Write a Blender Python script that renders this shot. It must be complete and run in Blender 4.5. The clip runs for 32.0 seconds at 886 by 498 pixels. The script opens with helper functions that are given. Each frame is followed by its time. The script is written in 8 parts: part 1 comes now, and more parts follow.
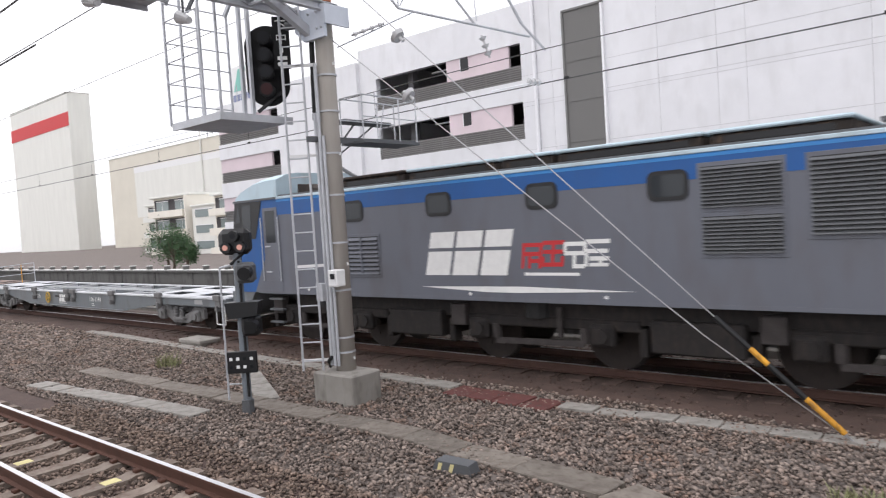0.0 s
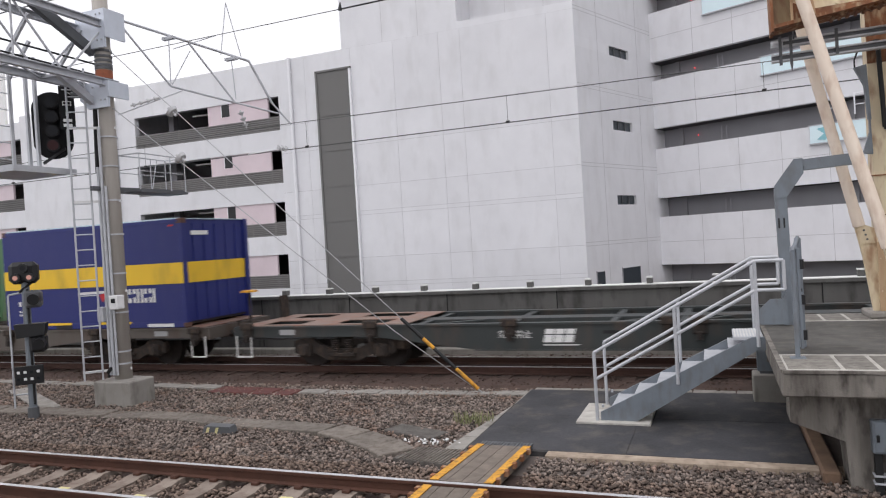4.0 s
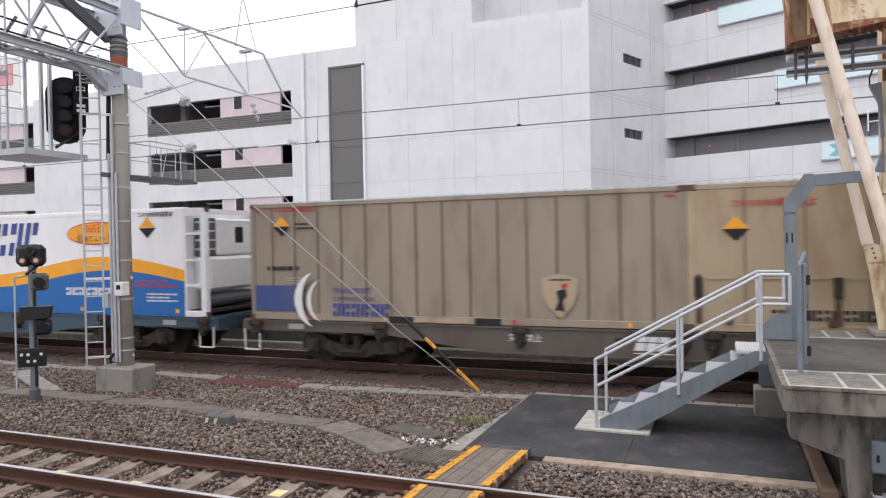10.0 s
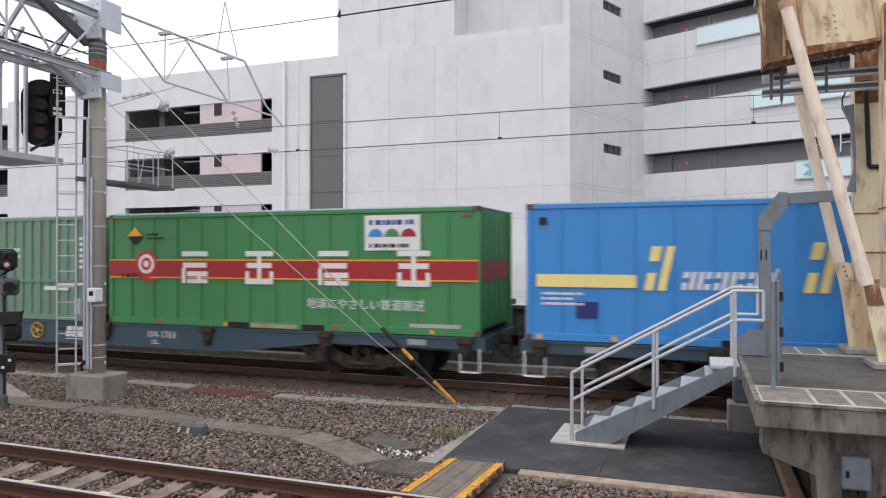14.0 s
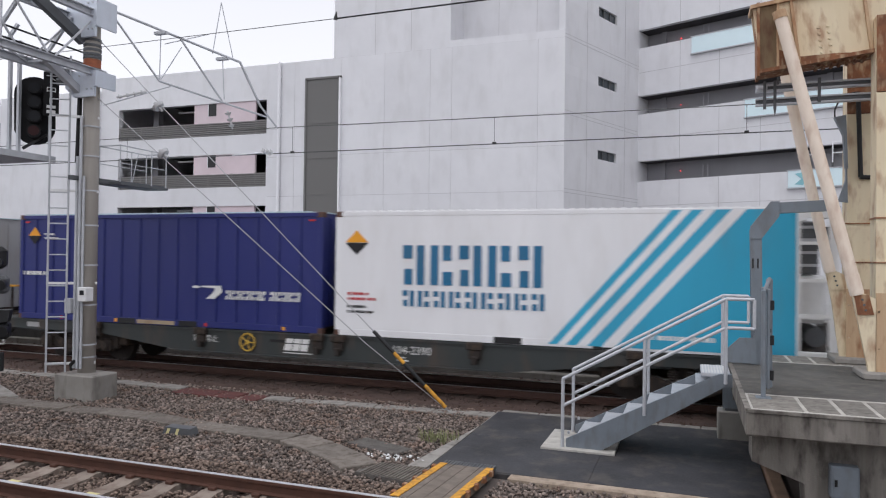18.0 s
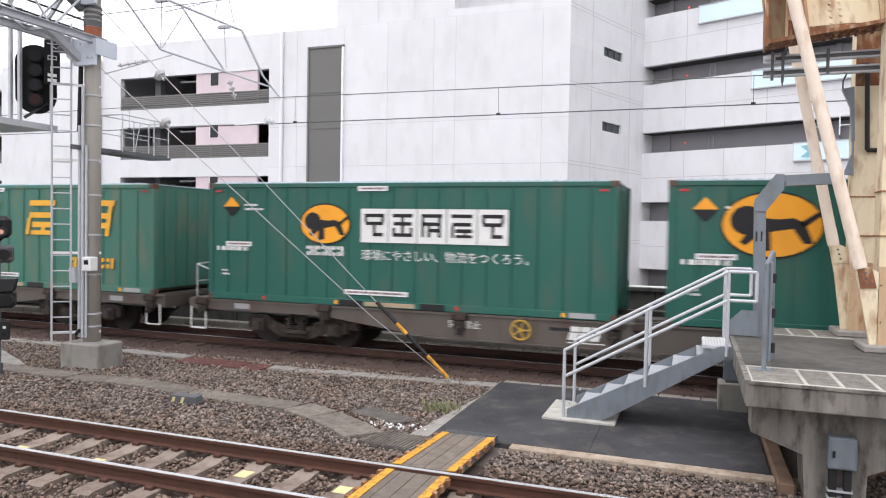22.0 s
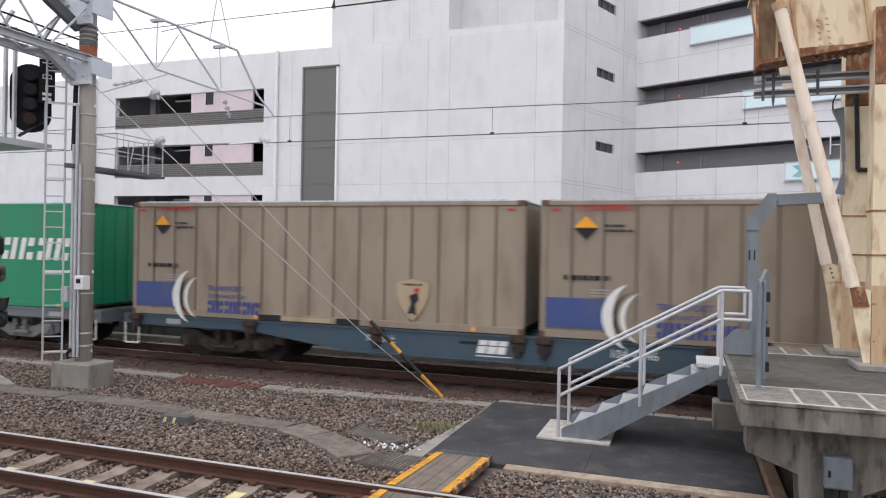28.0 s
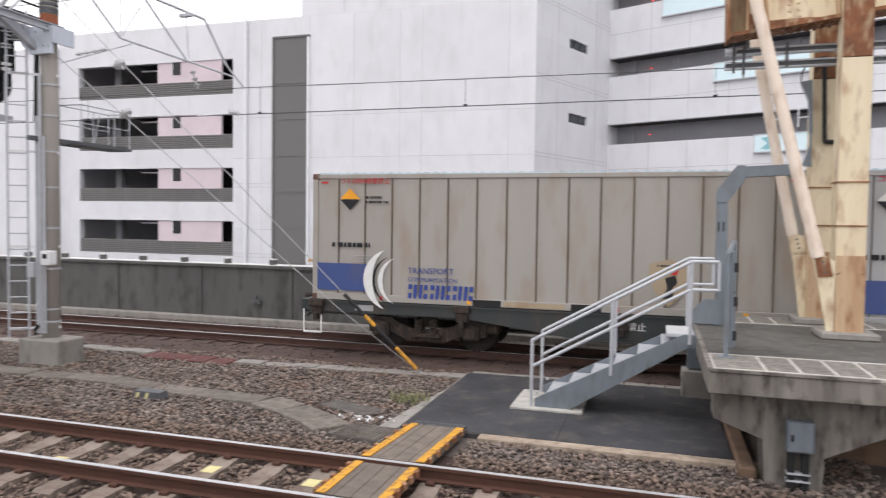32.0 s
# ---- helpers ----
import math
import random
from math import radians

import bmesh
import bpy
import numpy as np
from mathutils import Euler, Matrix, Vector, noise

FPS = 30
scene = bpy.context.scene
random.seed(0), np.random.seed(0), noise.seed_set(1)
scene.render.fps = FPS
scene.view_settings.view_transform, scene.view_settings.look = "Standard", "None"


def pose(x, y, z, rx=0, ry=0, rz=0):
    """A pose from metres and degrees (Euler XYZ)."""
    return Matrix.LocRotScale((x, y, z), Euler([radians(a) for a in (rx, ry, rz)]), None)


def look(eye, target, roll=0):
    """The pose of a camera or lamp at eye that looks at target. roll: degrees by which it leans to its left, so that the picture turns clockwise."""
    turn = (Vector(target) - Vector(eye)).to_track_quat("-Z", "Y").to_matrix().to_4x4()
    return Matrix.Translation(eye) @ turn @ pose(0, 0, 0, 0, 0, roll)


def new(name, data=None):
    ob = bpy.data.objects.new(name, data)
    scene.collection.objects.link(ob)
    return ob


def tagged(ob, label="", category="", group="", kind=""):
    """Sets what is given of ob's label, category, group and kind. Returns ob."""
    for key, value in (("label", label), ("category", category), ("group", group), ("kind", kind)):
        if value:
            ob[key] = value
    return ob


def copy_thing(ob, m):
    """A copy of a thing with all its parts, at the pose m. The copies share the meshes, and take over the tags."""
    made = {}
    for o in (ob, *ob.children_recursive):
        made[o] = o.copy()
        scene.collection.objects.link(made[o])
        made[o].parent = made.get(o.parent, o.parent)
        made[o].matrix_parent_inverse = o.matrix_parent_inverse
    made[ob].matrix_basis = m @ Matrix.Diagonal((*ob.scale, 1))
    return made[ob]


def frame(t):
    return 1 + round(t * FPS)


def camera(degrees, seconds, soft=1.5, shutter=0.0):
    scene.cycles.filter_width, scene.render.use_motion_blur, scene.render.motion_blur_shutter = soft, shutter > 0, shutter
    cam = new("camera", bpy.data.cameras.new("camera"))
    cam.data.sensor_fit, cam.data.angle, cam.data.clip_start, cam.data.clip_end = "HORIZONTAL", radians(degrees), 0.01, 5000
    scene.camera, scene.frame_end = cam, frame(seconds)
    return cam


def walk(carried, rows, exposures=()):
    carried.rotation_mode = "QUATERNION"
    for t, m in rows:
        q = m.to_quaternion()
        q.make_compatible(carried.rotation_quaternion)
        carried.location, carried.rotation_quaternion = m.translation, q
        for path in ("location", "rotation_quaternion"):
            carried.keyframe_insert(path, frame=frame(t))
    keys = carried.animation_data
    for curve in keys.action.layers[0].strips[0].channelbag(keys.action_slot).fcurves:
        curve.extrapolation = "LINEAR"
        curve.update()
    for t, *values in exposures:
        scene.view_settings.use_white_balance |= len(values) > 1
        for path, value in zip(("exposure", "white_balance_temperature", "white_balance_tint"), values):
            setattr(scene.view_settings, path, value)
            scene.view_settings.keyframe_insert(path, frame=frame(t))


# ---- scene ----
cam = camera(64.83, 32.0, soft=1.15, shutter=0.15)
PATH = [
    (0.0, pose(-2.47, 3.12, 2.70, 87.55, 3.60, 40.40)),
    (0.1, pose(-2.28, 2.84, 2.73, 87.40, 3.45, 38.70)),
    (0.3, pose(-1.81, 2.16, 2.79, 86.95, 3.18, 35.14)),
    (0.6, pose(-0.98, 1.37, 2.76, 87.19, 2.45, 32.32)),
    (0.8, pose(-0.49, 0.64, 2.72, 87.61, 1.79, 29.84)),
    (1.0, pose(0.00, 0.00, 2.65, 87.95, 1.34, 28.53)),
    (1.2, pose(0.00, 0.00, 2.65, 87.99, 1.26, 26.53)),
    (1.5, pose(0.00, 0.00, 2.65, 87.95, 0.98, 24.41)),
    (2.0, pose(0.00, 0.00, 2.65, 87.96, 1.99, 22.82)),
    (2.5, pose(0.00, 0.00, 2.65, 88.11, 2.91, 21.98)),
    (3.0, pose(0.00, 0.00, 2.65, 88.54, 3.45, 21.33)),
    (3.5, pose(0.00, 0.00, 2.65, 88.98, 3.52, 21.16)),
    (4.0, pose(0.00, 0.00, 2.65, 89.43, 3.49, 21.28)),
    (4.5, pose(0.00, 0.00, 2.65, 89.76, 3.30, 20.85)),
    (6.5, pose(0.00, 0.00, 2.65, 89.60, 1.46, 20.85)),
    (7.0, pose(0.00, 0.00, 2.65, 89.31, 1.63, 21.25)),
    (7.5, pose(0.00, 0.00, 2.65, 89.14, 1.79, 21.78)),
    (8.0, pose(0.00, 0.00, 2.65, 89.14, 1.91, 22.16)),
    (8.5, pose(0.00, 0.00, 2.65, 89.24, 1.78, 22.07)),
    (9.0, pose(0.00, 0.00, 2.65, 89.38, 1.64, 22.03)),
    (9.5, pose(0.00, 0.00, 2.65, 89.41, 1.34, 21.96)),
    (10.0, pose(0.00, 0.00, 2.65, 89.48, 1.08, 21.78)),
    (10.5, pose(0.00, 0.00, 2.65, 89.51, 0.63, 21.43)),
    (11.0, pose(0.00, 0.00, 2.65, 89.54, 0.64, 21.23)),
    (11.5, pose(0.00, 0.00, 2.65, 89.59, 0.60, 21.07)),
    (12.0, pose(0.00, 0.00, 2.65, 89.65, 0.59, 20.88)),
    (12.5, pose(0.00, 0.00, 2.65, 89.79, 0.65, 20.72)),
    (13.0, pose(0.00, 0.00, 2.65, 90.02, 0.46, 20.50)),
    (13.5, pose(0.00, 0.00, 2.65, 90.19, 0.33, 20.27)),
    (14.0, pose(0.00, 0.00, 2.65, 90.39, 0.09, 20.05)),
    (14.5, pose(0.00, 0.00, 2.65, 90.50, -0.25, 19.83)),
    (16.5, pose(0.00, 0.00, 2.65, 90.52, -0.42, 19.48)),
    (17.0, pose(0.00, 0.00, 2.65, 90.57, -0.55, 19.46)),
    (17.5, pose(0.00, 0.00, 2.65, 90.62, -0.62, 19.47)),
    (18.0, pose(0.00, 0.00, 2.65, 90.73, -0.72, 19.48)),
    (18.5, pose(0.00, 0.00, 2.65, 90.87, -0.69, 19.42)),
    (19.0, pose(0.00, 0.00, 2.65, 90.96, -0.87, 19.36)),
    (19.5, pose(0.00, 0.00, 2.65, 90.90, -1.14, 19.36)),
    (20.0, pose(0.00, 0.00, 2.65, 89.65, -1.07, 19.38)),
    (20.5, pose(0.00, 0.00, 2.65, 88.45, -0.98, 19.46)),
    (21.0, pose(0.00, 0.00, 2.65, 87.90, -0.95, 19.56)),
    (21.5, pose(0.00, 0.00, 2.65, 88.07, -0.82, 19.65)),
    (22.0, pose(0.00, 0.00, 2.65, 88.38, -0.99, 19.73)),
    (22.5, pose(0.00, 0.00, 2.65, 88.68, -0.98, 19.77)),
    (23.0, pose(0.00, 0.00, 2.65, 88.85, -1.07, 19.76)),
    (23.5, pose(0.00, 0.00, 2.65, 88.89, -1.18, 19.73)),
    (24.0, pose(0.00, 0.00, 2.65, 88.98, -1.09, 19.61)),
    (24.5, pose(0.00, 0.00, 2.65, 89.11, -0.93, 19.49)),
    (25.0, pose(0.00, 0.00, 2.65, 89.30, -0.88, 19.39)),
    (25.5, pose(0.00, 0.00, 2.65, 89.50, -0.97, 19.38)),
    (27.5, pose(0.00, 0.00, 2.65, 89.91, -1.05, 19.24)),
    (28.0, pose(0.00, 0.00, 2.65, 89.93, -1.01, 19.25)),
    (28.5, pose(0.00, 0.00, 2.65, 89.95, -1.09, 19.36)),
    (29.0, pose(0.00, 0.00, 2.65, 90.00, -1.15, 19.51)),
    (29.5, pose(0.00, 0.00, 2.65, 90.06, -1.13, 19.70)),
    (30.0, pose(0.00, 0.00, 2.65, 89.62, -1.04, 19.87)),
    (30.5, pose(0.00, 0.00, 2.65, 88.72, -0.86, 20.02)),
    (31.0, pose(0.00, 0.00, 2.65, 88.18, -0.62, 20.13)),
    (31.5, pose(0.00, 0.00, 2.65, 87.85, -0.45, 20.38)),
    (31.7, pose(0.00, 0.00, 2.65, 87.77, -0.41, 20.35)),
    (31.9, pose(0.00, 0.00, 2.65, 87.68, -0.35, 19.89)),
    (32.0, pose(0.00, 0.00, 2.65, 87.73, -0.75, 17.08)),
]

# the clip's camera brightens and darkens a little on the way
LEVEL = {0: .1, .5: .2, 1: .12, 2: -.15, 3: -.2, 4: -.22, 7: .05, 8: .2, 9: .15, 10: 0, 11: -.2, 12: -.05, 13: -.1, 14: -.16, 17: -.29, 18: -.39, 19: -.1, 20: 0, 21: .26, 22: .32, 23: .25, 24: .24, 25: .04, 28: -.08, 29: -.07, 30: -.04, 31: .09, 32: .08}
WARMTH = {17: 6280, 18: 6200, 19: 6260, 31: 6440, 32: 6440}
walk(cam, PATH, exposures=[(t, 2.26 + s, WARMTH.get(t, 6370), 14) for t, s in LEVEL.items()])

# ---- world, sun ----
world = bpy.data.worlds.new("overcast_sky")
scene.world = world
world.use_nodes = True
wn = world.node_tree
sky = wn.nodes.new("ShaderNodeTexSky")
sky.sky_type = "NISHITA"
sky.sun_disc = False
sky.sun_elevation = radians(58)
sky.sun_rotation = radians(200)
sky.air_density, sky.dust_density, sky.ozone_density = 1.0, 1.5, 1.0
pale = wn.nodes.new("ShaderNodeHueSaturation")
pale.inputs["Saturation"].default_value = 0.08
bg = wn.nodes["Background"]
bg.inputs["Strength"].default_value = 0.15
wn.links.new(sky.outputs[0], pale.inputs["Color"])
even = wn.nodes.new("ShaderNodeGamma")
even.inputs["Gamma"].default_value = 0.4
wn.links.new(pale.outputs[0], even.inputs["Color"])
wn.links.new(even.outputs[0], bg.inputs["Color"])
sun = new("sun", bpy.data.lights.new("sun", "SUN"))
sun.data.energy, sun.data.angle, sun.data.color = 0.25, radians(60), (1.0, 0.98, 0.95)
sun.matrix_basis = look((0, 0, 40), (3, 8, 0))

# ---- materials ----
def lin(r, g, b):
    """Linear colour from an everyday 0-255 colour."""
    return tuple((c / 255 / 12.92) if c <= 10 else ((c / 255 + 0.055) / 1.055) ** 2.4 for c in (r, g, b)) + (1.0,)


def material(name, colour, rough=0.7, metal=0.0, dark=None, scale=3.0, amount=0.5, grain=60.0, bump=0.15, streak=False, dirt=None, dirt_amount=0.0, vary=0.0, island=False):
    """A surface with stains at one scale, grain at another, optional streaks of dirt, and a slight change from piece to piece."""
    m = bpy.data.materials.new(name)
    m.use_nodes = True
    nt = m.node_tree
    n, l = nt.nodes, nt.links
    b = n["Principled BSDF"]
    b.inputs["Metallic"].default_value = metal
    co = n.new("ShaderNodeTexCoord").outputs["Object"]
    dark = dark or tuple(c * 0.72 for c in colour[:3]) + (1.0,)
    big = n.new("ShaderNodeTexNoise")
    big.inputs["Scale"].default_value, big.inputs["Detail"].default_value, big.inputs["Roughness"].default_value = scale, 6, 0.62
    if streak:
        mp = n.new("ShaderNodeMapping")
        mp.inputs["Scale"].default_value = (1, 1, 0.12)
        l.new(co, mp.inputs[0])
        l.new(mp.outputs[0], big.inputs["Vector"])
    else:
        l.new(co, big.inputs["Vector"])
    fine = n.new("ShaderNodeTexNoise")
    fine.inputs["Scale"].default_value, fine.inputs["Detail"].default_value = grain, 4
    l.new(co, fine.inputs["Vector"])
    ramp = n.new("ShaderNodeMapRange")
    ramp.inputs["From Min"].default_value, ramp.inputs["From Max"].default_value = 0.35, 0.75
    ramp.inputs["To Max"].default_value = amount
    l.new(big.outputs["Fac"], ramp.inputs["Value"])
    mix = n.new("ShaderNodeMix")
    mix.data_type = "RGBA"
    mix.inputs["A"].default_value, mix.inputs["B"].default_value = colour, dark
    l.new(ramp.outputs[0], mix.inputs["Factor"])
    out = mix.outputs["Result"]
    if dirt:
        d = n.new("ShaderNodeTexNoise")
        d.inputs["Scale"].default_value, d.inputs["Detail"].default_value = scale * 2.7, 8
        mp = n.new("ShaderNodeMapping")
        mp.inputs["Scale"].default_value = (1, 1, 0.35)
        mp.inputs["Location"].default_value = (3.1, 7.7, 1.3)
        l.new(co, mp.inputs[0])
        l.new(mp.outputs[0], d.inputs["Vector"])
        r2 = n.new("ShaderNodeMapRange")
        r2.inputs["From Min"].default_value, r2.inputs["From Max"].default_value = 0.5, 0.72
        r2.inputs["To Max"].default_value = dirt_amount
        l.new(d.outputs["Fac"], r2.inputs["Value"])
        m2 = n.new("ShaderNodeMix")
        m2.data_type = "RGBA"
        m2.inputs["B"].default_value = dirt
        l.new(r2.outputs[0], m2.inputs["Factor"])
        l.new(out, m2.inputs["A"])
        out = m2.outputs["Result"]
    if vary or island:
        hs = n.new("ShaderNodeHueSaturation")
        src = n.new("ShaderNodeNewGeometry").outputs["Random Per Island"] if island else n.new("ShaderNodeObjectInfo").outputs["Random"]
        mr = n.new("ShaderNodeMapRange")
        mr.inputs["To Min"].default_value, mr.inputs["To Max"].default_value = 1 - vary, 1 + vary
        l.new(src, mr.inputs["Value"])
        l.new(mr.outputs[0], hs.inputs["Value"])
        l.new(out, hs.inputs["Color"])
        out = hs.outputs["Color"]
    l.new(out, b.inputs["Base Color"])
    rr = n.new("ShaderNodeMapRange")
    rr.inputs["To Min"].default_value, rr.inputs["To Max"].default_value = max(rough - 0.12, 0.03), min(rough + 0.12, 1)
    l.new(fine.outputs["Fac"], rr.inputs["Value"])
    l.new(rr.outputs[0], b.inputs["Roughness"])
    if bump:
        bp = n.new("ShaderNodeBump")
        bp.inputs["Strength"].default_value, bp.inputs["Distance"].default_value = bump, 0.01
        l.new(fine.outputs["Fac"], bp.inputs["Height"])
        l.new(bp.outputs[0], b.inputs["Normal"])
    return m


def glow(name, colour, strength, base=None):
    m = bpy.data.materials.new(name)
    m.use_nodes = True
    b = m.node_tree.nodes["Principled BSDF"]
    b.inputs["Base Color"].default_value = base or colour
    b.inputs["Emission Color"].default_value = colour
    b.inputs["Emission Strength"].default_value = strength
    return m


def glass(name, colour=(0.02, 0.025, 0.03, 1), rough=0.05):
    m = bpy.data.materials.new(name)
    m.use_nodes = True
    b = m.node_tree.nodes["Principled BSDF"]
    b.inputs["Base Color"].default_value = colour
    b.inputs["Roughness"].default_value = rough
    b.inputs["Specular IOR Level"].default_value = 0.3
    return m


M_BALLAST = material("ballast_ground", lin(112, 103, 98), 0.95, dark=lin(78, 70, 66), scale=1.2, grain=35, bump=1.0)
M_STONE = material("ballast_stone", lin(126, 114, 106), 0.85, dark=lin(74, 62, 56), scale=1.1, grain=80, bump=0.3, vary=0.75, island=True, dirt=lin(110, 80, 62), dirt_amount=0.5)
M_RUSTSTONE = material("rusty_ballast_stone", lin(120, 104, 93), 0.85, dark=lin(78, 63, 56), scale=2.0, grain=80, bump=0.3, vary=0.6, island=True)
M_RAIL = material("rusted_rail_steel", lin(88, 58, 46), 0.8, 0.2, dark=lin(58, 40, 34), scale=4, grain=90)
M_RAILTOP = material("polished_rail_head", lin(226, 226, 228), 0.5, 1.0, scale=1.0, amount=0.2, bump=0.02)
M_CONC = material("concrete", lin(150, 146, 140), 0.9, dark=lin(112, 108, 103), scale=2.2, grain=50, bump=0.25, dirt=lin(84, 78, 72), dirt_amount=0.5)
M_CONC_DARK = material("weathered_dark_concrete", lin(96, 95, 93), 0.9, dark=lin(62, 61, 60), scale=1.4, grain=45, bump=0.3, streak=True, dirt=lin(52, 50, 48), dirt_amount=0.7)
M_CAP = material("pale_cap_concrete", lin(214, 214, 212), 0.85, scale=3, amount=0.35)
M_WHITEWALL = material("white_cladding", lin(225, 225, 228), 0.75, dark=lin(211, 211, 214), scale=0.6, amount=0.6, grain=30, bump=0.06, dirt=lin(196, 195, 195), dirt_amount=0.3, vary=0.03)
M_PINK = material("pale_pink_panel", lin(218, 202, 207), 0.8, scale=0.6, amount=0.4, bump=0.05)
M_LOUVRE = material("grey_louvre_metal", lin(140, 137, 136), 0.6, 0.1, scale=0.8, amount=0.4, bump=0.05)
M_LOUVRE_DARK = material("dark_grey_louvre", lin(118, 117, 115), 0.7, 0.1, scale=0.5, amount=0.4, streak=True)
# the shade of deck interiors and loggias is put into this dark colour
M_INSIDE = material("shade_dark_concrete", lin(70, 68, 70), 0.95, scale=1, amount=0.6)
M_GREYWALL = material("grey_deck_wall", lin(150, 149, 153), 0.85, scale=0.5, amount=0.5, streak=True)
M_JOINT = material("grey_sealant", lin(192, 191, 193), 0.9, scale=2, amount=0.4)
M_PIPE = material("white_plastic_pipe", lin(235, 235, 238), 0.4, amount=0.2)
M_STEEL = material("galvanised_steel", lin(192, 194, 199), 0.5, 0.2, dark=lin(158, 161, 166), scale=5, grain=120, bump=0.08)
M_STEEL_DARK = material("dull_grey_steel", lin(98, 100, 103), 0.6, 0.3, scale=4, bump=0.1)
M_GREYPAINT = material("grey_painted_steel", lin(122, 130, 138), 0.5, 0.15, dark=lin(98, 104, 110), scale=3, bump=0.05, dirt=lin(92, 84, 78), dirt_amount=0.35)
M_GUSSET = material("pale_blue_grey_plate", lin(206, 212, 222), 0.5, 0.2, scale=4, amount=0.4, bump=0.05)
M_POLE = material("aged_concrete_pole", lin(172, 167, 160), 0.9, dark=lin(138, 130, 122), scale=3, grain=60, bump=0.3, streak=True)
M_BLACK = material("black_enamel", lin(17, 18, 21), 0.45, scale=4, amount=0.4, bump=0.05)
M_RUBBER = material("black_cable", lin(26, 26, 27), 0.7)
M_LENS = glass("dark_signal_lens", (0.008, 0.009, 0.012, 1), 0.6)
M_REDLENS = glass("dark_red_lens", (0.03, 0.006, 0.007, 1), 0.6)
M_WARM = glow("lit_lamp", (1.0, 0.5, 0.4, 1), 0.1, (0.1, 0.05, 0.04, 1))
M_REDLAMP = glow("small_red_lamp", (1.0, 0.05, 0.05, 1), 0.8)
M_WHITE = material("white_paint", lin(228, 228, 228), 0.6, scale=6, amount=0.35, bump=0.05)
M_YELLOW = material("worn_yellow_paint", lin(226, 164, 44), 0.65, dark=lin(160, 112, 50), scale=7, amount=0.8, bump=0.1, dirt=lin(78, 66, 56), dirt_amount=0.7)
M_RED = material("faded_red_plate", lin(100, 58, 54), 0.85, dark=lin(74, 46, 43), scale=4, amount=0.8)
M_BAND = material("rust_orange_band", lin(160, 92, 62), 0.8, dark=lin(110, 66, 50), scale=8, amount=0.9)
M_RUBBERPAD = material("dark_rubber_mat", lin(64, 64, 68), 0.75, dark=lin(40, 40, 43), scale=1.3, amount=1.0, grain=30, bump=0.2, dirt=lin(98, 92, 86), dirt_amount=0.55)
M_WOOD = material("worn_crossing_planks", lin(120, 110, 100), 0.85, dark=lin(84, 76, 70), scale=6, amount=0.8, grain=70, bump=0.3, vary=0.15)
M_BRACE = material("pale_cream_brace_paint", lin(236, 222, 206), 0.6, dark=lin(222, 202, 182), scale=2.5, amount=0.5, grain=60, bump=0.06, dirt=lin(160, 112, 78), dirt_amount=0.4)
M_SIGBLACK = material("matt_black_signal_paint", lin(14, 14, 17), 0.85, amount=0.3)
M_CREAM = material("cream_paint_with_rust", lin(226, 212, 182), 0.6, dark=lin(210, 188, 152), scale=2.4, amount=0.8, grain=60, bump=0.12, streak=True, dirt=lin(150, 100, 66), dirt_amount=0.75)
M_RUSTY = material("rust_eaten_paint", lin(146, 96, 64), 0.85, dark=lin(88, 58, 44), scale=4, amount=0.9, grain=50, bump=0.35, dirt=lin(206, 184, 150), dirt_amount=0.6)
M_PAVE = material("platform_asphalt", lin(90, 88, 85), 0.92, dark=lin(62, 60, 57), scale=2.2, amount=0.9, grain=70, bump=0.4, dirt=lin(112, 108, 98), dirt_amount=0.45)
M_TILE = material("platform_edge_tile", lin(132, 128, 121), 0.85, dark=lin(92, 88, 83), scale=5, amount=0.9, vary=0.12, dirt=lin(70, 65, 60), dirt_amount=0.6)
M_GROUT = material("pale_worn_grout", lin(190, 187, 180), 0.9, dark=lin(136, 131, 124), scale=4, amount=0.8)
M_SLEEPER = material("concrete_sleeper", lin(138, 126, 116), 0.92, dark=lin(104, 90, 80), scale=4, amount=0.9, grain=60, bump=0.3, vary=0.12, dirt=lin(92, 66, 54), dirt_amount=0.6)
M_DARKSLEEPER = material("dust_brown_sleeper", lin(88, 71, 64), 0.95, dark=lin(66, 53, 48), scale=4, amount=0.8, vary=0.1)
M_BEDBROWN = material("brown_dusty_track_bed", lin(84, 68, 62), 0.95, dark=lin(58, 47, 44), scale=2.5, amount=0.9, grain=40, bump=1.0)
M_SLAB = material("weathered_trough_lid", lin(124, 117, 109), 0.92, dark=lin(90, 82, 75), scale=4, amount=0.9, grain=60, bump=0.35, vary=0.12, dirt=lin(76, 66, 58), dirt_amount=0.75)
M_WETSLAB = material("dark_broken_slab", lin(96, 92, 88), 0.92, dark=lin(66, 62, 58), scale=5, amount=0.9, grain=60, bump=0.4, vary=0.12, dirt=lin(60, 54, 48), dirt_amount=0.6)
M_ASPHALT = material("street_asphalt", lin(78, 78, 80), 0.92, scale=1, grain=60, bump=0.2)
M_GRASS = material("dry_yellow_green_grass", lin(128, 130, 92), 0.8, vary=0.3, island=True)
M_LEAF = material("tree_leaf", lin(66, 96, 58), 0.6, dark=lin(40, 66, 38), scale=1.0, vary=0.4, island=True)
M_BARK = material("tree_bark", lin(92, 80, 68), 0.95, scale=6)
M_HOUSE = material("off_white_render", lin(222, 222, 216), 0.85, scale=0.6, amount=0.35, streak=True)
# distance haze over the far store is mixed into this pale beige
M_FARGREY = material("haze_pale_beige_cladding", lin(212, 207, 194), 0.8, scale=0.15, amount=0.3)
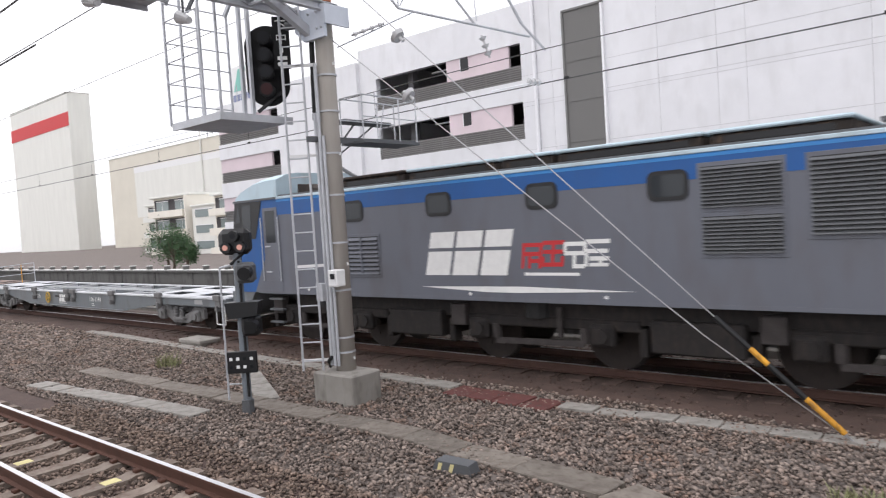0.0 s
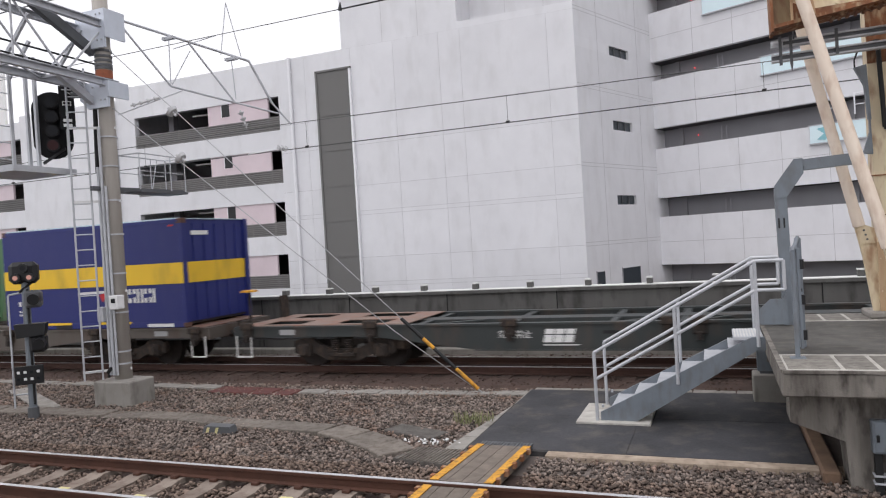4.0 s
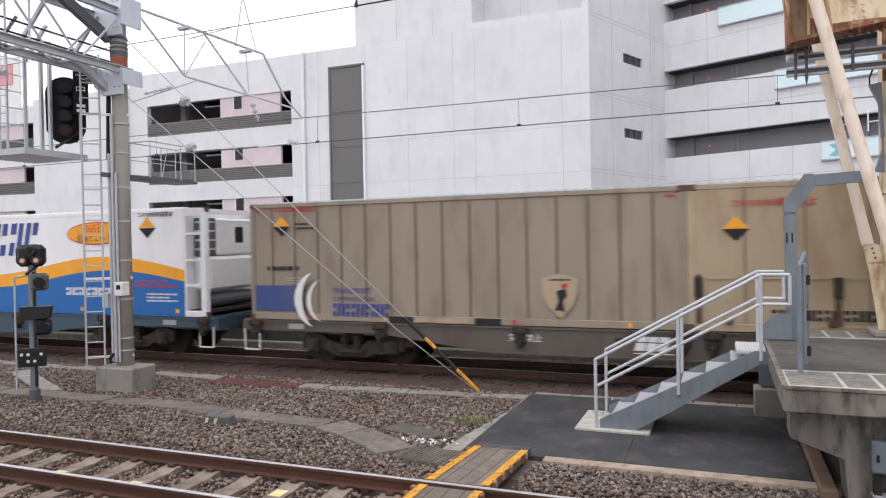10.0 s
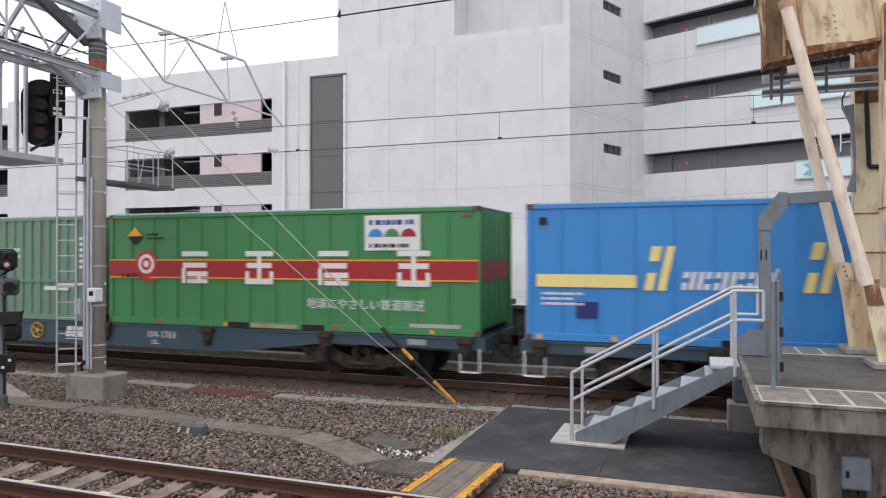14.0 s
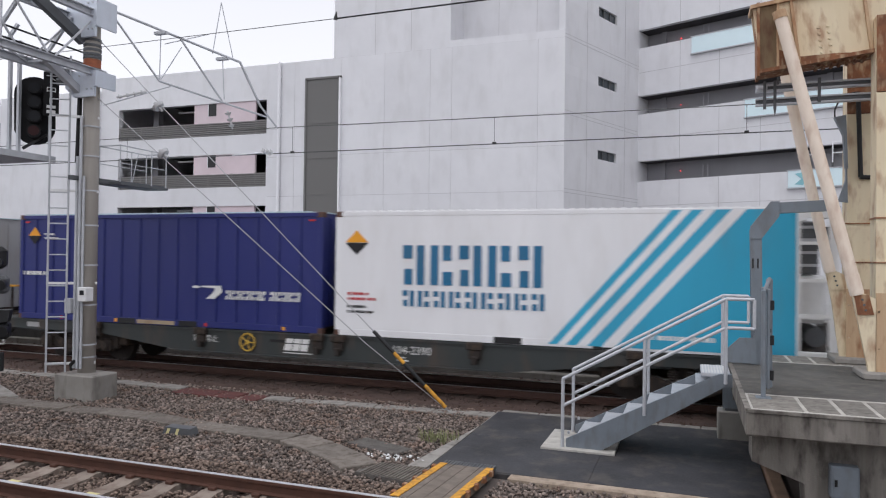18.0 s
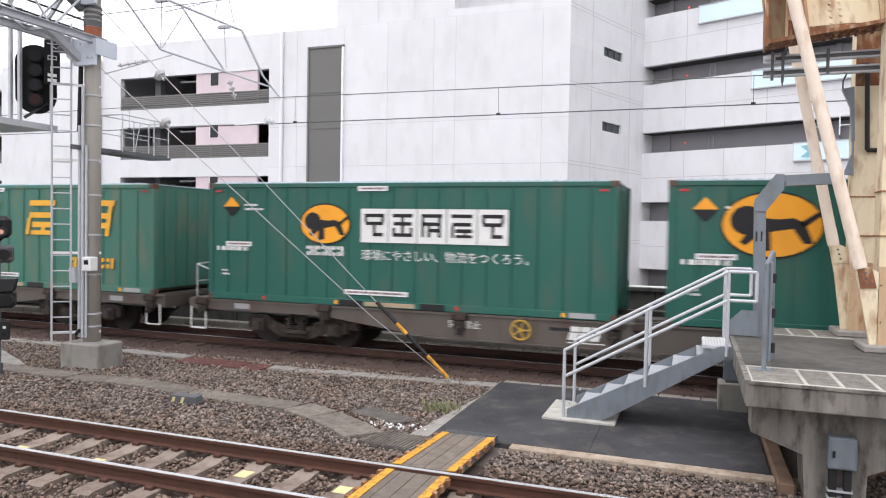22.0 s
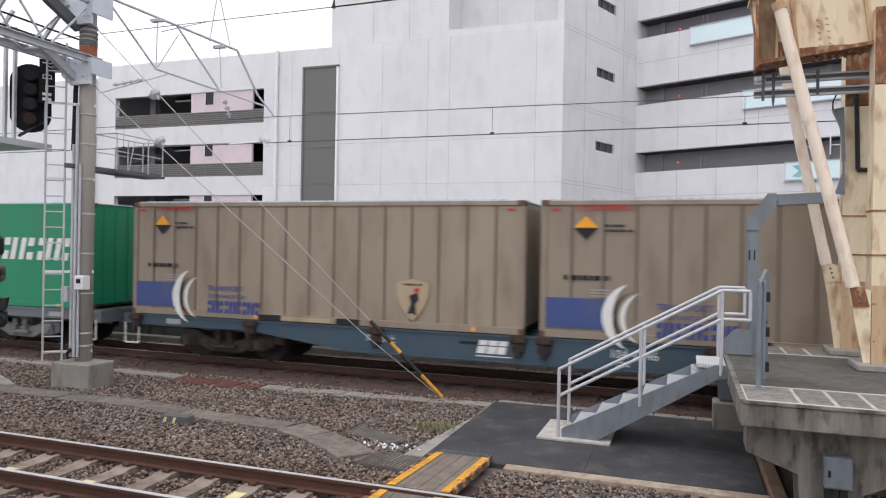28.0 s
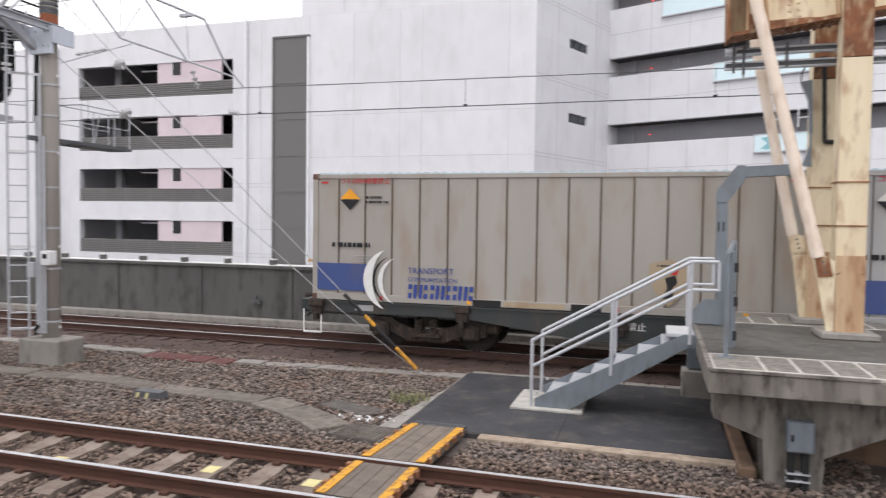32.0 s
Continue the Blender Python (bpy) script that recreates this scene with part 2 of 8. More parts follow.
M_PANE = glass("dark_window_pane", (0.05, 0.06, 0.07, 1), 0.08)
M_CYAN = material("pale_cyan_sign_panel", lin(222, 242, 247), 0.35, scale=1, amount=0.2)
M_TEAL = material("teal_ink", lin(140, 196, 206), 0.5)
M_REDINK = material("red_ink", lin(196, 44, 48), 0.6, scale=8, amount=0.4)
M_PORCELAIN = material("grey_white_porcelain", lin(200, 200, 202), 0.25, amount=0.4)
M_WIRE = material("weathered_copper_wire", lin(92, 92, 92), 0.6, 0.6)
M_GUY = material("galvanised_guy_wire", lin(176, 176, 178), 0.45, 0.6)
M_OLIVE = material("olive_brown_peeling_paint", lin(136, 118, 88), 0.85, dark=lin(96, 74, 54), scale=3, amount=0.9, grain=60, bump=0.25, streak=True, dirt=lin(92, 56, 40), dirt_amount=0.8)
M_CREAMRUST = material("cream_paint_half_rusted", lin(206, 182, 150), 0.75, dark=lin(164, 122, 84), scale=2.6, amount=0.9, grain=60, bump=0.2, streak=True, dirt=lin(136, 86, 54), dirt_amount=0.85)
M_PIER = material("stained_pier_concrete", lin(134, 129, 122), 0.9, dark=lin(76, 71, 66), scale=3.4, amount=1.0, grain=50, bump=0.4, streak=True, dirt=lin(52, 47, 43), dirt_amount=0.9)
M_BEIGEKERB = material("beige_stained_kerb", lin(176, 161, 144), 0.9, dark=lin(132, 116, 100), scale=3, amount=0.9, bump=0.3, dirt=lin(92, 80, 68), dirt_amount=0.5)
M_BROWNKERB = material("brown_stained_kerb", lin(126, 102, 83), 0.9, dark=lin(86, 68, 56), scale=3, amount=0.9, bump=0.3)
M_PANE_PALE = glass("pale_window_pane", (0.2, 0.24, 0.24, 1), 0.25)
M_FARBED = material("dark_dusty_track_bed", lin(84, 67, 60), 0.95, dark=lin(60, 48, 43), scale=2.5, amount=0.9, grain=30, bump=1.0)
M_FARSTONE = material("dark_dusty_stone", lin(86, 69, 62), 0.95, dark=lin(60, 48, 44), scale=2.0, grain=60, vary=0.3, island=True)
# rooftop sign inks, whitened to carry the haze in front of them
M_SIGNGREEN = material("haze_pale_green", lin(128, 190, 178), 0.6)
M_SIGNRED = material("haze_pale_red", lin(222, 150, 154), 0.6)
M_SIGNNAVY = material("haze_pale_navy", lin(128, 136, 166), 0.6)
M_FARRAIL = material("dark_dusty_rail_steel", lin(82, 58, 50), 0.85, 0.1, dark=lin(58, 42, 37), scale=4)

# ---- mesh helpers ----
def mesh_of(bm, name):
    me = bpy.data.meshes.new(name)
    bm.to_mesh(me)
    bm.free()
    return me


def box(bm, x0, x1, y0, y1, z0, z1, bevel=0.0, mat=0):
    """A box from limits, its edges bevelled."""
    ret = bmesh.ops.create_cube(bm, size=1.0)
    vs = ret["verts"]
    for v in vs:
        v.co = Vector(((x0 + x1) / 2 + v.co.x * (x1 - x0), (y0 + y1) / 2 + v.co.y * (y1 - y0), (z0 + z1) / 2 + v.co.z * (z1 - z0)))
    if bevel:
        es = list({e for v in vs for e in v.link_edges})
        bmesh.ops.bevel(bm, geom=es, offset=bevel, segments=1, affect="EDGES")
    elif mat:
        for f in {f for v in vs for f in v.link_faces}:
            f.material_index = mat
    return bm


def B(*limits, bevel=0.0):
    return box(bmesh.new(), *limits, bevel=bevel)


def rod(bm, a, b, r, n=8, r2=None):
    """A round bar from a to b."""
    a, b = Vector(a), Vector(b)
    d = b - a
    m = Matrix.Translation((a + b) / 2) @ d.to_track_quat("Z", "Y").to_matrix().to_4x4()
    bmesh.ops.create_cone(bm, cap_ends=True, segments=n, radius1=r, radius2=r if r2 is None else r2, depth=d.length, matrix=m)
    return bm


def beam(bm, a, b, w, h):
    """A square bar from a to b, w wide and h high."""
    a, b = Vector(a), Vector(b)
    d = b - a
    m = Matrix.Translation((a + b) / 2) @ d.to_track_quat("X", "Z").to_matrix().to_4x4() @ Matrix.Diagonal((d.length, w, h, 1))
    bmesh.ops.create_cube(bm, size=1.0, matrix=m)
    return bm


def prism(bm, pts, y0, y1, axis="y"):
    """A solid from an outline in x, z (or x, y for axis z; y, z for axis x), pushed from y0 to y1."""
    def at(p, d):
        return {"y": (p[0], d, p[1]), "z": (p[0], p[1], d), "x": (d, p[0], p[1])}[axis]
    a = [bm.verts.new(at(p, y0)) for p in pts]
    b = [bm.verts.new(at(p, y1)) for p in pts]
    fs = [bm.faces.new(a), bm.faces.new(b[::-1])]
    for i in range(len(pts)):
        j = (i + 1) % len(pts)
        fs.append(bm.faces.new((a[j], a[i], b[i], b[j])))
    bmesh.ops.recalc_face_normals(bm, faces=fs)
    return bm


_painted = {}


def painted(me, mat):
    """The same mesh in another paint."""
    key = (me.name, mat.name)
    if key not in _painted:
        m2 = me.copy()
        m2.materials.clear()
        m2.materials.append(mat)
        _painted[key] = m2
    return _painted[key]


def part(name, bm, mat, parent=None, label="", smooth=False):
    """Links a bmesh, or a mesh, as one object under a thing or a part."""
    me = bm if isinstance(bm, bpy.types.Mesh) else mesh_of(bm, name)
    if mat and not me.materials:
        for x in mat if isinstance(mat, (list, tuple)) else (mat,):
            me.materials.append(x)
    elif mat and me.materials[0] is not mat:
        me = painted(me, mat)
    if smooth:
        me.polygons.foreach_set("use_smooth", [len(p.vertices) < 5 for p in me.polygons])  # end caps stay flat
    ob = new(name, me)
    ob.parent = parent
    return tagged(ob, label)


def thing(name, label, category, group="", at=None):
    ob = new(name)
    if at:
        ob.matrix_basis = at
    return tagged(ob, label, category, group)


def setting(name, bm, mat, label="", smooth=False, kind="structure"):
    return tagged(part(name, bm, mat, None, label, smooth), kind=kind)

# ---- ground and tracks ----
ground = setting("ground", B(-400, 400, -200, 400, -1.2, -0.26), M_BALLAST, "dark grey-brown ballast ground spreading around the tracks")
setting("road", B(-400, 400, 17.6, 32.2, -0.3, -0.2), M_ASPHALT, "grey asphalt street behind the retaining wall")
NEAR, FAR = 6.53, 14.39
SLEEPERS = {}


def rail_profile(y):
    pts = [(-.06, -.153), (.06, -.153), (.06, -.14), (.012, -.125), (.012, -.045), (.034, -.035), (.034, -.006), (.026, 0), (-.026, 0), (-.034, -.006), (-.034, -.035), (-.012, -.045), (-.012, -.125), (-.06, -.14)]
    return [(y + a, b) for a, b in pts]


def track(name, y, x0, x1, bed_mat, sleeper_mat, label, z_top, stained):
    """A bed of ballast with sleepers, rails and clips on it."""
    bed = setting(name, prism(bmesh.new(), [(y - 2.0, -.3), (y - 1.5, z_top - .05), (y + 1.5, z_top - .05), (y + 2.0, -.3)], x0, x1, axis="x"), bed_mat, label)
    for s in (-.567, .567):
        r = part("rail", prism(bmesh.new(), rail_profile(y + s), x0, x1, axis="x"), M_RAIL if stained else M_FARRAIL, bed, "rusty brown rail with a polished head")
        part("running_band", B(x0, x1, y + s - .03, y + s + .03, 0.0, .003), M_RAILTOP, r, "bright worn rail head")
    bm = bmesh.new()
    prism(bm, [(-1.0, -.36), (1.0, -.36), (1.0, -.19), (.95, -.165), (.4, -.165), (.3, -.185), (-.3, -.185), (-.4, -.165), (-.95, -.165), (-1.0, -.19)], -.12, .12, axis="x")
    me = mesh_of(bm, "sleeper")
    bm = bmesh.new()
    for s in (-.567, .567):
        for k in (-.1, .1):
            box(bm, -.05, .05, s + k - .035, s + k + .035, -.17, -.125, bevel=.01)
    clip = mesh_of(bm, "rail_clip")
    i = 0
    x = -24.0
    SLEEPERS[y] = []
    while x < 5.5:
        s = part("sleeper", me, sleeper_mat, bed)
        SLEEPERS[y].append(x)
        s.location = (x, y, random.uniform(-.008, .004))
        s.rotation_euler = (0, 0, random.uniform(-.02, .02))
        if stained:
            part("rail_clip", clip, M_RAIL, s)
        if stained and i % 5 in (1, 3):
            part("paint_mark", B(-.09, .07, -.27 + .32 * (i % 2), -.07 + .32 * (i % 2), -.2, -.181), M_YELLOWMARK, s, "faded pale yellow paint mark")
        x += .62 + random.uniform(-.015, .015)
        i += 1
    return bed


M_YELLOWMARK = material("faded_yellow_mark", lin(214, 204, 150), 0.8, scale=9, amount=0.7)
track("track_near", NEAR, -200, 120, M_BEDBROWN, M_SLEEPER, "ballasted track with concrete sleepers and shiny rails", -.19, True)
track("track_far", FAR, -300, 300, M_FARBED, M_DARKSLEEPER, "brown dust-covered freight track under the train", -.135, False)


def stones(name, mat, label, n, place, r0, r1, seed):
    """Loose stones, each a roughened lump of its own, joined."""
    rng = np.random.default_rng(seed)
    bm = bmesh.new()
    bmesh.ops.create_icosphere(bm, subdivisions=1, radius=1.0)
    base = np.array([v.co[:] for v in bm.verts])
    bm.verts.index_update()
    tri = np.array([[v.index for v in f.verts] for f in bm.faces])
    bm.free()
    xyz = place(rng, n)
    n = len(xyz)
    v = base[None] * rng.uniform(.58, 1.25, (n, len(base), 1))
    v = v * rng.uniform((.75, .6, .5), (1.35, 1.1, .85), (n, 3))[:, None]
    a = rng.uniform(0, 6.283, n)
    b = rng.uniform(-.7, .7, n)
    ca, sa, cb, sb = np.cos(a), np.sin(a), np.cos(b), np.sin(b)
    x, y, z = v[..., 0], v[..., 1], v[..., 2]
    x, z = x * cb[:, None] + z * sb[:, None], z * cb[:, None] - x * sb[:, None]
    x, y = x * ca[:, None] - y * sa[:, None], x * sa[:, None] + y * ca[:, None]
    v = np.stack((x, y, z), -1) * rng.uniform(r0, r1, n)[:, None, None] + xyz[:, None]
    t = (tri[None] + (np.arange(n) * len(base))[:, None, None]).reshape(-1, 3)
    me = bpy.data.meshes.new(name)
    me.vertices.add(v.size // 3)
    me.vertices.foreach_set("co", v.reshape(-1))
    me.loops.add(t.size)
    me.loops.foreach_set("vertex_index", t.reshape(-1))
    me.polygons.add(len(t))
    me.polygons.foreach_set("loop_start", np.arange(0, t.size, 3))
    me.update(calc_edges=True)
    me.validate()
    me.materials.append(mat)
    return tagged(new(name, me), label, kind="stuff")


def keep_off(x, y):
    """Where stones may lie: off the pad, the crossing, the slabs and the pole's footing."""
    ok = ~((x > -3.35) & (x < 1.4) & (y > 8.8) & (y < 12.95))
    ok &= ~((x > -3.2) & (x < -2.3) & (y > 4.6) & (y < 8.95))
    ok &= ~((x > -11.92) & (x < -10.93) & (y > 10.53) & (y < 11.22))
    for t in (-.567, .567):
        ok &= ~(abs(y - NEAR - t) < .075)
    on = np.zeros(len(x), bool)
    for s in SLEEPERS[NEAR]:
        on |= (abs(x - s) < .125) & (abs(y - NEAR) < .98)
    return ok & ~on


def middle(rng, n):
    x, y = rng.uniform(-24, 2.5, n), rng.uniform(8.1, 12.75, n)
    k = keep_off(x, y)
    x, y = x[k], y[k]
    return np.stack((x, y, -.245 + rng.uniform(-.01, .035, len(x))), -1)


def near_bed(rng, n):
    x, y = rng.uniform(-16, 1.5, n), rng.uniform(4.4, 8.15, n)
    k = keep_off(x, y)
    x, y = x[k], y[k]
    d = abs(y - NEAR)
    z = np.where(d < 1.5, -.215, -.215 - (d - 1.5) * .1)
    z = z + rng.uniform(-.02, .022, len(x))
    return np.stack((x, y, z), -1)


def far_bed(rng, n):
    x, y = rng.uniform(-26, 3, n), rng.uniform(12.6, 16.9, n)
    k = abs(abs(y - FAR) - .567) > .08
    x, y = x[k], y[k]
    return np.stack((x, y, np.where(abs(y - FAR) < 1.6, -.185, -.245) + rng.uniform(-.02, .02, len(x))), -1)


stones("ballast", M_STONE, "loose grey and brown crushed ballast stones", 68000, middle, .014, .037, 1)
def distant(rng, n):
    x, y = rng.uniform(-48, -24, n), rng.uniform(7.6, 12.9, n)
    return np.stack((x, y, -.245 + rng.uniform(-.01, .03, n)), -1)


stones("ballast", M_STONE, "loose grey ballast stones further along the line", 13000, distant, .03, .06, 8)
stones("ballast", M_RUSTSTONE, "rust-brown ballast stones in the near track", 34000, near_bed, .015, .037, 2)
stones("ballast", M_FARSTONE, "dusty brown ballast stones under the freight track", 7000, far_bed, .015, .035, 3)


def bits(rng, n):
    x, y = rng.normal(-3.95, .2, n), rng.normal(9.2, .09, n)
    return np.stack((x, y, np.full(n, -.2)), -1)


stones("litter", M_WHITE, "scattered white bits of litter on the ballast", 34, bits, .012, .03, 4)

# ---- concrete lids, covers and slabs along the tracks ----
def slab_line(name, pts, width, length, label, mat=M_SLAB, z=-.2, ribs=0):
    """A row of lids along a line, each a piece of its own with an open joint."""
    total = 0
    run = setting(name, B(pts[0][0] - .02, pts[0][0] + .02, pts[0][1] - .02, pts[0][1] + .02, -.4, z - .08), M_CONC_DARK, label)
    bm = bmesh.new()
    box(bm, -length / 2 + .008, length / 2 - .008, -width / 2, width / 2, -.09, .0, bevel=.012)
    me = mesh_of(bm, "lid")
    for (xa, ya), (xb, yb) in zip(pts, pts[1:]):
        d = math.hypot(xb - xa, yb - ya)
        n = max(1, round(d / length))
        for i in range(n):
            u = (i + .5) / n
            p = part("lid", me, mat, run)
            p.location = (xa + (xb - xa) * u, ya + (yb - ya) * u, z + random.uniform(-.012, .012))
            p.rotation_euler = (random.uniform(-.015, .015), random.uniform(-.015, .015), math.atan2(yb - ya, xb - xa) + random.uniform(-.02, .02))
            p.scale = (d / n / length, 1, 1)
    return run


slab_line("cable_trough_far", [(-26, 12.75), (-17, 12.4), (-10.2, 12.3)], .32, .62, "pale concrete cable trough lids beside the freight track", M_CONC)
slab_line("cable_trough_red", [(-10.15, 12.12), (-8.05, 12.02)], .55, .52, "faded red cover plates over a cable pit", M_RED, -.205)
slab_line("cable_trough_mid", [(-8.0, 12.1), (-3.35, 12.42)], .3, .62, "pale concrete cable trough lids beside the freight track", M_CONC)
slab_line("cable_trough_back", [(-3.3, 12.78), (1.6, 12.72)], .3, .7, "pale concrete lids behind the rubber mat", M_CONC)
slab_line("cable_trough_near", [(-19, 9.75), (-12.6, 9.9), (-9.05, 9.92), (-7.1, 9.68), (-5.85, 9.55)], .46, 1.0, "weathered concrete cable trough lids in ballast", z=-.19)
slab_line("cable_trough_bend", [(-5.8, 9.52), (-5.2, 9.3), (-4.62, 8.95), (-4.2, 8.62)], .56, .62, "concrete lids bending towards the crossing", z=-.185)
slab_line("slab_patch", [(-4.86, 9.85), (-3.95, 9.52)], .42, .95, "broken dark flat slab in ballast", M_WETSLAB, z=-.2)
slab_line("slab_left", [(-18.5, 8.5), (-12.9, 9.0)], .4, .6, "weathered concrete lids beside the signal post", M_CONC, z=-.19)
slab_line("slab_cross", [(-15.5, 11.6), (-12.6, 10.1)], .4, .6, "weathered concrete lids crossing the ballast", M_CONC, z=-.19)
ribbed = setting("ribbed_slab", prism(bmesh.new(), [(-4.16, 8.36), (-4.0, 8.88), (-3.14, 8.84), (-3.14, 8.2)], -.35, -.19, axis="z"), M_WETSLAB, "dark ribbed concrete slab beside the crossing")
for i in range(17):
    x = -4.08 + i * .055
    part("slab_rib", prism(bmesh.new(), [(x, 8.35 - .008 * i), (x + .026, 8.35 - .008 * i), (x + .1, 8.85), (x + .074, 8.85)], -.192, -.178, axis="z"), M_SLAB, ribbed)
walkway = setting("walkway_slab", B(-12.5, -7.1, 3.3, 4.72, -.35, -.13, bevel=.03), M_SLAB, "ribbed concrete walkway slab beside the near track")
for i in range(9):
    part("slab_rib", B(-12.4, -7.2, 3.5 + i * .13, 3.56 + i * .13, -.132, -.115, bevel=.006), M_SLAB, walkway)
stub = thing("concrete_cover", "pale concrete pit cover lying in ballast", "pit cover", at=pose(-19.6, 12.9, -.26))
part("lid", B(-.55, .55, -.3, .3, .1, .2, bevel=.02), M_CONC, stub)
part("base", B(-.5, .5, -.26, .26, 0, .1), M_CONC, stub)

# ---- black mat, its kerb, the crossing ----
pad = setting("rubber_mat", B(-3.33, .95, 8.98, 12.6, -.3, -.185, bevel=.01), M_RUBBERPAD, "dark rubber-covered pad at the foot of the stairs")
for i, (xa, xb) in enumerate(((-3.3, -1.2), (-1.19, .93))):
    for j, (ya, yb) in enumerate(((9.0, 10.78), (10.79, 12.58))):
        part("mat_sheet", B(xa, xb, ya, yb, -.186, -.178, bevel=.003), M_RUBBERPAD, pad)
bm = B(-2.2, 1.25, 8.8, 8.97, -.35, -.17, bevel=.02)
for i in range(6):
    y0, y1 = 8.86 + i * .625, 9.475 + i * .625
    k = part("edge_kerb", prism(bmesh.new(), [(-3.62 + .068 * i, y0), (-3.34, y0), (-3.34, y1), (-3.62 + .068 * (i + 1), y1)], -.35, -.188, axis="z"), M_CONC, pad, "pale concrete edging of the mat")
setting("kerb", bm, M_BEIGEKERB, "pale concrete kerb in front of the rubber mat")
setting("kerb_side", B(.96, 1.14, 8.5, 12.4, -.35, -.1, bevel=.02), M_BROWNKERB, "brown stained kerb beside the platform pier")


def crossing():
    c = thing("foot_crossing", "worn plank foot crossing with yellow painted edges over rails", "crossing", at=pose(-2.76, 0, 0))
    def strip(y0, y1, z0, z1):
        for i in range(4):
            xa = -.36 + i * .18
            bm = bmesh.new()
            prism(bm, [(y0, z0 - .1), (y1, z1 - .1), (y1, z1), (y0, z0)], xa + .004, xa + .176, axis="x")
            part("plank", bm, M_WOOD, c)
        for xa in (-.37, .27):
            bm = bmesh.new()
            prism(bm, [(y0, z0 + .004), (y1, z1 + .004), (y1, z1 + .012), (y0, z0 + .012)], xa, xa + .1, axis="x")
            part("edge_stripe", bm, M_YELLOW, c, "chipped yellow edge stripe")
        for k in range(5):
            u = (k + .5) / 5
            for xa in (-.4, .38):
                part("edge_bolt", B(xa - .025, xa + .025, y0 + (y1 - y0) * u - .04, y0 + (y1 - y0) * u + .04, z0 + (z1 - z0) * u - .05, z0 + (z1 - z0) * u + .014), M_RUSTY, c)
    strip(7.18, 8.85, -.01, -.1)
    strip(6.06, 7.0, -.01, -.01)
    strip(4.4, 5.88, -.1, -.01)
    bm = bmesh.new()
    for i in range(16):
        box(bm, -.36 + i * .045, -.33 + i * .045, 8.86, 9.06, -.16, -.11)
    part("end_grating", bm, M_STEEL_DARK, c, "dark steel end grating")


crossing()

# ---- retaining wall ----
wall = setting("wall_retaining", B(-60, 60, 17.0, 17.3, -.4, 1.28), M_CONC_DARK, "dark weathered concrete retaining wall with pale coping")
part("coping", B(-60, 60, 16.93, 17.37, 1.28, 1.365, bevel=.006), M_CONC_DARK, wall, "dark weathered coping")
# a paler material on the upper face of the coping
part("coping_top", B(-60, 60, 16.94, 17.36, 1.365, 1.382), M_CAP, wall, "pale strip along the top of the coping")
bm = bmesh.new()
box(bm, -.07, .07, -.1, .1, 0, .14, bevel=.012)
post_me = mesh_of(bm, "coping_post")
cap_me = mesh_of(B(-.073, .073, -.103, .103, .135, .165), "post_cap")
for i in range(-26, 24):
    p = part("coping_post", post_me, M_CONC_DARK, wall)
    p.location = (-10.2 + i * 1.452, 17.15, 1.38)
    part("post_cap", cap_me, M_CAP, p, "pale cap on the post")
bm = B(-.012, .012, -.012, .0, -.4, 1.28)
joint_me = mesh_of(bm, "wall_joint")
for i in range(-12, 12):
    p = part("wall_joint", joint_me, M_RUBBER, wall)
    p.location = (-9.5 + i * 2.9, 16.998, 0)
part("ledge", B(-60, 60, 16.72, 17.0, -.4, -.1, bevel=.02), M_CONC, wall, "grey footing along the wall")
bm = B(-.16, .16, -.1, 0, 0, .1)
rod(bm, (0, -.05, .1), (0, -.05, .22), .03)
p = part("wall_bracket", bm, M_STEEL_DARK, wall)
p.location = (-10.6, 17.0, .3)

# ---- weeds ----
def tuft(name, cx, cy, n, spread, h, seed):
    rng = random.Random(seed)
    bm = bmesh.new()
    for i in range(n):
        a, r = rng.uniform(0, 6.28), rng.random() ** .6 * spread
        x, y = cx + math.cos(a) * r * 1.4, cy + math.sin(a) * r
        d, hh, w = rng.uniform(0, 6.28), rng.uniform(.4, 1) * h, rng.uniform(.003, .007)
        lean = rng.uniform(.2, .8) * hh
        ux, uy = -math.sin(d), math.cos(d)
        a1 = bm.verts.new((x - ux * w, y - uy * w, -.25))
        a2 = bm.verts.new((x + ux * w, y + uy * w, -.25))
        b1 = bm.verts.new((x + math.cos(d) * lean * .4 - ux * w, y + math.sin(d) * lean * .4 - uy * w, -.25 + hh * .7))
        b2 = bm.verts.new((x + math.cos(d) * lean * .4 + ux * w, y + math.sin(d) * lean * .4 + uy * w, -.25 + hh * .7))
        c = bm.verts.new((x + math.cos(d) * lean, y + math.sin(d) * lean, -.25 + hh))
        bm.faces.new((a1, a2, b2, b1))
        bm.faces.new((b1, b2, c))
    return tagged(part(name, bm, M_GRASS), "dry yellow-green weeds growing out of ballast", kind="stuff")


tuft("weeds", -3.72, 10.4, 170, .26, .2, 5)
tuft("weeds", -17.5, 10.9, 160, .25, .35, 6)
tuft("weeds", -3.6, 10.5, 50, .16, .1, 7)

# ---- the platform under the camera ----
setting("platform_near", B(-60, 40, -8, 1.0, -.3, 1.05), M_PAVE, "grey asphalt station platform")

# ---- car park building ----
WF = 32.6
building = thing("car_park_building", "white clad multi-storey car park with louvred openings", "building")


def wpart(name, bm, mat, parent=None, label=""):
    return part(name, bm, mat, parent or building, label)


ROWS = [(9.33, 10.1, 11.18), (6.44, 7.2, 8.28), (3.55, 4.3, 5.39), (.64, 1.4, 2.5)]
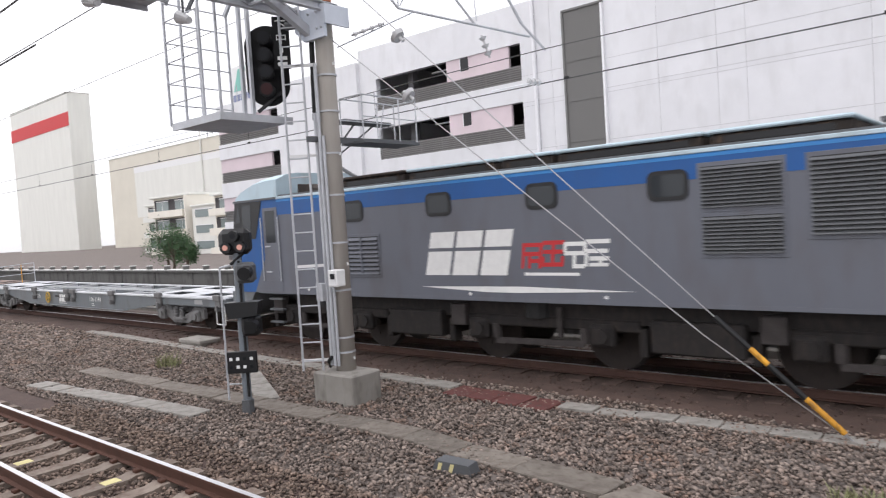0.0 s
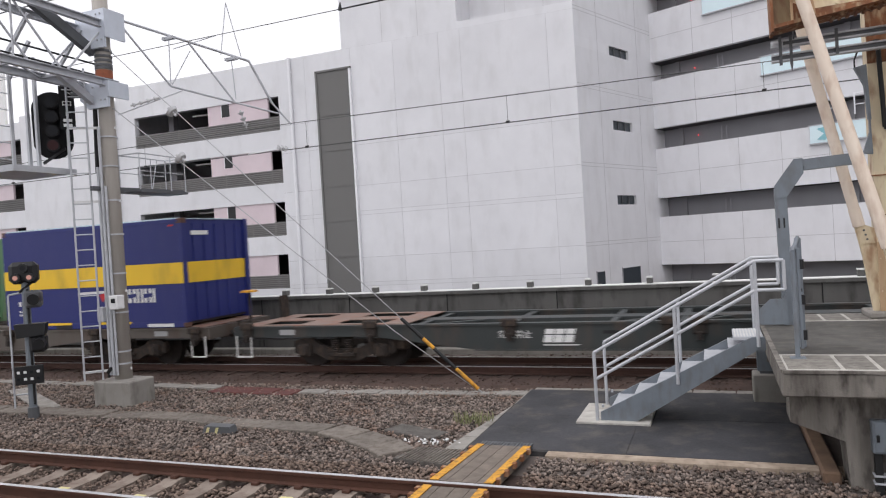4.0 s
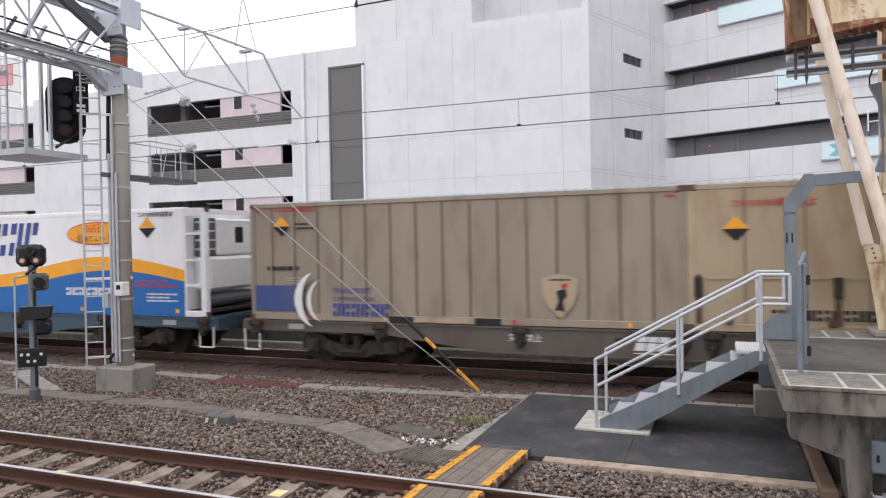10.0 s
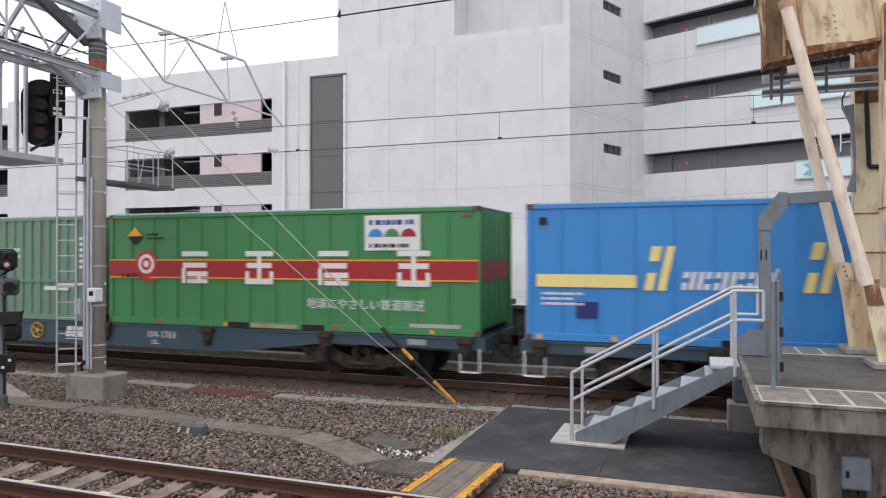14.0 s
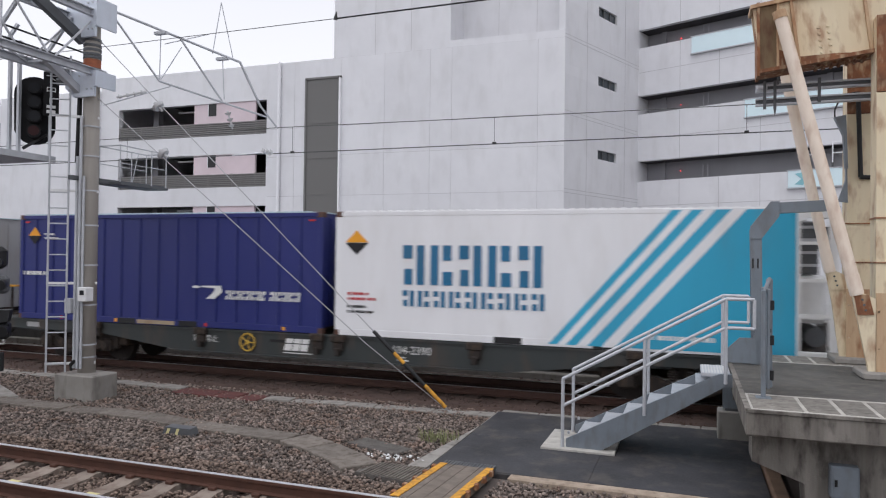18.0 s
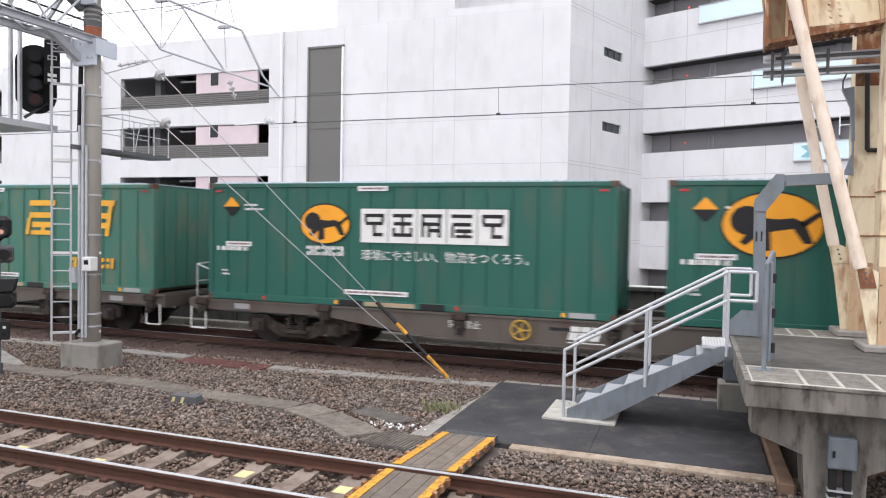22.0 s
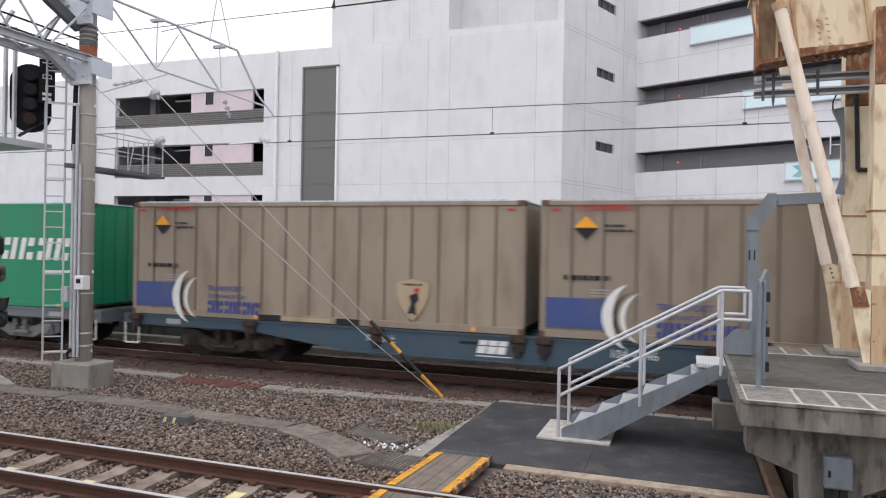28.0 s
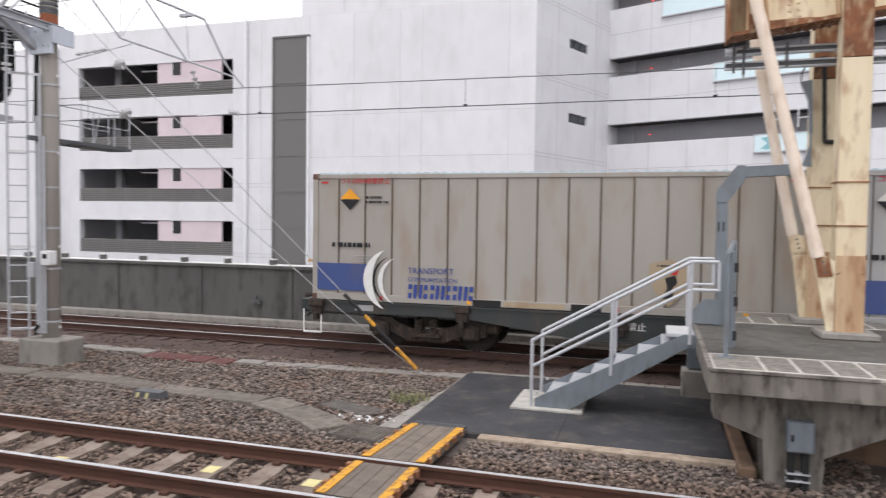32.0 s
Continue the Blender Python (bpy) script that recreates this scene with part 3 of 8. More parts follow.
# facade strip with openings: bands between the rows
edges = [13.1] + [v for r in ROWS for v in (r[2], r[0])] + [-1.0]
for i in range(0, len(edges), 2):
    wpart("wall_band", B(-32.1, -21.85, WF, WF + .35, edges[i + 1], edges[i]), M_WHITEWALL)
wpart("wall_end", B(-33.5, -32.1, WF, WF + .35, -1, 13.1), M_WHITEWALL)
wpart("wall_blank", B(-41.45, -33.5, WF - .25, WF + .35, -1, 12.4), M_WHITEWALL, label="plain white projecting wall")
wpart("pier", B(-21.85, -5.58, WF, WF + .35, -1, 13.1), M_JOINT, label="plain white panelled wall")
PANEL_X = [-21.85, -20.1, -17.29, -14.82, -12.32, -11.18, -6.86, -5.58]
PANEL_Z = [-1, .6, .8, 2.1, 4.33, 4.54, 5.86, 8.0, 8.2, 9.52, 11.6, 13.1]
for x0, x1 in zip(PANEL_X, PANEL_X[1:]):
    for z0, z1 in zip(PANEL_Z, PANEL_Z[1:]):
        if z0 == 11.6:
            continue
        wpart("cladding_panel", B(x0 + .008, x1 - (.008 if x1 < -6 else 0), WF - .014, WF, z0 + .009, (13.1 if z1 == 11.6 else z1) - .009), M_WHITEWALL)
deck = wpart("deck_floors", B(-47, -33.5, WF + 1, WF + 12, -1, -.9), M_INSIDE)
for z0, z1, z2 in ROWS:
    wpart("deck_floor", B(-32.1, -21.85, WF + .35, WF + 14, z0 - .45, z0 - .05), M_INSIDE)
    wpart("opening_back", B(-32.1, -21.85, WF + 9, WF + 9.2, z0 - .05, z2 + .9), M_INSIDE, label="back of the parking deck, darkened for its shade")
    pink = wpart("pink_panel", B(-26.7, -22.6, WF + .06, WF + .2, z1 - .05, z2), M_PINK, label="pale pink wall panel")
    wpart("slot", B(-25.72, -25.2, WF + .045, WF + .06, z1 + .38, z2 - .02), M_BLACK, pink, "narrow dark slot")
    wpart("slot_frame", B(-25.76, -25.72, WF + .04, WF + .06, z1 + .36, z2), M_PIPE, pink)
    fr = wpart("louvre", B(-32.05, -21.9, WF + .07, WF + .09, z0, z1), M_LOUVRE_DARK, label="grey horizontal louvre screen")
    bm = B(-32.08, -21.87, -.05, .03, -.022, .022)
    me = mesh_of(bm, "louvre_slat")
    n = 7
    for i in range(n):
        s = part("louvre_slat", me, M_LOUVRE, fr)
        s.location = (0, WF + .05, z0 + (z1 - z0) * (i + .5) / n)
    for x in (-30.5, -28.9, -27.3, -25.7, -24.1, -22.6):
        part("louvre_post", B(x - .03, x + .03, WF + .06, WF + .1, z0, z1 + .02), M_LOUVRE, fr)
    wpart("strip_light", B(-28.6, -27.4, WF + 1.0, WF + 1.12, z2 - .2, z2 - .12), M_PIPE, label="white tube light under the deck")
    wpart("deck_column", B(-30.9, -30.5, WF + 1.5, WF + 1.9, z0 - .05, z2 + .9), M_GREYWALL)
# the left wing
for z0, z1, z2 in ROWS:
    wpart("wing_band", B(-49.5, -41.45, WF + .2, WF + .6, z2 - .1, z0 + 2.85), M_WHITEWALL)
    wpart("pink_panel", B(-49.5, -43.1, WF + .3, WF + .45, z1, z2 - .1), M_PINK, label="pale pink wall panel")
    w = wpart("louvre", B(-49.5, -41.5, WF + .35, WF + .4, z0, z1), M_LOUVRE_DARK, label="grey horizontal louvre screen")
    bm = B(-49.5, -41.5, -.04, .03, -.02, .02)
    me = mesh_of(bm, "louvre_slat")
    for i in range(6):
        s = part("louvre_slat", me, M_LOUVRE, w)
        s.location = (0, WF + .3, z0 + (z1 - z0) * (i + .5) / 6)
    # sheet close behind the louvres, dark to give the deck its shade
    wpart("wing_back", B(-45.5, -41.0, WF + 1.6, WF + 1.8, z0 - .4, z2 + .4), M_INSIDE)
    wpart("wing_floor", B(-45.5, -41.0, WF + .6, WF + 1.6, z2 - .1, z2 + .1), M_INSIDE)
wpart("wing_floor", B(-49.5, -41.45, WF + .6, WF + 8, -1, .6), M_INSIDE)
# inner core, roof, sides
wpart("core", B(-47, -33.0, WF + 9.3, WF + 14, -1, 12.3), M_WHITEWALL)
wpart("roof", B(-33.5, -5.6, WF + .35, WF + 14, 12.6, 12.85), M_GREYWALL)
wpart("side_wall", B(-33.5, -33.2, WF + .35, WF + 14, -1, 13.0), M_WHITEWALL)
wpart("back_wall", B(-33.5, -5.6, WF + 14, WF + 14.3, -1, 13.0), M_WHITEWALL)
wpart("parapet_step", B(-11.3, -5.58, WF + .004, WF + .36, 13.1, 13.45), M_WHITEWALL)
# vertical vent panel
for z in (2.2, 4.1, 5.95, 7.85, 9.7):
    wpart("vent_rail", B(-19.3, -17.35, WF - .15, WF - .12, z - .025, z + .025), M_LOUVRE_DARK)
vent = wpart("vent_panel", B(-19.3, -17.35, WF - .12, WF - .002, .3, 12.02), M_LOUVRE_DARK, label="tall dark grey ventilation panel")
bm = B(-.95, .95, -.004, .01, -.036, .03)
me = mesh_of(bm, "vent_slat")
for i in range(116):
    s = part("vent_slat", me, M_LOUVRE_DARK, vent)
    s.location = (-18.34, WF - .122, .38 + i * .1)
for x in (-19.33, -17.32):
    part("vent_frame", B(x - .05, x + .05, WF - .18, WF, .3, 12.08), M_PIPE if x > -18 else M_LOUVRE_DARK, vent)
part("vent_frame", B(-19.38, -17.27, WF - .18, WF, 12.02, 12.12), M_LOUVRE_DARK, vent)
pipe = rod(bmesh.new(), (-21.0, WF - .12, -1), (-21.0, WF - .12, 13.1), .09, 10)
for z in range(0, 13, 2):
    box(pipe, -21.12, -20.88, WF - .1, WF, z + .3, z + .36)
wpart("drainpipe", pipe, M_PIPE, label="white drainpipe")
# cladding joints: shallow strips, upright and level
# upper tower
wpart("tower_wall", B(-17.8, -11.3, WF + .05, WF + 8, 12.6, 21), M_WHITEWALL)
wpart("tower_recess", B(-11.3, -5.9, WF + 2.2, WF + 8, 12.6, 21), M_WHITEWALL, label="white set-back tower wall")
for x in (-15.4, -13.4):
    wpart("joint", B(x - .01, x + .01, WF + .044, WF + .05, 13.1, 21), M_JOINT)
for x in (-9.4, -7.4):
    wpart("joint", B(x - .01, x + .01, WF + 2.194, WF + 2.2, 13.1, 21), M_JOINT)
wpart("tower_door", B(-8.7, -8.3, WF + 2.14, WF + 2.2, 13.3, 13.9), M_GREYWALL)

# ---- angled wing with open decks ----
wing = thing("car_park_building", "white clad car park wing with long dark open decks", "building", at=pose(-5.58, 32.6, 0, 0, 0, -22.5))
# in its own space: the return wall runs along y from 0 to 7.45, the decks along x at y = 7.45
RET = 7.45
SLOTS = [(14.9, 15.4), (11.4, 11.87), (7.7, 8.17), (3.98, 4.45)]
zs = [21] + [v for a, b in SLOTS for v in (b, a)] + [-1]
for i in range(0, len(zs), 2):
    part("return_wall", B(-.35, 0, 0, RET + 3, zs[i + 1], zs[i]), M_WHITEWALL, wing)
for a, b in SLOTS:
    part("return_wall", B(-.35, 0, 0, 3.1, a, b), M_WHITEWALL, wing)
    part("return_wall", B(-.35, 0, 5.0, RET + 3, a, b), M_WHITEWALL, wing)
    part("slot_window", B(-.2, -.12, 3.1, 5.0, a, b), M_PANE, wing, "narrow dark slot window")
    for y in (3.7, 4.35):
        part("slot_bar", B(-.1, -.06, y - .02, y + .02, a, b), M_STEEL_DARK, wing)
for y0, y1, z0, z1 in ((.8, 1.5, .1, .78), (3.2, 5.0, -.1, .8)):
    part("low_window", B(0, .02, y0, y1, z0, z1), M_PANE, wing, "dark low window")
    part("window_frame", B(.0, .03, y0 - .06, y0, z0, z1 + .05), M_GREYWALL, wing)
for z in (9.5, 5.8, 2.05, 13.1):
    for dz in (0, .17):
        part("joint", B(.001, .006, 0, RET, z + dz - .012, z + dz + .012), M_JOINT, wing)
for y in (2.0, 5.9):
    part("joint", B(.001, .006, y - .012, y + .012, -1, 21), M_JOINT, wing)
DARK = [(14.25, 15.25), (10.62, 11.63), (6.95, 8.05), (3.28, 4.3), (-.4, .7)]
zs = [21] + [v for a, b in DARK for v in (b, a)] + [-1]
for i in range(0, len(zs), 2):
    band = part("deck_parapet", B(0, 40, RET, RET + .3, zs[i + 1], zs[i]), M_WHITEWALL, wing, "white deck parapet")
    for x in (2.35, 4.4, 6.4, 8.45, 10.5, 12.5, 14.6, 16.6):
        part("joint", B(x - .012, x + .012, RET - .005, RET, zs[i + 1], zs[i]), M_JOINT, band)
    if zs[i] < 20 and zs[i] > 3:
        zc = zs[i] - 1.35
        part("joint", B(.02, 40, RET - .006, RET - .001, zc - .012, zc + .012), M_JOINT, band)
for a, b in DARK:
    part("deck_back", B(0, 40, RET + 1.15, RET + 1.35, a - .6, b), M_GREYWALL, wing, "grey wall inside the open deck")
    # the soffit's shade comes from its dark base colour
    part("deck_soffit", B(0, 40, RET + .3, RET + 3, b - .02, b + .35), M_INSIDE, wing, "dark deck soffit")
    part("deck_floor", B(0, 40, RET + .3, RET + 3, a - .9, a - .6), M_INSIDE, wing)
    for x in (1.0, 9.2, 17.4, 25.6):
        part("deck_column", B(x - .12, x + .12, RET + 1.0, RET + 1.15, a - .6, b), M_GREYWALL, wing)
    for x in (3.4, 3.65):
        part("vent_pipe", rod(bmesh.new(), (x, RET + .5, a - .5), (x, RET + .5, a + .75), .03, 6), M_GREYWALL, wing)
for a, b in DARK[:3]:
    part("marker_lamp", B(1.9, 1.94, RET + 1.08, RET + 1.15, b - .55, b - .51), M_REDLAMP, wing, "small red marker lamp")
part("wing_roof", B(0, 40, RET + .3, RET + 12, 20.7, 21), M_GREYWALL, wing)
part("wing_end", B(39.7, 40, RET + .3, RET + 12, -1, 21), M_WHITEWALL, wing)
for x0, x1, z0, z1 in ((3.0, 6.2, 13.4, 14.25), (5.7, 10.6, 9.75, 10.6), (7.7, 10.4, 6.15, 6.95)):
    s = part("sign_panel", B(x0, x1, RET - .14, RET - .02, z0, z1, bevel=.02), M_CYAN, wing, "pale cyan sign panel in a grey frame")
    for za in (z0 - .05, z1):
        part("sign_frame", B(x0 - .05, x1 + .05, RET - .16, RET - .01, za, za + .05), M_STEEL, s)
s = part("sign_emblem", prism(bmesh.new(), [(8.0, 6.3), (8.35, 6.25), (8.6, 6.55), (8.35, 6.85), (8.0, 6.8), (8.3, 6.55)], RET - .16, RET - .145), M_TEAL, wing, "teal swirl emblem")
for x in (8.4, 9.6):
    for xa, xb, za, zb in ((x, x + .05, 7.2, 8.1), (x + .7, x + .75, 7.2, 8.1), (x, x + .75, 8.1, 8.15), (x, x + .75, 7.6, 7.64)):
        part("railing_bar", B(xa, xb, RET - .3, RET - .26, za, zb), M_PIPE, wing)

# ---- things far off behind the wall ----
def house(name, x, y, w, d, h, floors, label, cols=2, balconies=True, mat=M_HOUSE):
    """A plain block with a slab roof; with balconies, each floor has a dark sheet for loggia shade behind a parapet."""
    e = thing(name, label, "building", at=pose(x, y, -.3))
    part("wall", B(0, w, 0, d, 0, h), mat, e)
    part("roof", B(-.2, w + .2, -.7 if balconies else -.2, d + .2, h, h + .3, bevel=.05), M_HOUSE, e)
    fh = h / floors
    if balconies:
        part("side_fin", B(w - .32, w - .02, -1.2, -.004, 0, h - .02), mat, e)
    for i in range(floors):
        if balconies:
            # flat dark sheet on the wall, coloured as the shade of a loggia
            part("loggia", B(.3, w - .3, -.06, 0, i * fh + .9, (i + 1) * fh - .3), M_INSIDE, e, "dark sheet for the shade of the loggia")
            for c in range(cols):
                cx = w * (c + .5) / cols
                win = part("window", B(cx - w / cols * .32, cx + w / cols * .32, -.1, -.06, i * fh + .3, i * fh + fh * .8), M_PANE_PALE, e, "dark window")
                part("window_bar", B(cx - .04, cx + .04, -.13, -.1, i * fh + .3, i * fh + fh * .8), M_WHITE, win)
                part("window_frame", B(cx - w / cols * .33, cx + w / cols * .33, -.13, -.1, i * fh + fh * .8, i * fh + fh * .84), M_WHITE, win)
            part("balcony", B(.1, w - .9, -1.2, -.05, i * fh - .1, i * fh + .95), mat, e, "solid pale balcony")
        else:
            for c in range(cols):
                cx = w * (c + .5) / cols
                ww = w / cols * .36
                win = part("window", B(cx - ww, cx + ww, -.06, .0, i * fh + fh * .32, i * fh + fh * .8), M_PANE_PALE if floors > 1 else M_HOUSE, e, "dark window")
                part("window_frame", B(cx - ww - .1, cx + ww + .1, -.09, -.06, i * fh + fh * .8, i * fh + fh * .86), M_WHITE, win)
    return e


M_CREAMWALL = material("cream_render", lin(230, 225, 214), 0.85, scale=0.6, amount=0.3, streak=True)
house("apartment_house", -94.9, 60, 8.2, 9, 8.5, 3, "cream low apartment house with balconies", 1, True, M_CREAMWALL)
house("apartment_house", -102.2, 60.5, 6.6, 9, 7.3, 3, "white low house with small windows", 1, False)
house("apartment_house", -115.0, 61, 12, 9, 9.3, 3, "cream stepped apartment house with balconies", 2, True, M_CREAMWALL)
house("apartment_house", -86.4, 60, 1.6, 8, 5.4, 2, "narrow pale green house front", 1, False)
house("apartment_house", -135, 70, 15, 10, 9, 3, "pale low apartment house", 3)
far = house("department_store", -256, 118, 133, 30, 31.5, 1, "large beige-grey windowless building paled for haze", 1, False, M_FARGREY)
bm = bmesh.new()
for i in range(88):
    rod(bm, (1.5 * i + 1, 1, 31.5), (1.5 * i + 1, 1, 35), .1, 4)
rod(bm, (1, 1, 35), (131, 1, 35), .1, 4)
part("roof_fence", bm, M_STEEL, far)
for x in (62, 85, 101):
    part("downpipe", rod(bmesh.new(), (x, -.3, 0), (x, -.3, 38), .25, 6), M_HOUSE, far)
far2 = house("department_store", -330, 112, 58, 8, 58, 1, "white building with a red band along its top", 1, False, M_HOUSE)
part("red_band", B(0, 58, -.2, 0, 46, 51), M_REDINK, far2, "wide red band")
sign = thing("roof_sign", "white rooftop sign board with green and red emblems", "sign", at=pose(-178, 119, 31.5))
part("board", B(0, 21, 0, .6, 4, 18), M_WHITE, sign)
for x in (3, 17):
    part("sign_post", rod(bmesh.new(), (x, .8, 0), (x, .8, 6), .3, 6), M_STEEL, sign)
part("emblem", prism(bmesh.new(), [(2, 11), (5.5, 11), (8, 17), (4.5, 17)], -.2, 0), M_SIGNGREEN, sign, "haze-pale green slanted emblem")
part("emblem", B(12.5, 19, -.2, 0, 11.5, 16.5, bevel=.05), M_SIGNRED, sign, "haze-pale red emblem block")
for r, (z0, z1, n) in enumerate(((8.2, 10, 5), (5.4, 7.2, 7))):
    for i in range(n):
        part("name_bar", B(1.5 + i * 1.75, 2.7 + i * 1.75, -.2, 0, z0, z1), M_SIGNNAVY, sign)
for x, y, z in ((-172, 117, 36), (-190, 118, 36)):
    part("aerial", rod(bmesh.new(), (x + 256, y - 118, 31.5), (x + 256, y - 118, 44), .12, 5), M_STEEL, far)


def tree(x, y, h, w, seed, label):
    rng = random.Random(seed)
    e = thing("tree", label, "tree", group="trees behind the wall", at=pose(x, y, -.3))
    bm = rod(bmesh.new(), (0, 0, 0), (.1, 0, h * .4), .13, 8, .08)
    tips = []
    for i in range(22):
        a, l = rng.uniform(0, 6.28), rng.random() ** .6 * w
        z = h * rng.uniform(.38, .9)
        l *= 1.1 - abs(z / h - .55)
        tip = (math.cos(a) * l, math.sin(a) * l, z)
        rod(bm, (.1, 0, h * rng.uniform(.25, .4)), tip, .04, 5, .01)
        tips.append(tip)
    part("trunk", bm, M_BARK, e)
    bm = bmesh.new()
    for i in range(3600):
        t = rng.choice(tips)
        p = Vector((t[0] + rng.gauss(0, w * .16), t[1] + rng.gauss(0, w * .16), t[2] + rng.gauss(-.08, h * .09)))
        d = Vector((rng.gauss(0, 1), rng.gauss(0, 1), rng.gauss(-.7, .7))).normalized() * rng.uniform(.08, .2)
        s = d.cross(Vector((rng.gauss(0, 1), rng.gauss(0, 1), 1))).normalized() * rng.uniform(.02, .045)
        bm.faces.new([bm.verts.new(v) for v in (p - d * .5, p + s, p + d * .5, p - s)])
    part("crown", bm, M_LEAF, e)


tree(-54.2, 31.0, 3.7, 1.2, 11, "leafy green street tree with drooping shoots")
tree(-52.2, 31.0, 3.2, .8, 12, "leafy green street tree with drooping shoots")
tree(-57.0, 32.0, 4.2, 1.9, 13, "leafy green street tree with drooping shoots")
tree(-43.6, 31.0, 2.6, .7, 14, "small green tree behind the wall")

# ---- gantry pole ----
PX, PY = -11.5, 10.95
pole = thing("gantry_pole", "round grey concrete catenary pole on a square footing", "pole", at=pose(PX, PY, 0))
part("footing", B(-.42, .55, -.4, .27, -.4, .25, bevel=.025), M_CONC, pole, "square concrete footing")
part("shaft", rod(bmesh.new(), (0, 0, .25), (0, 0, 9.5), .17, 20, .145), M_POLE, pole, smooth=True)
part("band", rod(bmesh.new(), (0, 0, 6.4), (0, 0, 6.58), .166, 20), M_BAND, pole, "rust orange wrapped band")
for z in (6.6, 6.66, 6.75, 6.84, 6.95, 6.32, 6.36):
    part("strap", rod(bmesh.new(), (0, 0, z), (0, 0, z + .05), .172, 20), M_STEEL_DARK, pole)
for z in (.55, .8, 1.6, 2.4, 3.2, 3.9, 4.6, 5.2):
    part("strap", rod(bmesh.new(), (0, 0, z), (0, 0, z + .03), .176, 16), M_STEEL, pole)
for z0, z1 in ((5.78, 6.3), (6.98, 7.75)):
    g = part("gusset", prism(bmesh.new(), [(-.42, z0 + .2), (-.2, z0), (.32, z0), (.32, z1), (-.42, z1)], -.26, -.2), M_GUSSET, pole, "pale bolted gusset plate")
    for x in (-.25, -.05, .15, .26):
        for z in (z0 + .15, z1 - .1):
            part("bolt", rod(bmesh.new(), (x, -.285, z), (x, -.26, z), .018, 6), M_STEEL, g)
    part("gusset", prism(bmesh.new(), [(-.26, z0 + .2), (.26, z0 + .2), (.26, z1), (-.26, z1)], .32, .36, axis="x"), M_GUSSET, pole, "pale bolted gusset plate")
# conduits, cable and boxes on the pole
for x, y, r, z in ((-.12, -.2, .035, 4.6), (-.02, -.22, .03, 5.4), (.06, -.21, .025, 4.2)):
    part("conduit", rod(bmesh.new(), (x, y, .35), (x, y, z), r, 8), M_STEEL, pole)
part("cable", rod(bmesh.new(), (-.22, -.12, 4.5), (-.2, -.1, 5.9), .045, 8), M_RUBBER, pole, "black cable")
bm = bmesh.new()
for a, b in (((-.22, -.15, .35), (-.15, -.25, .42)), ((-.15, -.25, .42), (-.06, -.25, .5)), ((-.3, -.1, .3), (-.22, -.15, .35))):
    rod(bm, a, b, .035, 8)
part("cable", bm, M_RUBBER, pole, "black cable")
bx = part("meter_box", B(.1, .32, -.36, -.16, 1.7, 1.98, bevel=.015), M_WHITE, pole, "small white meter box")
part("window", B(.17, .27, -.37, -.36, 1.83, 1.92), M_LENS, bx)
part("switch_box", B(-.28, -.12, -.32, -.2, 1.45, 1.75, bevel=.01), M_STEEL, pole, "small grey switch box")
# ladder
lad = part("ladder", rod(bmesh.new(), (-.5, -.52, .28), (-.5, -.52, 6.6), .02, 8), M_STEEL, pole, "pale steel ladder")
rod_bm = rod(bmesh.new(), (-.22, -.32, .28), (-.22, -.32, 6.6), .02, 8)
part("stile", rod_bm, M_STEEL, lad)
rung = mesh_of(rod(bmesh.new(), (-.5, -.52, 0), (-.22, -.32, 0), .013, 6), "rung")
for i in range(20):
    r = part("rung", rung, M_STEEL, lad)
    r.location = (0, 0, .45 + i * .31)
for z in (.45, 2.05, 3.9, 5.4):
    part("ladder_stay", beam(bmesh.new(), (-.52, -.53, z), (.18, .05, z), .02, .05), M_WHITE, lad)
# side arm with a small railed stand behind the pole
arm = part("side_arm", beam(bmesh.new(), (-.12, -.4, 4.16), (.12, 1.95, 4.16), .07, .09), M_STEEL_DARK, pole, "dark steel side arm")
part("stand", B(-.3, .3, .5, 1.9, 4.1, 4.15), M_STEEL_DARK, arm)
def stand_bar(a, b, r=.012):
    part("stand_rail", rod(bmesh.new(), a, b, r, 6), M_STEEL, arm, "thin steel guard rail")


for x in (-.28, .28):
    for y in (.5, 1.4, 1.85):
        stand_bar((x, y, 4.15), (x, y, 4.92))
    stand_bar((x, .5, 4.92), (x, 1.85, 4.92), .014)
    stand_bar((x, .5, 4.55), (x, 1.85, 4.55), .01)
for y in (.5, 1.85):
    stand_bar((-.28, y, 4.92), (.28, y, 4.92), .014)
stand_bar((-.28, 1.4, 4.15), (-.28, 1.6, 4.92), .01)
# cantilever to the contact wire
CT = [((0.1, .15, 7.72), (1.65, 2.64, 7.12)), ((1.65, 2.64, 7.12), (1.92, 3.08, 6.17)), ((1.92, 3.08, 6.17), (2.16, 3.46, 5.7)), ((.21, .34, 7.55), (.7, 1.12, 6.38)), ((.7, 1.12, 6.38), (2.0, 3.2, 5.94)), ((.93, 1.49, 7.38), (1.44, 2.31, 6.13))]
for i, (a, b) in enumerate(CT):
    part("cantilever_tube", rod(bmesh.new(), a, b, .028 if i < 2 else .022, 10), M_STEEL, pole, "grey steel cantilever tube")
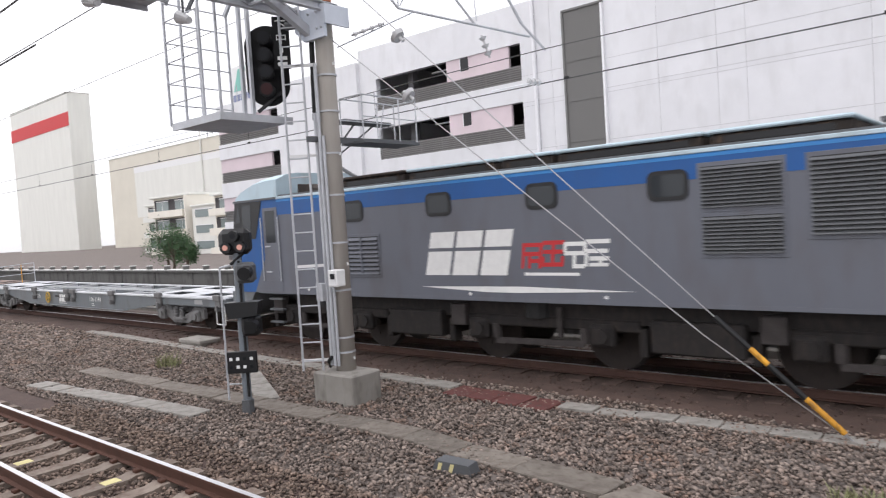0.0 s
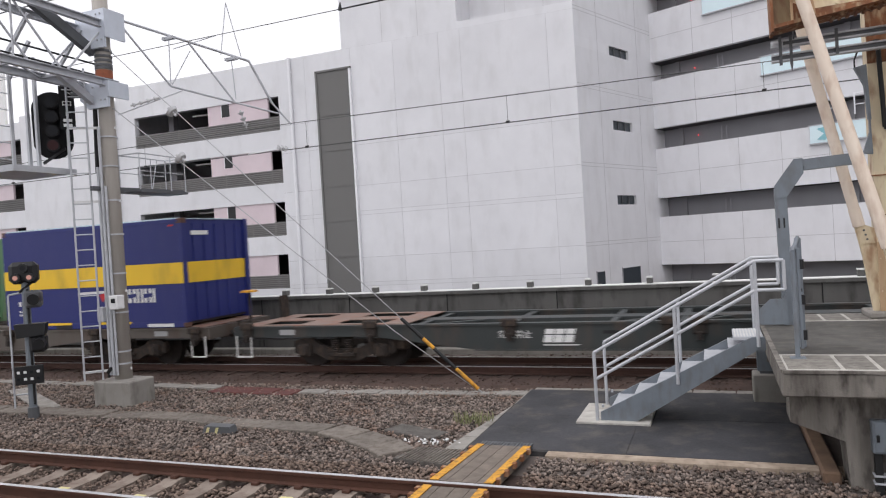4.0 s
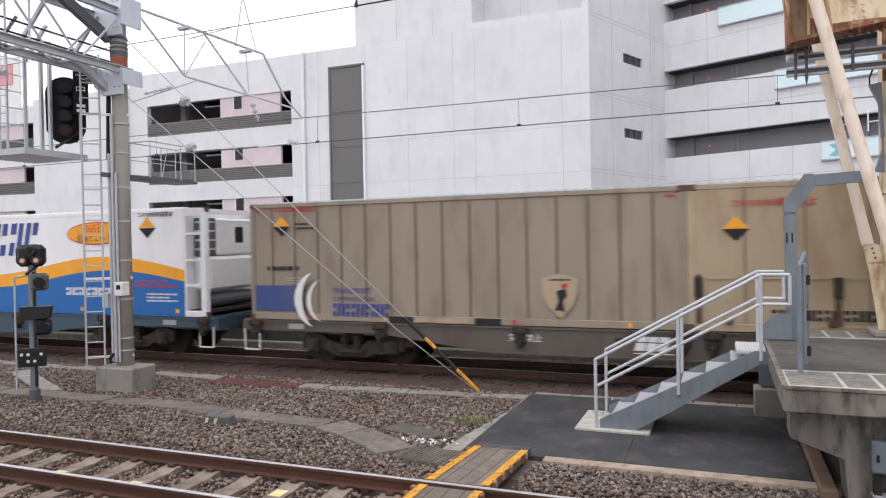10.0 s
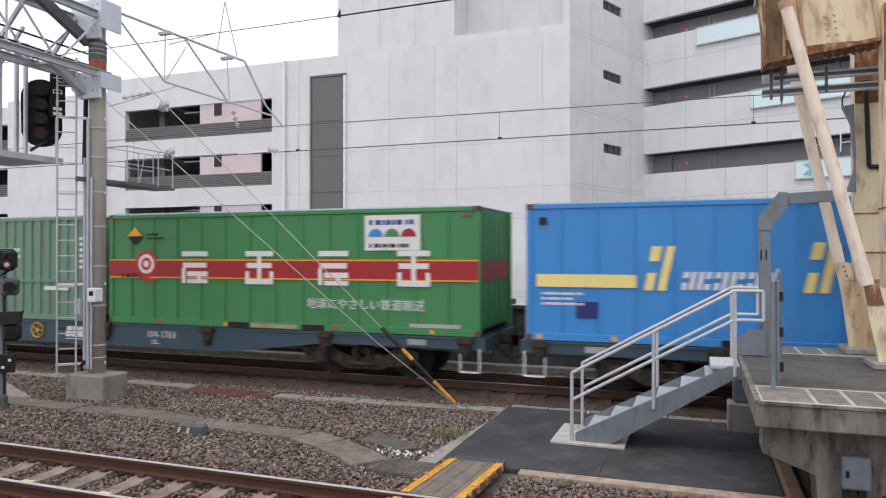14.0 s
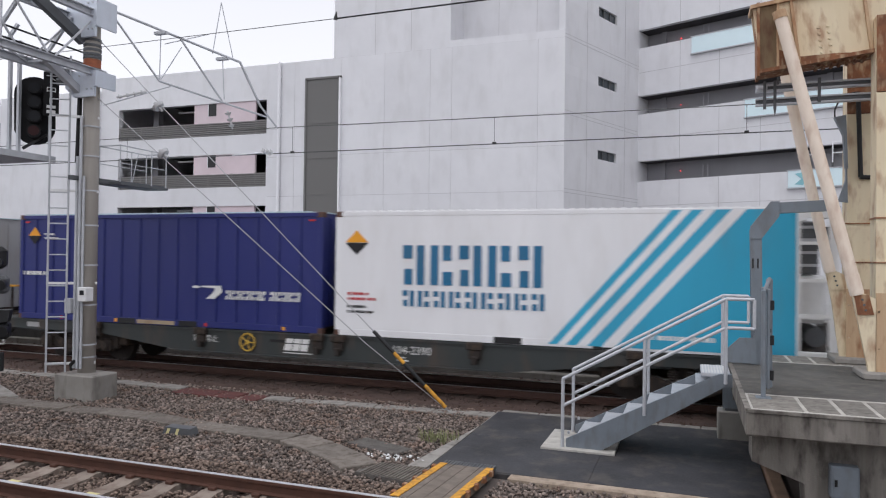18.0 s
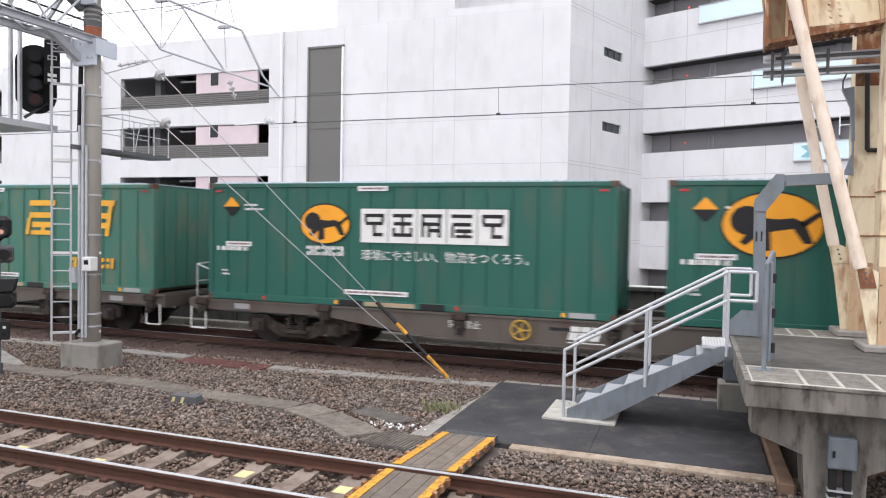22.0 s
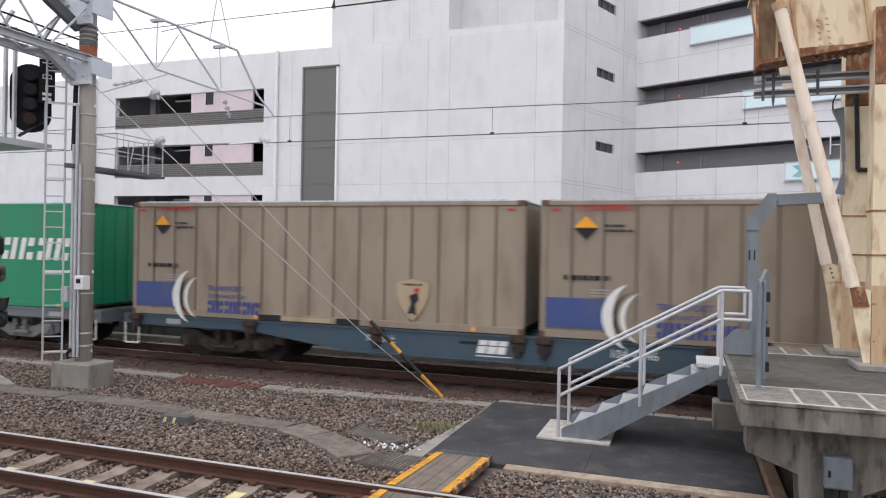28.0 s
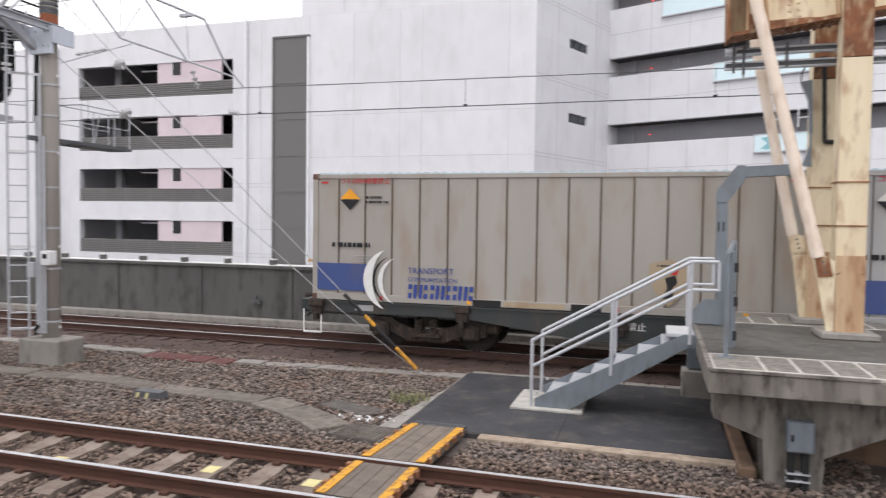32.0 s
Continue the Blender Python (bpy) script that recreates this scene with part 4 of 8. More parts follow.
for (a, b) in (((.71, 1.13, 7.42), (.7, 1.12, 6.4)), ((.95, 1.5, 7.2), (.72, 1.14, 6.42)), ((1.43, 2.29, 7.09), (1.46, 2.33, 6.2)), ((.75, 1.2, 7.2), (1.26, 2.02, 7.62)), ((1.4, 2.25, 8.4), (1.3, 2.1, 7.2)), ((1.4, 2.25, 8.4), (1.55, 2.5, 7.2))):
    part("cantilever_stay", rod(bmesh.new(), a, b, .011, 6), M_STEEL, pole)
for c in ((.71, 1.13, 7.42), (1.43, 2.29, 7.12)):
    part("clamp_plate", B(c[0] - .15, c[0] + .15, c[1] - .05, c[1] + .05, c[2] - .03, c[2] + .03), M_STEEL, pole)


def insulator(parent, a, b, n=3, r=.075):
    a, b = Vector(a), Vector(b)
    bm = rod(bmesh.new(), a, b, .022, 8)
    d = (b - a).normalized()
    for i in range(n):
        c = a.lerp(b, (i + .5) / n)
        rod(bm, c - d * .025, c + d * .025, r, 14, r * .55)
    return part("insulator", bm, M_PORCELAIN, parent, "grey porcelain insulator", smooth=False)


insulator(pole, (1.5, 2.4, 5.95), (1.58, 2.5, 5.55), 3)
insulator(pole, (1.95, 3.12, 5.12), (2.1, 3.35, 5.1), 3)
insulator(pole, (.25, .4, 5.9), (.6, .85, 6.1), 4, .05)
part("steady_arm", rod(bmesh.new(), (1.57, 2.51, 4.95), (2.0, 3.2, 5.1), .014, 6), M_PIPE, pole)
part("cantilever_stay", rod(bmesh.new(), (.1, .2, 5.7), (.85, 1.3, 6.3), .012, 6), M_STEEL, pole)

# ---- truss beam of the gantry towards the near side ----
gantry = thing("gantry_truss", "grey lattice steel gantry beam held by the pole", "gantry", at=pose(PX, PY, 0))
CH = [(-.42, 6.28), (.2, 6.28), (-.42, 7.45), (.2, 7.45)]
for x, z in CH:
    ch_ = part("chord", beam(bmesh.new(), (x, .1, z), (x, -9.4, z), .03, .13), M_STEEL, gantry, "channel chord of the beam")
    for dz in (-.065, .065):
        part("chord_flange", beam(bmesh.new(), (x + .04, .1, z + dz), (x + .04, -9.4, z + dz), .1, .014), M_STEEL, ch_)
for i in range(9):
    y0, y1 = -.1 - i * 1.03, -.1 - (i + 1) * 1.03
    for x in (-.42, .2):
        a, b = ((x, y0, 6.28), (x, y1, 7.45)) if i % 2 else ((x, y0, 7.45), (x, y1, 6.28))
        part("lattice", beam(bmesh.new(), a, b, .026, .034), M_STEEL, gantry)
        if i % 2:
            part("lattice", beam(bmesh.new(), (x, y1, 6.28), (x, y1, 7.45), .024, .03), M_STEEL, gantry)
    part("lattice", beam(bmesh.new(), (-.42, y0, 6.28), (.2, y1, 6.28), .03, .03), M_STEEL, gantry)
    part("lattice", beam(bmesh.new(), (-.42, y1, 6.28), (.2, y1, 6.28), .05, .05), M_STEEL, gantry)
part("haunch", beam(bmesh.new(), (-.1, -.1, 5.85), (-.1, -1.1, 6.4), .12, .14), M_STEEL, gantry, "dark haunch under the beam")
part("haunch", beam(bmesh.new(), (-.1, -.15, 6.95), (-.1, -1.5, 7.6), .12, .2), M_STEEL_DARK, gantry, "dark haunch under the beam")
part("far_pole", rod(bmesh.new(), (-.1, -9.3, -.3), (-.1, -9.3, 8.5), .17, 14), M_POLE, gantry, "second concrete pole of the gantry")
walk_plate = part("walkway_plate", B(-1.05, -.5, -9.2, -2.5, 6.16, 6.2), M_STEEL, gantry, "pale walkway plate along the beam")
for z in (6.62, 6.85):
    part("feeder_cable", rod(bmesh.new(), (-.5, .4, z), (-.5, -9.2, z + .1), .02, 6), M_RUBBER, gantry)
for x in (-1.05, -.5):
    part("plate_edge", B(x - .015, x + .015, -9.2, -2.5, 6.08, 6.24), M_STEEL, walk_plate)
for i in range(9):
    part("rail_post", rod(bmesh.new(), (-1.05, -2.6 - i * .8, 6.2), (-1.05, -2.6 - i * .8, 7.1), .014, 6), M_STEEL, walk_plate)
part("walkway_rail", rod(bmesh.new(), (-1.05, -2.5, 7.1), (-1.05, -9.2, 7.1), .016, 6), M_STEEL, walk_plate)
for y in (-2.3, -3.6):
    part("hanger", rod(bmesh.new(), (-.4, y, 6.28), (-.4, y, 5.9), .02, 6), M_STEEL_DARK, gantry)
    # bell-shaped porcelain insulator at the foot of the hanger
    part("floodlight", rod(bmesh.new(), (-.5, y, 5.9), (-.25, y, 5.8), .1, 12, .05), M_PORCELAIN, gantry, "small bell-shaped insulator")
part("cable_bundle", rod(bmesh.new(), (-.55, -.35, 6.1), (-.2, -.1, 6.12), .07, 10), M_STEEL_DARK, gantry)

# ---- main signal in its cage under the gantry ----
sig = thing("main_signal", "black long-hooded colour light signal in a steel cage", "signal", at=pose(-12.75, 10.1, 0))
bm = bmesh.new()
pts = []
for i in range(24):
    a = 2 * math.pi * i / 24
    pts.append((.37 * math.cos(a), (.32 if math.sin(a) > 0 else -.32) + .37 * math.sin(a) + 5.63))
prism(bm, pts, .03, .07)
head = part("backboard", bm, M_SIGBLACK, sig, "rounded black backboard")
head.location = (.22, .42, -.1)
head.rotation_euler = (0, 0, radians(46))
for i in range(4):
    z = 5.19 + i * .29
    h = part("hood", rod(bmesh.new(), (0, .03, z), (0, -.24, z), .125, 16), M_SIGBLACK, head)
    part("lens", rod(bmesh.new(), (0, -.24, z), (0, -.245, z), .1, 14), M_REDLENS if i == 0 else M_LENS, h)
part("lamp_case", B(-.13, .13, .07, .24, 5.0, 6.15, bevel=.03), M_BLACK, head)
plate = part("name_plate", B(-.14, .14, -.01, .01, 0, .88), M_SIGBLACK, sig, "narrow black plate with white characters")
plate.location = (.56, .5, 5.42)
plate.rotation_euler = (0, 0, radians(51))
# cage: floor, posts, rails
part("cage_floor", B(-.85, .55, -.75, .55, 4.5, 4.56), M_STEEL, sig, "grey steel cage floor")
part("cage_edge", B(-.88, .6, -.8, -.75, 4.48, 4.6), M_STEEL, sig)
part("cage_edge", B(.55, .6, -.748, .6, 4.48, 4.6), M_STEEL, sig)
for x, y in ((-1.03, -.73), (-.5, -.73), (.05, -.73), (.53, -.73), (.53, .5), (-1.03, .5), (-1.03, -.1)):
    part("cage_post", beam(bmesh.new(), (x, y, 4.58), (x, y, 6.7), .035, .035), M_STEEL, sig)
for z in (4.95, 5.3, 5.65, 6.0, 6.35, 6.68):
    part("cage_rail", rod(bmesh.new(), (-1.03, -.73, z), (.05, -.73, z), .012, 6), M_STEEL, sig)
    part("cage_rail", rod(bmesh.new(), (-1.03, -.73, z), (-1.03, .5, z), .012, 6), M_STEEL, sig)
for x in (.05, -.2):
    part("signal_mast", beam(bmesh.new(), (x, .2, 4.58), (x, .2, 6.9), .06, .06), M_STEEL, sig, "square grey signal mast")
part("foot_brace", beam(bmesh.new(), (.05, .3, 4.75), (.4, .55, 5.05), .05, .05), M_BLACK, sig)
for x, y in ((-1.0, -.7), (-1.0, .45), (.45, -.7), (.45, .45)):
    part("hanger_bar", beam(bmesh.new(), (x, y, 6.65), (x + .55, y + .1, 7.4), .06, .06), M_STEEL, sig)
for x, y in ((-1.6, -.3), (-1.3, -.9)):
    part("hanger_bar", beam(bmesh.new(), (x + .6, y, 6.6), (x + 1.0, y + .3, 7.45), .05, .05), M_STEEL_DARK, sig)


def text(name, body, size, mat, parent, at, label="", extrude=.002):
    """Raised lettering as a mesh, its left end on the baseline at the origin."""
    cu = bpy.data.curves.new(name, "FONT")
    cu.body, cu.size, cu.extrude = body, size, extrude
    cu.resolution_u = 2
    tmp = bpy.data.objects.new(name, cu)
    scene.collection.objects.link(tmp)
    me = bpy.data.meshes.new_from_object(tmp.evaluated_get(bpy.context.evaluated_depsgraph_get()))
    bpy.data.objects.remove(tmp)
    me.materials.clear()
    ob = part(name, me, mat, parent, label)
    ob.matrix_basis = at
    return ob


for i, ch in enumerate("下中"):
    text("character", ch, .2, M_WHITE, plate, pose(-.1, -.014, .66 - i * .22, 90, 0, 0))
part("bar", B(-.03, .02, -.016, -.011, .26, .36), M_WHITE, plate)
for z in (.05, .15):
    part("bar", B(-.08, .08, -.016, -.011, z, z + .06), M_WHITE, plate)

# ---- shunting signal on its own post ----
dw = thing("shunting_signal", "small black ground signal on a grey steel post", "signal", at=pose(-12.3, 9.5, -.26, 0, 0, 40))
part("post", rod(bmesh.new(), (0, 0, .2), (0, 0, 2.65), .07, 14), M_GREYPAINT, dw)
part("cable", rod(bmesh.new(), (.05, -.07, .3), (.04, -.075, 2.5), .022, 8), M_RUBBER, dw, "black cable")
part("socket", rod(bmesh.new(), (0, 0, 0), (0, 0, .24), .1, 12), M_STEEL_DARK, dw)
hd = part("lamp_head", B(-.26, .24, -.12, .14, 2.6, 3.02, bevel=.08), M_BLACK, dw, "round-cornered black lamp head")
for x, z, m in ((-.11, 2.72, M_WARM), (.12, 2.72, M_WARM), (.02, 2.9, M_LENS)):
    h = part("hood", rod(bmesh.new(), (x, -.1, z), (x, -.24, z), .085, 12), M_BLACK, hd)
    part("lens", rod(bmesh.new(), (x, -.24, z), (x, -.243, z), .045, 12), m, h)
part("bracket", rod(bmesh.new(), (-.1, -.05, 2.45), (.12, -.05, 2.62), .025, 8), M_BLACK, dw)
for z, x in ((2.3, .14), (1.45, .18)):
    l = part("side_lamp", B(x - .15, x + .14, -.18, .08, z - .16, z + .17, bevel=.05), M_STEEL_DARK if z > 2 else M_BLACK, dw, "hooded side lamp")
    part("hood", rod(bmesh.new(), (x + .04, -.14, z + .02), (x + .04, -.32, z), .105, 14), M_BLACK, l)
part("relay_case", prism(bmesh.new(), [(-.16, 1.58), (.3, 1.62), (.34, 1.84), (-.2, 1.84)], -.2, .08), M_BLACK, dw, "black wedge-shaped case")
rb = part("route_board", B(-.24, .24, -.16, -.1, .7, 1.05, bevel=.01), M_BLACK, dw, "black route board with small lamps")
for i in range(4):
    for j in range(2):
        part("board_lamp", B(-.2 + i * .11, -.15 + i * .11, -.166, -.16, .78 + j * .13, .83 + j * .13), M_WHITE if (i + j) % 3 else M_LENS, rb)
part("hand_rod", rod(bmesh.new(), (-.3, 0, .25), (-.3, 0, 2.4), .018, 8), M_STEEL, dw)
part("hand_rod", rod(bmesh.new(), (-.3, 0, 2.4), (-.05, 0, 2.44), .018, 8), M_STEEL, dw)
for z in (.5, .8):
    part("step", rod(bmesh.new(), (-.3, 0, z), (0, 0, z), .014, 6), M_STEEL, dw)

# ---- guy wires with a yellow and black guard ----
guy = thing("guy_wire", "steel guy wires with a yellow and black guard", "guy wire")
AN = Vector((-4.13, 12.29, -.24))
A1, A2 = Vector((PX + .1, PY, 7.05)), Vector((PX + .1, PY, 5.85))
M1 = Vector((-5.85, 11.98, 1.47))
part("wire", rod(bmesh.new(), A1, M1, .009, 6), M_GUY, guy)
part("wire", rod(bmesh.new(), M1, AN, .009, 6), M_GUY, guy)
M2 = Vector((-5.75, 11.99, 1.0))
part("wire", rod(bmesh.new(), A2, M2, .009, 6), M_GUY, guy)
part("wire", rod(bmesh.new(), M2, AN, .009, 6), M_GUY, guy)
for c, e in ((Vector((-10.04, 11.21, 5.6)), (M1 - A1)), (Vector((-9.92, 11.24, 4.66)), (M2 - A2))):
    e = e.normalized()
    bm = rod(bmesh.new(), c - e * .03, c + e * .03, .13, 20, .1)
    rod(bm, c - e * .12, c + e * .12, .03, 10)
    part("disc_insulator", bm, M_PORCELAIN, guy, "white disc insulator", smooth=False)
u0, u1 = .07, .87
for i in range(7):
    a, b = AN.lerp(M1, u0 + (u1 - u0) * i / 7), AN.lerp(M1, u0 + (u1 - u0) * (i + 1) / 7)
    yel = i in (0, 1, 4)
    part("guard", rod(bmesh.new(), a, b, .036, 12), M_YELLOW if yel else M_BLACK, guy, "yellow guard sleeve" if yel else "black guard sleeve")
part("anchor", B(-4.22, -4.04, 12.22, 12.36, -.3, -.2), M_CONC, guy)

# ---- wires over the freight track ----
cat = thing("overhead_wires", "thin dark contact and messenger wires on droppers", "overhead wire", at=pose(0, FAR, 0))
cbm = rod(bmesh.new(), (-300, 0, 5.1), (300, 0, 5.1), .011, 6)
part("contact_wire", cbm, M_WIRE, cat)
def sag(x):
    u = ((x + 9.3) % 45) / 45
    return 5.72 - .22 * 4 * u * (1 - u) * .55
bm = bmesh.new()
rings = [[bm.verts.new((x, .009 * math.cos(a), sag(x) + .009 * math.sin(a))) for a in [math.pi * k / 3 for k in range(6)]] for x in [-99.3 + i * 4.5 for i in range(40)]]
for a, b in zip(rings, rings[1:]):
    for k in range(6):
        bm.faces.new((a[k], a[(k + 1) % 6], b[(k + 1) % 6], b[k]))
part("messenger_wire", bm, M_WIRE, cat)
for i in range(10, 27):
    x = -99.3 + i * 4.96 + 1.1
    part("dropper", rod(bmesh.new(), (x, 0, 5.1), (x, 0, sag(x)), .005, 5), M_WIRE, cat)
    part("dropper_clip", B(x - .04, x + .04, -.02, .02, 5.09, 5.14), M_BLACK, cat)
fe = thing("feeder_wires", "thin dark feeder wires hung from the gantry", "overhead wire")
part("wire", rod(bmesh.new(), (-120, 12, 6.6), (-6.5, 12, 7.27), .008, 6), M_WIRE, fe)
part("wire", rod(bmesh.new(), (-6.5, 12, 7.27), (60, 12, 7.9), .016, 6), M_RUBBER, fe, "thick black sheathed wire")
part("wire_clamp", rod(bmesh.new(), (-6.52, 12, 7.25), (-6.5, 12, 7.4), .045, 8, .01), M_BLACK, fe)
for y, z in ((6.5, 5.75), (6.5, 5.1), (10.2, 7.9), (8.6, 8.6)):
    part("wire", rod(bmesh.new(), (-11.6, y, z), (-120, y + 2, z + .4), .012, 5), M_WIRE, fe)

# ---- small marker block in the ballast ----
mk = thing("marker_block", "small black block with two yellow stripes", "marker", at=pose(-7.7, 9.2, -.24, 0, 0, 8))
part("block", prism(bmesh.new(), [(-.26, 0), (.28, 0), (.24, .12), (-.2, .14)], -.1, .1), M_STEEL_DARK, mk)
for x in (-.16, 0.0):
    part("stripe", prism(bmesh.new(), [(x - .03, .015), (x + .02, .015), (x + .055, .115), (x + .005, .115)], -.104, -.1), M_YELLOWMARK, mk, "pale yellow stripe")

# ---- island platform end ----
ZP = 1.1
platform = setting("platform_island", B(.57, 60, 8.02, 12.88, ZP - .28, ZP - .03, bevel=.015), M_PIER, "old concrete island platform end with tiled edge")
part("deck", B(.6, 60, 9.0, 11.92, ZP - .03, ZP, bevel=.004), M_PAVE, platform, "dark grey platform surface")
tile = mesh_of(B(-.151, .151, -.4, .4, -.03, .004, bevel=.006), "edge_tile")
first_tile = mesh_of(B(-.245, .245, -.4, .4, -.03, .004, bevel=.006), "edge_tile")
for y in (8.5, 12.42):
    t = part("edge_tile", first_tile, M_TILE, platform)
    t.location = (.89, y, ZP)
    for i in range(9):
        t = part("edge_tile", tile, M_TILE, platform)
        t.location = (1.324 + i * .342, y, ZP + random.uniform(-.003, .001))
part("edge_grout", B(.58, 60, 8.03, 9.0, ZP - .03, ZP - .001), M_GROUT, platform, "pale grout between edge tiles")
part("edge_grout", B(.58, 60, 11.92, 12.87, ZP - .03, ZP - .001), M_GROUT, platform, "pale grout between edge tiles")
part("nosing", B(.585, 2.2, 8.0, 8.035, ZP - .03, ZP + .0), M_PIER, platform, "worn edge nosing")
part("end_edge", B(.56, .62, 8.03, 12.85, ZP - .03, ZP + .006), M_PIER, platform, "worn concrete edge")
# pier below, with a haunch
pier = bmesh.new()
prism(pier, [(.66, .82), (.66, .46), (1.18, .27), (1.22, -.4), (1.78, -.4), (1.8, .12), (2.5, .46), (3.2, .55), (3.2, .82)], 8.4, 8.85)
part("pier", pier, M_PIER, platform, "stained haunched concrete pier")
pier = bmesh.new()
prism(pier, [(.66, .82), (.66, .46), (1.18, .27), (1.22, -.4), (1.78, -.4), (1.8, .12), (2.5, .46), (3.2, .55), (3.2, .82)], 12.0, 12.45)
part("pier", pier, M_PIER, platform, "stained haunched concrete pier")
part("cross_beam", B(1.2, 1.78, 8.85, 12.0, .3, .82), M_PIER, platform)
part("back_wall", B(1.9, 40, 9.6, 9.8, -.4, .82), M_BROWNKERB, platform, "brown stained wall under the platform")
part("pit_wall", B(1.18, 1.9, 10.6, 10.7, -.4, .82), M_CONC_DARK, platform)
part("pier", B(5.5, 6.1, 8.4, 12.4, -.4, .82), M_CONC, platform)
eb = thing("switch_cabinet", "grey steel switch cabinet with black cables on the pier", "cabinet", at=pose(1.54, 8.4, .36))
part("case", B(-.135, .135, -.14, 0, -.17, .17, bevel=.012), M_GREYPAINT, eb)
part("cabinet_door", B(-.115, .115, -.148, -.14, -.15, .15, bevel=.004), M_GREYPAINT, eb)
part("door_latch", B(-.1, -.075, -.165, -.148, -.04, .03), M_BLACK, eb)
for x in (-.08, .06):
    part("cable_duct", B(x - .035, x + .035, -.1, -.02, -.74, -.17), M_RUBBER, eb, "black cable duct")
for z in (-.42, -.5):
    part("saddle", B(-.13, .11, -.11, -.0, z, z + .02), M_STEEL, eb)

# ---- steel stairs up to the platform ----
st = thing("steel_stairs", "grey steel stairs with pipe handrails up to the platform", "stairs")
part("foot_plate", B(-2.08, -1.0, 10.34, 11.5, -.185, -.14, bevel=.01), M_GROUT, st, "pale concrete foot plate")
for y in (10.45, 11.35):
    bm = bmesh.new()
    prism(bm, [(-1.72, -.14), (-1.2, -.14), (.46, .9), (.62, .9), (.62, 1.08), (.4, 1.08), (-1.72, -.02)], y, y + .06)
    part("stringer", bm, M_GREYPAINT, st, "grey channel stringer")
for i in range(6):
    x, z = -1.4 + i * .33, .06 + i * .176
    t = part("tread", B(x - .14, x + .16, 10.5, 11.36, z - .03, z, bevel=.005), M_STEEL, st, "checker plate tread")
    part("nosing", B(x - .16, x - .13, 10.5, 11.36, z - .05, z + .004), M_STEEL, t)
part("landing", B(.16, .55, 10.51, 11.345, 1.03, 1.08, bevel=.005), M_STEEL, st, "checker plate landing")
bm = bmesh.new()
for i in range(9):
    box(bm, .18 + i * .04, .2 + i * .04, 10.54, 11.32, 1.078, 1.088)
part("landing_ribs", bm, M_CAP, st, "pale anti-slip ribs")
for y in (10.44, 11.44):
    b0 = (-1.77, y, -.14)
    for x, zb, zt in ((-1.77, -.14, .87), (-.6, .42, 1.53), (.48, .95, 2.13)):
        part("handrail_post", rod(bmesh.new(), (x, y, zb), (x, y, zt), .026, 10), M_STEEL, st)
    for dz in (0, -.4):
        part("handrail", rod(bmesh.new(), (-1.77, y, .87 + dz), (.48, y, 2.13 + dz), .024, 10), M_STEEL, st, "pipe handrail")
        part("handrail", rod(bmesh.new(), (.48, y, 2.13 + dz), (.84, y, 2.13 + dz), .024, 10), M_STEEL, st, "pipe handrail")
    part("handrail", rod(bmesh.new(), (.84, y, 2.13), (.84, y, 1.73), .024, 10), M_STEEL, st, "pipe handrail")
    part("handrail_post", rod(bmesh.new(), (-1.68, y + .0, .06), (-1.68, y, .1), .02, 8), M_STEEL, st)
part("support_post", B(.52, .74, 12.08, 12.3, .3, 1.05), M_GREYPAINT, st)
part("guard_plate", prism(bmesh.new(), [(.5, 1.12), (.95, 1.12), (.95, 1.62), (.9, 1.5), (.72, 1.5), (.5, 1.28)], 11.46, 11.5), M_GREYPAINT, st, "grey kick plate")
blk = thing("concrete_block", "grey concrete block carrying the stair support", "block", at=pose(.68, 12.2, -.2))
part("block", B(-.24, .22, -.2, .2, 0, .46, bevel=.02), M_CONC, blk)
part("bearing", B(-.13, .13, -.12, .12, .46, .5), M_STEEL_DARK, blk)

gate = thing("gate_post", "grey steel gate post pair at the platform end", "gate post", at=pose(.8, 8.74, ZP))
part("post", rod(bmesh.new(), (0, 0, 0), (0, 0, 1.2), .026, 12), M_GREYPAINT, gate, "pale tubular post")
part("post_foot", B(-.08, .08, -.08, .08, 0, .012), M_GREYPAINT, gate)
part("post", B(.1, .17, .75, .83, 0, 1.34, bevel=.008), M_GREYPAINT, gate)
part("gate_panel", B(.04, .075, .03, .76, .1, 1.24, bevel=.006), M_GREYPAINT, gate, "narrow grey folded gate panel")
for z in (.2, .6, 1.0):
    part("hinge", rod(bmesh.new(), (.09, .05, z), (.09, .05, z + .11), .026, 8), M_BLACK, gate)
    part("hinge_leaf", B(.072, .1, .04, .16, z + .02, z + .09), M_STEEL_DARK, gate)
part("top_rail", rod(bmesh.new(), (0, 0, 1.2), (.135, .79, 1.34), .024, 8), M_GREYPAINT, gate)
part("latch_bolt", B(.07, .11, .3, .5, .72, .76), M_BLACK, gate)

arch = thing("bent_frame", "grey box-section frame bent over the stairs", "frame")
for a, b in (((.98, 11.6, .9), (.94, 11.6, 3.14)), ((.94, 11.6, 3.1), (1.22, 11.6, 3.48)), ((1.18, 11.6, 3.46), (2.05, 11.6, 3.5))):
    part("member", beam(bmesh.new(), a, b, .16, .16), M_GREYPAINT, arch)
for x in (.9, .97):
    part("slot", B(x - .012, x + .012, 11.515, 11.52, 2.55, 2.7), M_BLACK, arch)
part("corner_plate", prism(bmesh.new(), [(.86, 3.0), (1.02, 3.0), (1.26, 3.34), (1.26, 3.56), (1.14, 3.56), (.86, 3.18)], 11.5, 11.53), M_GREYPAINT, arch)

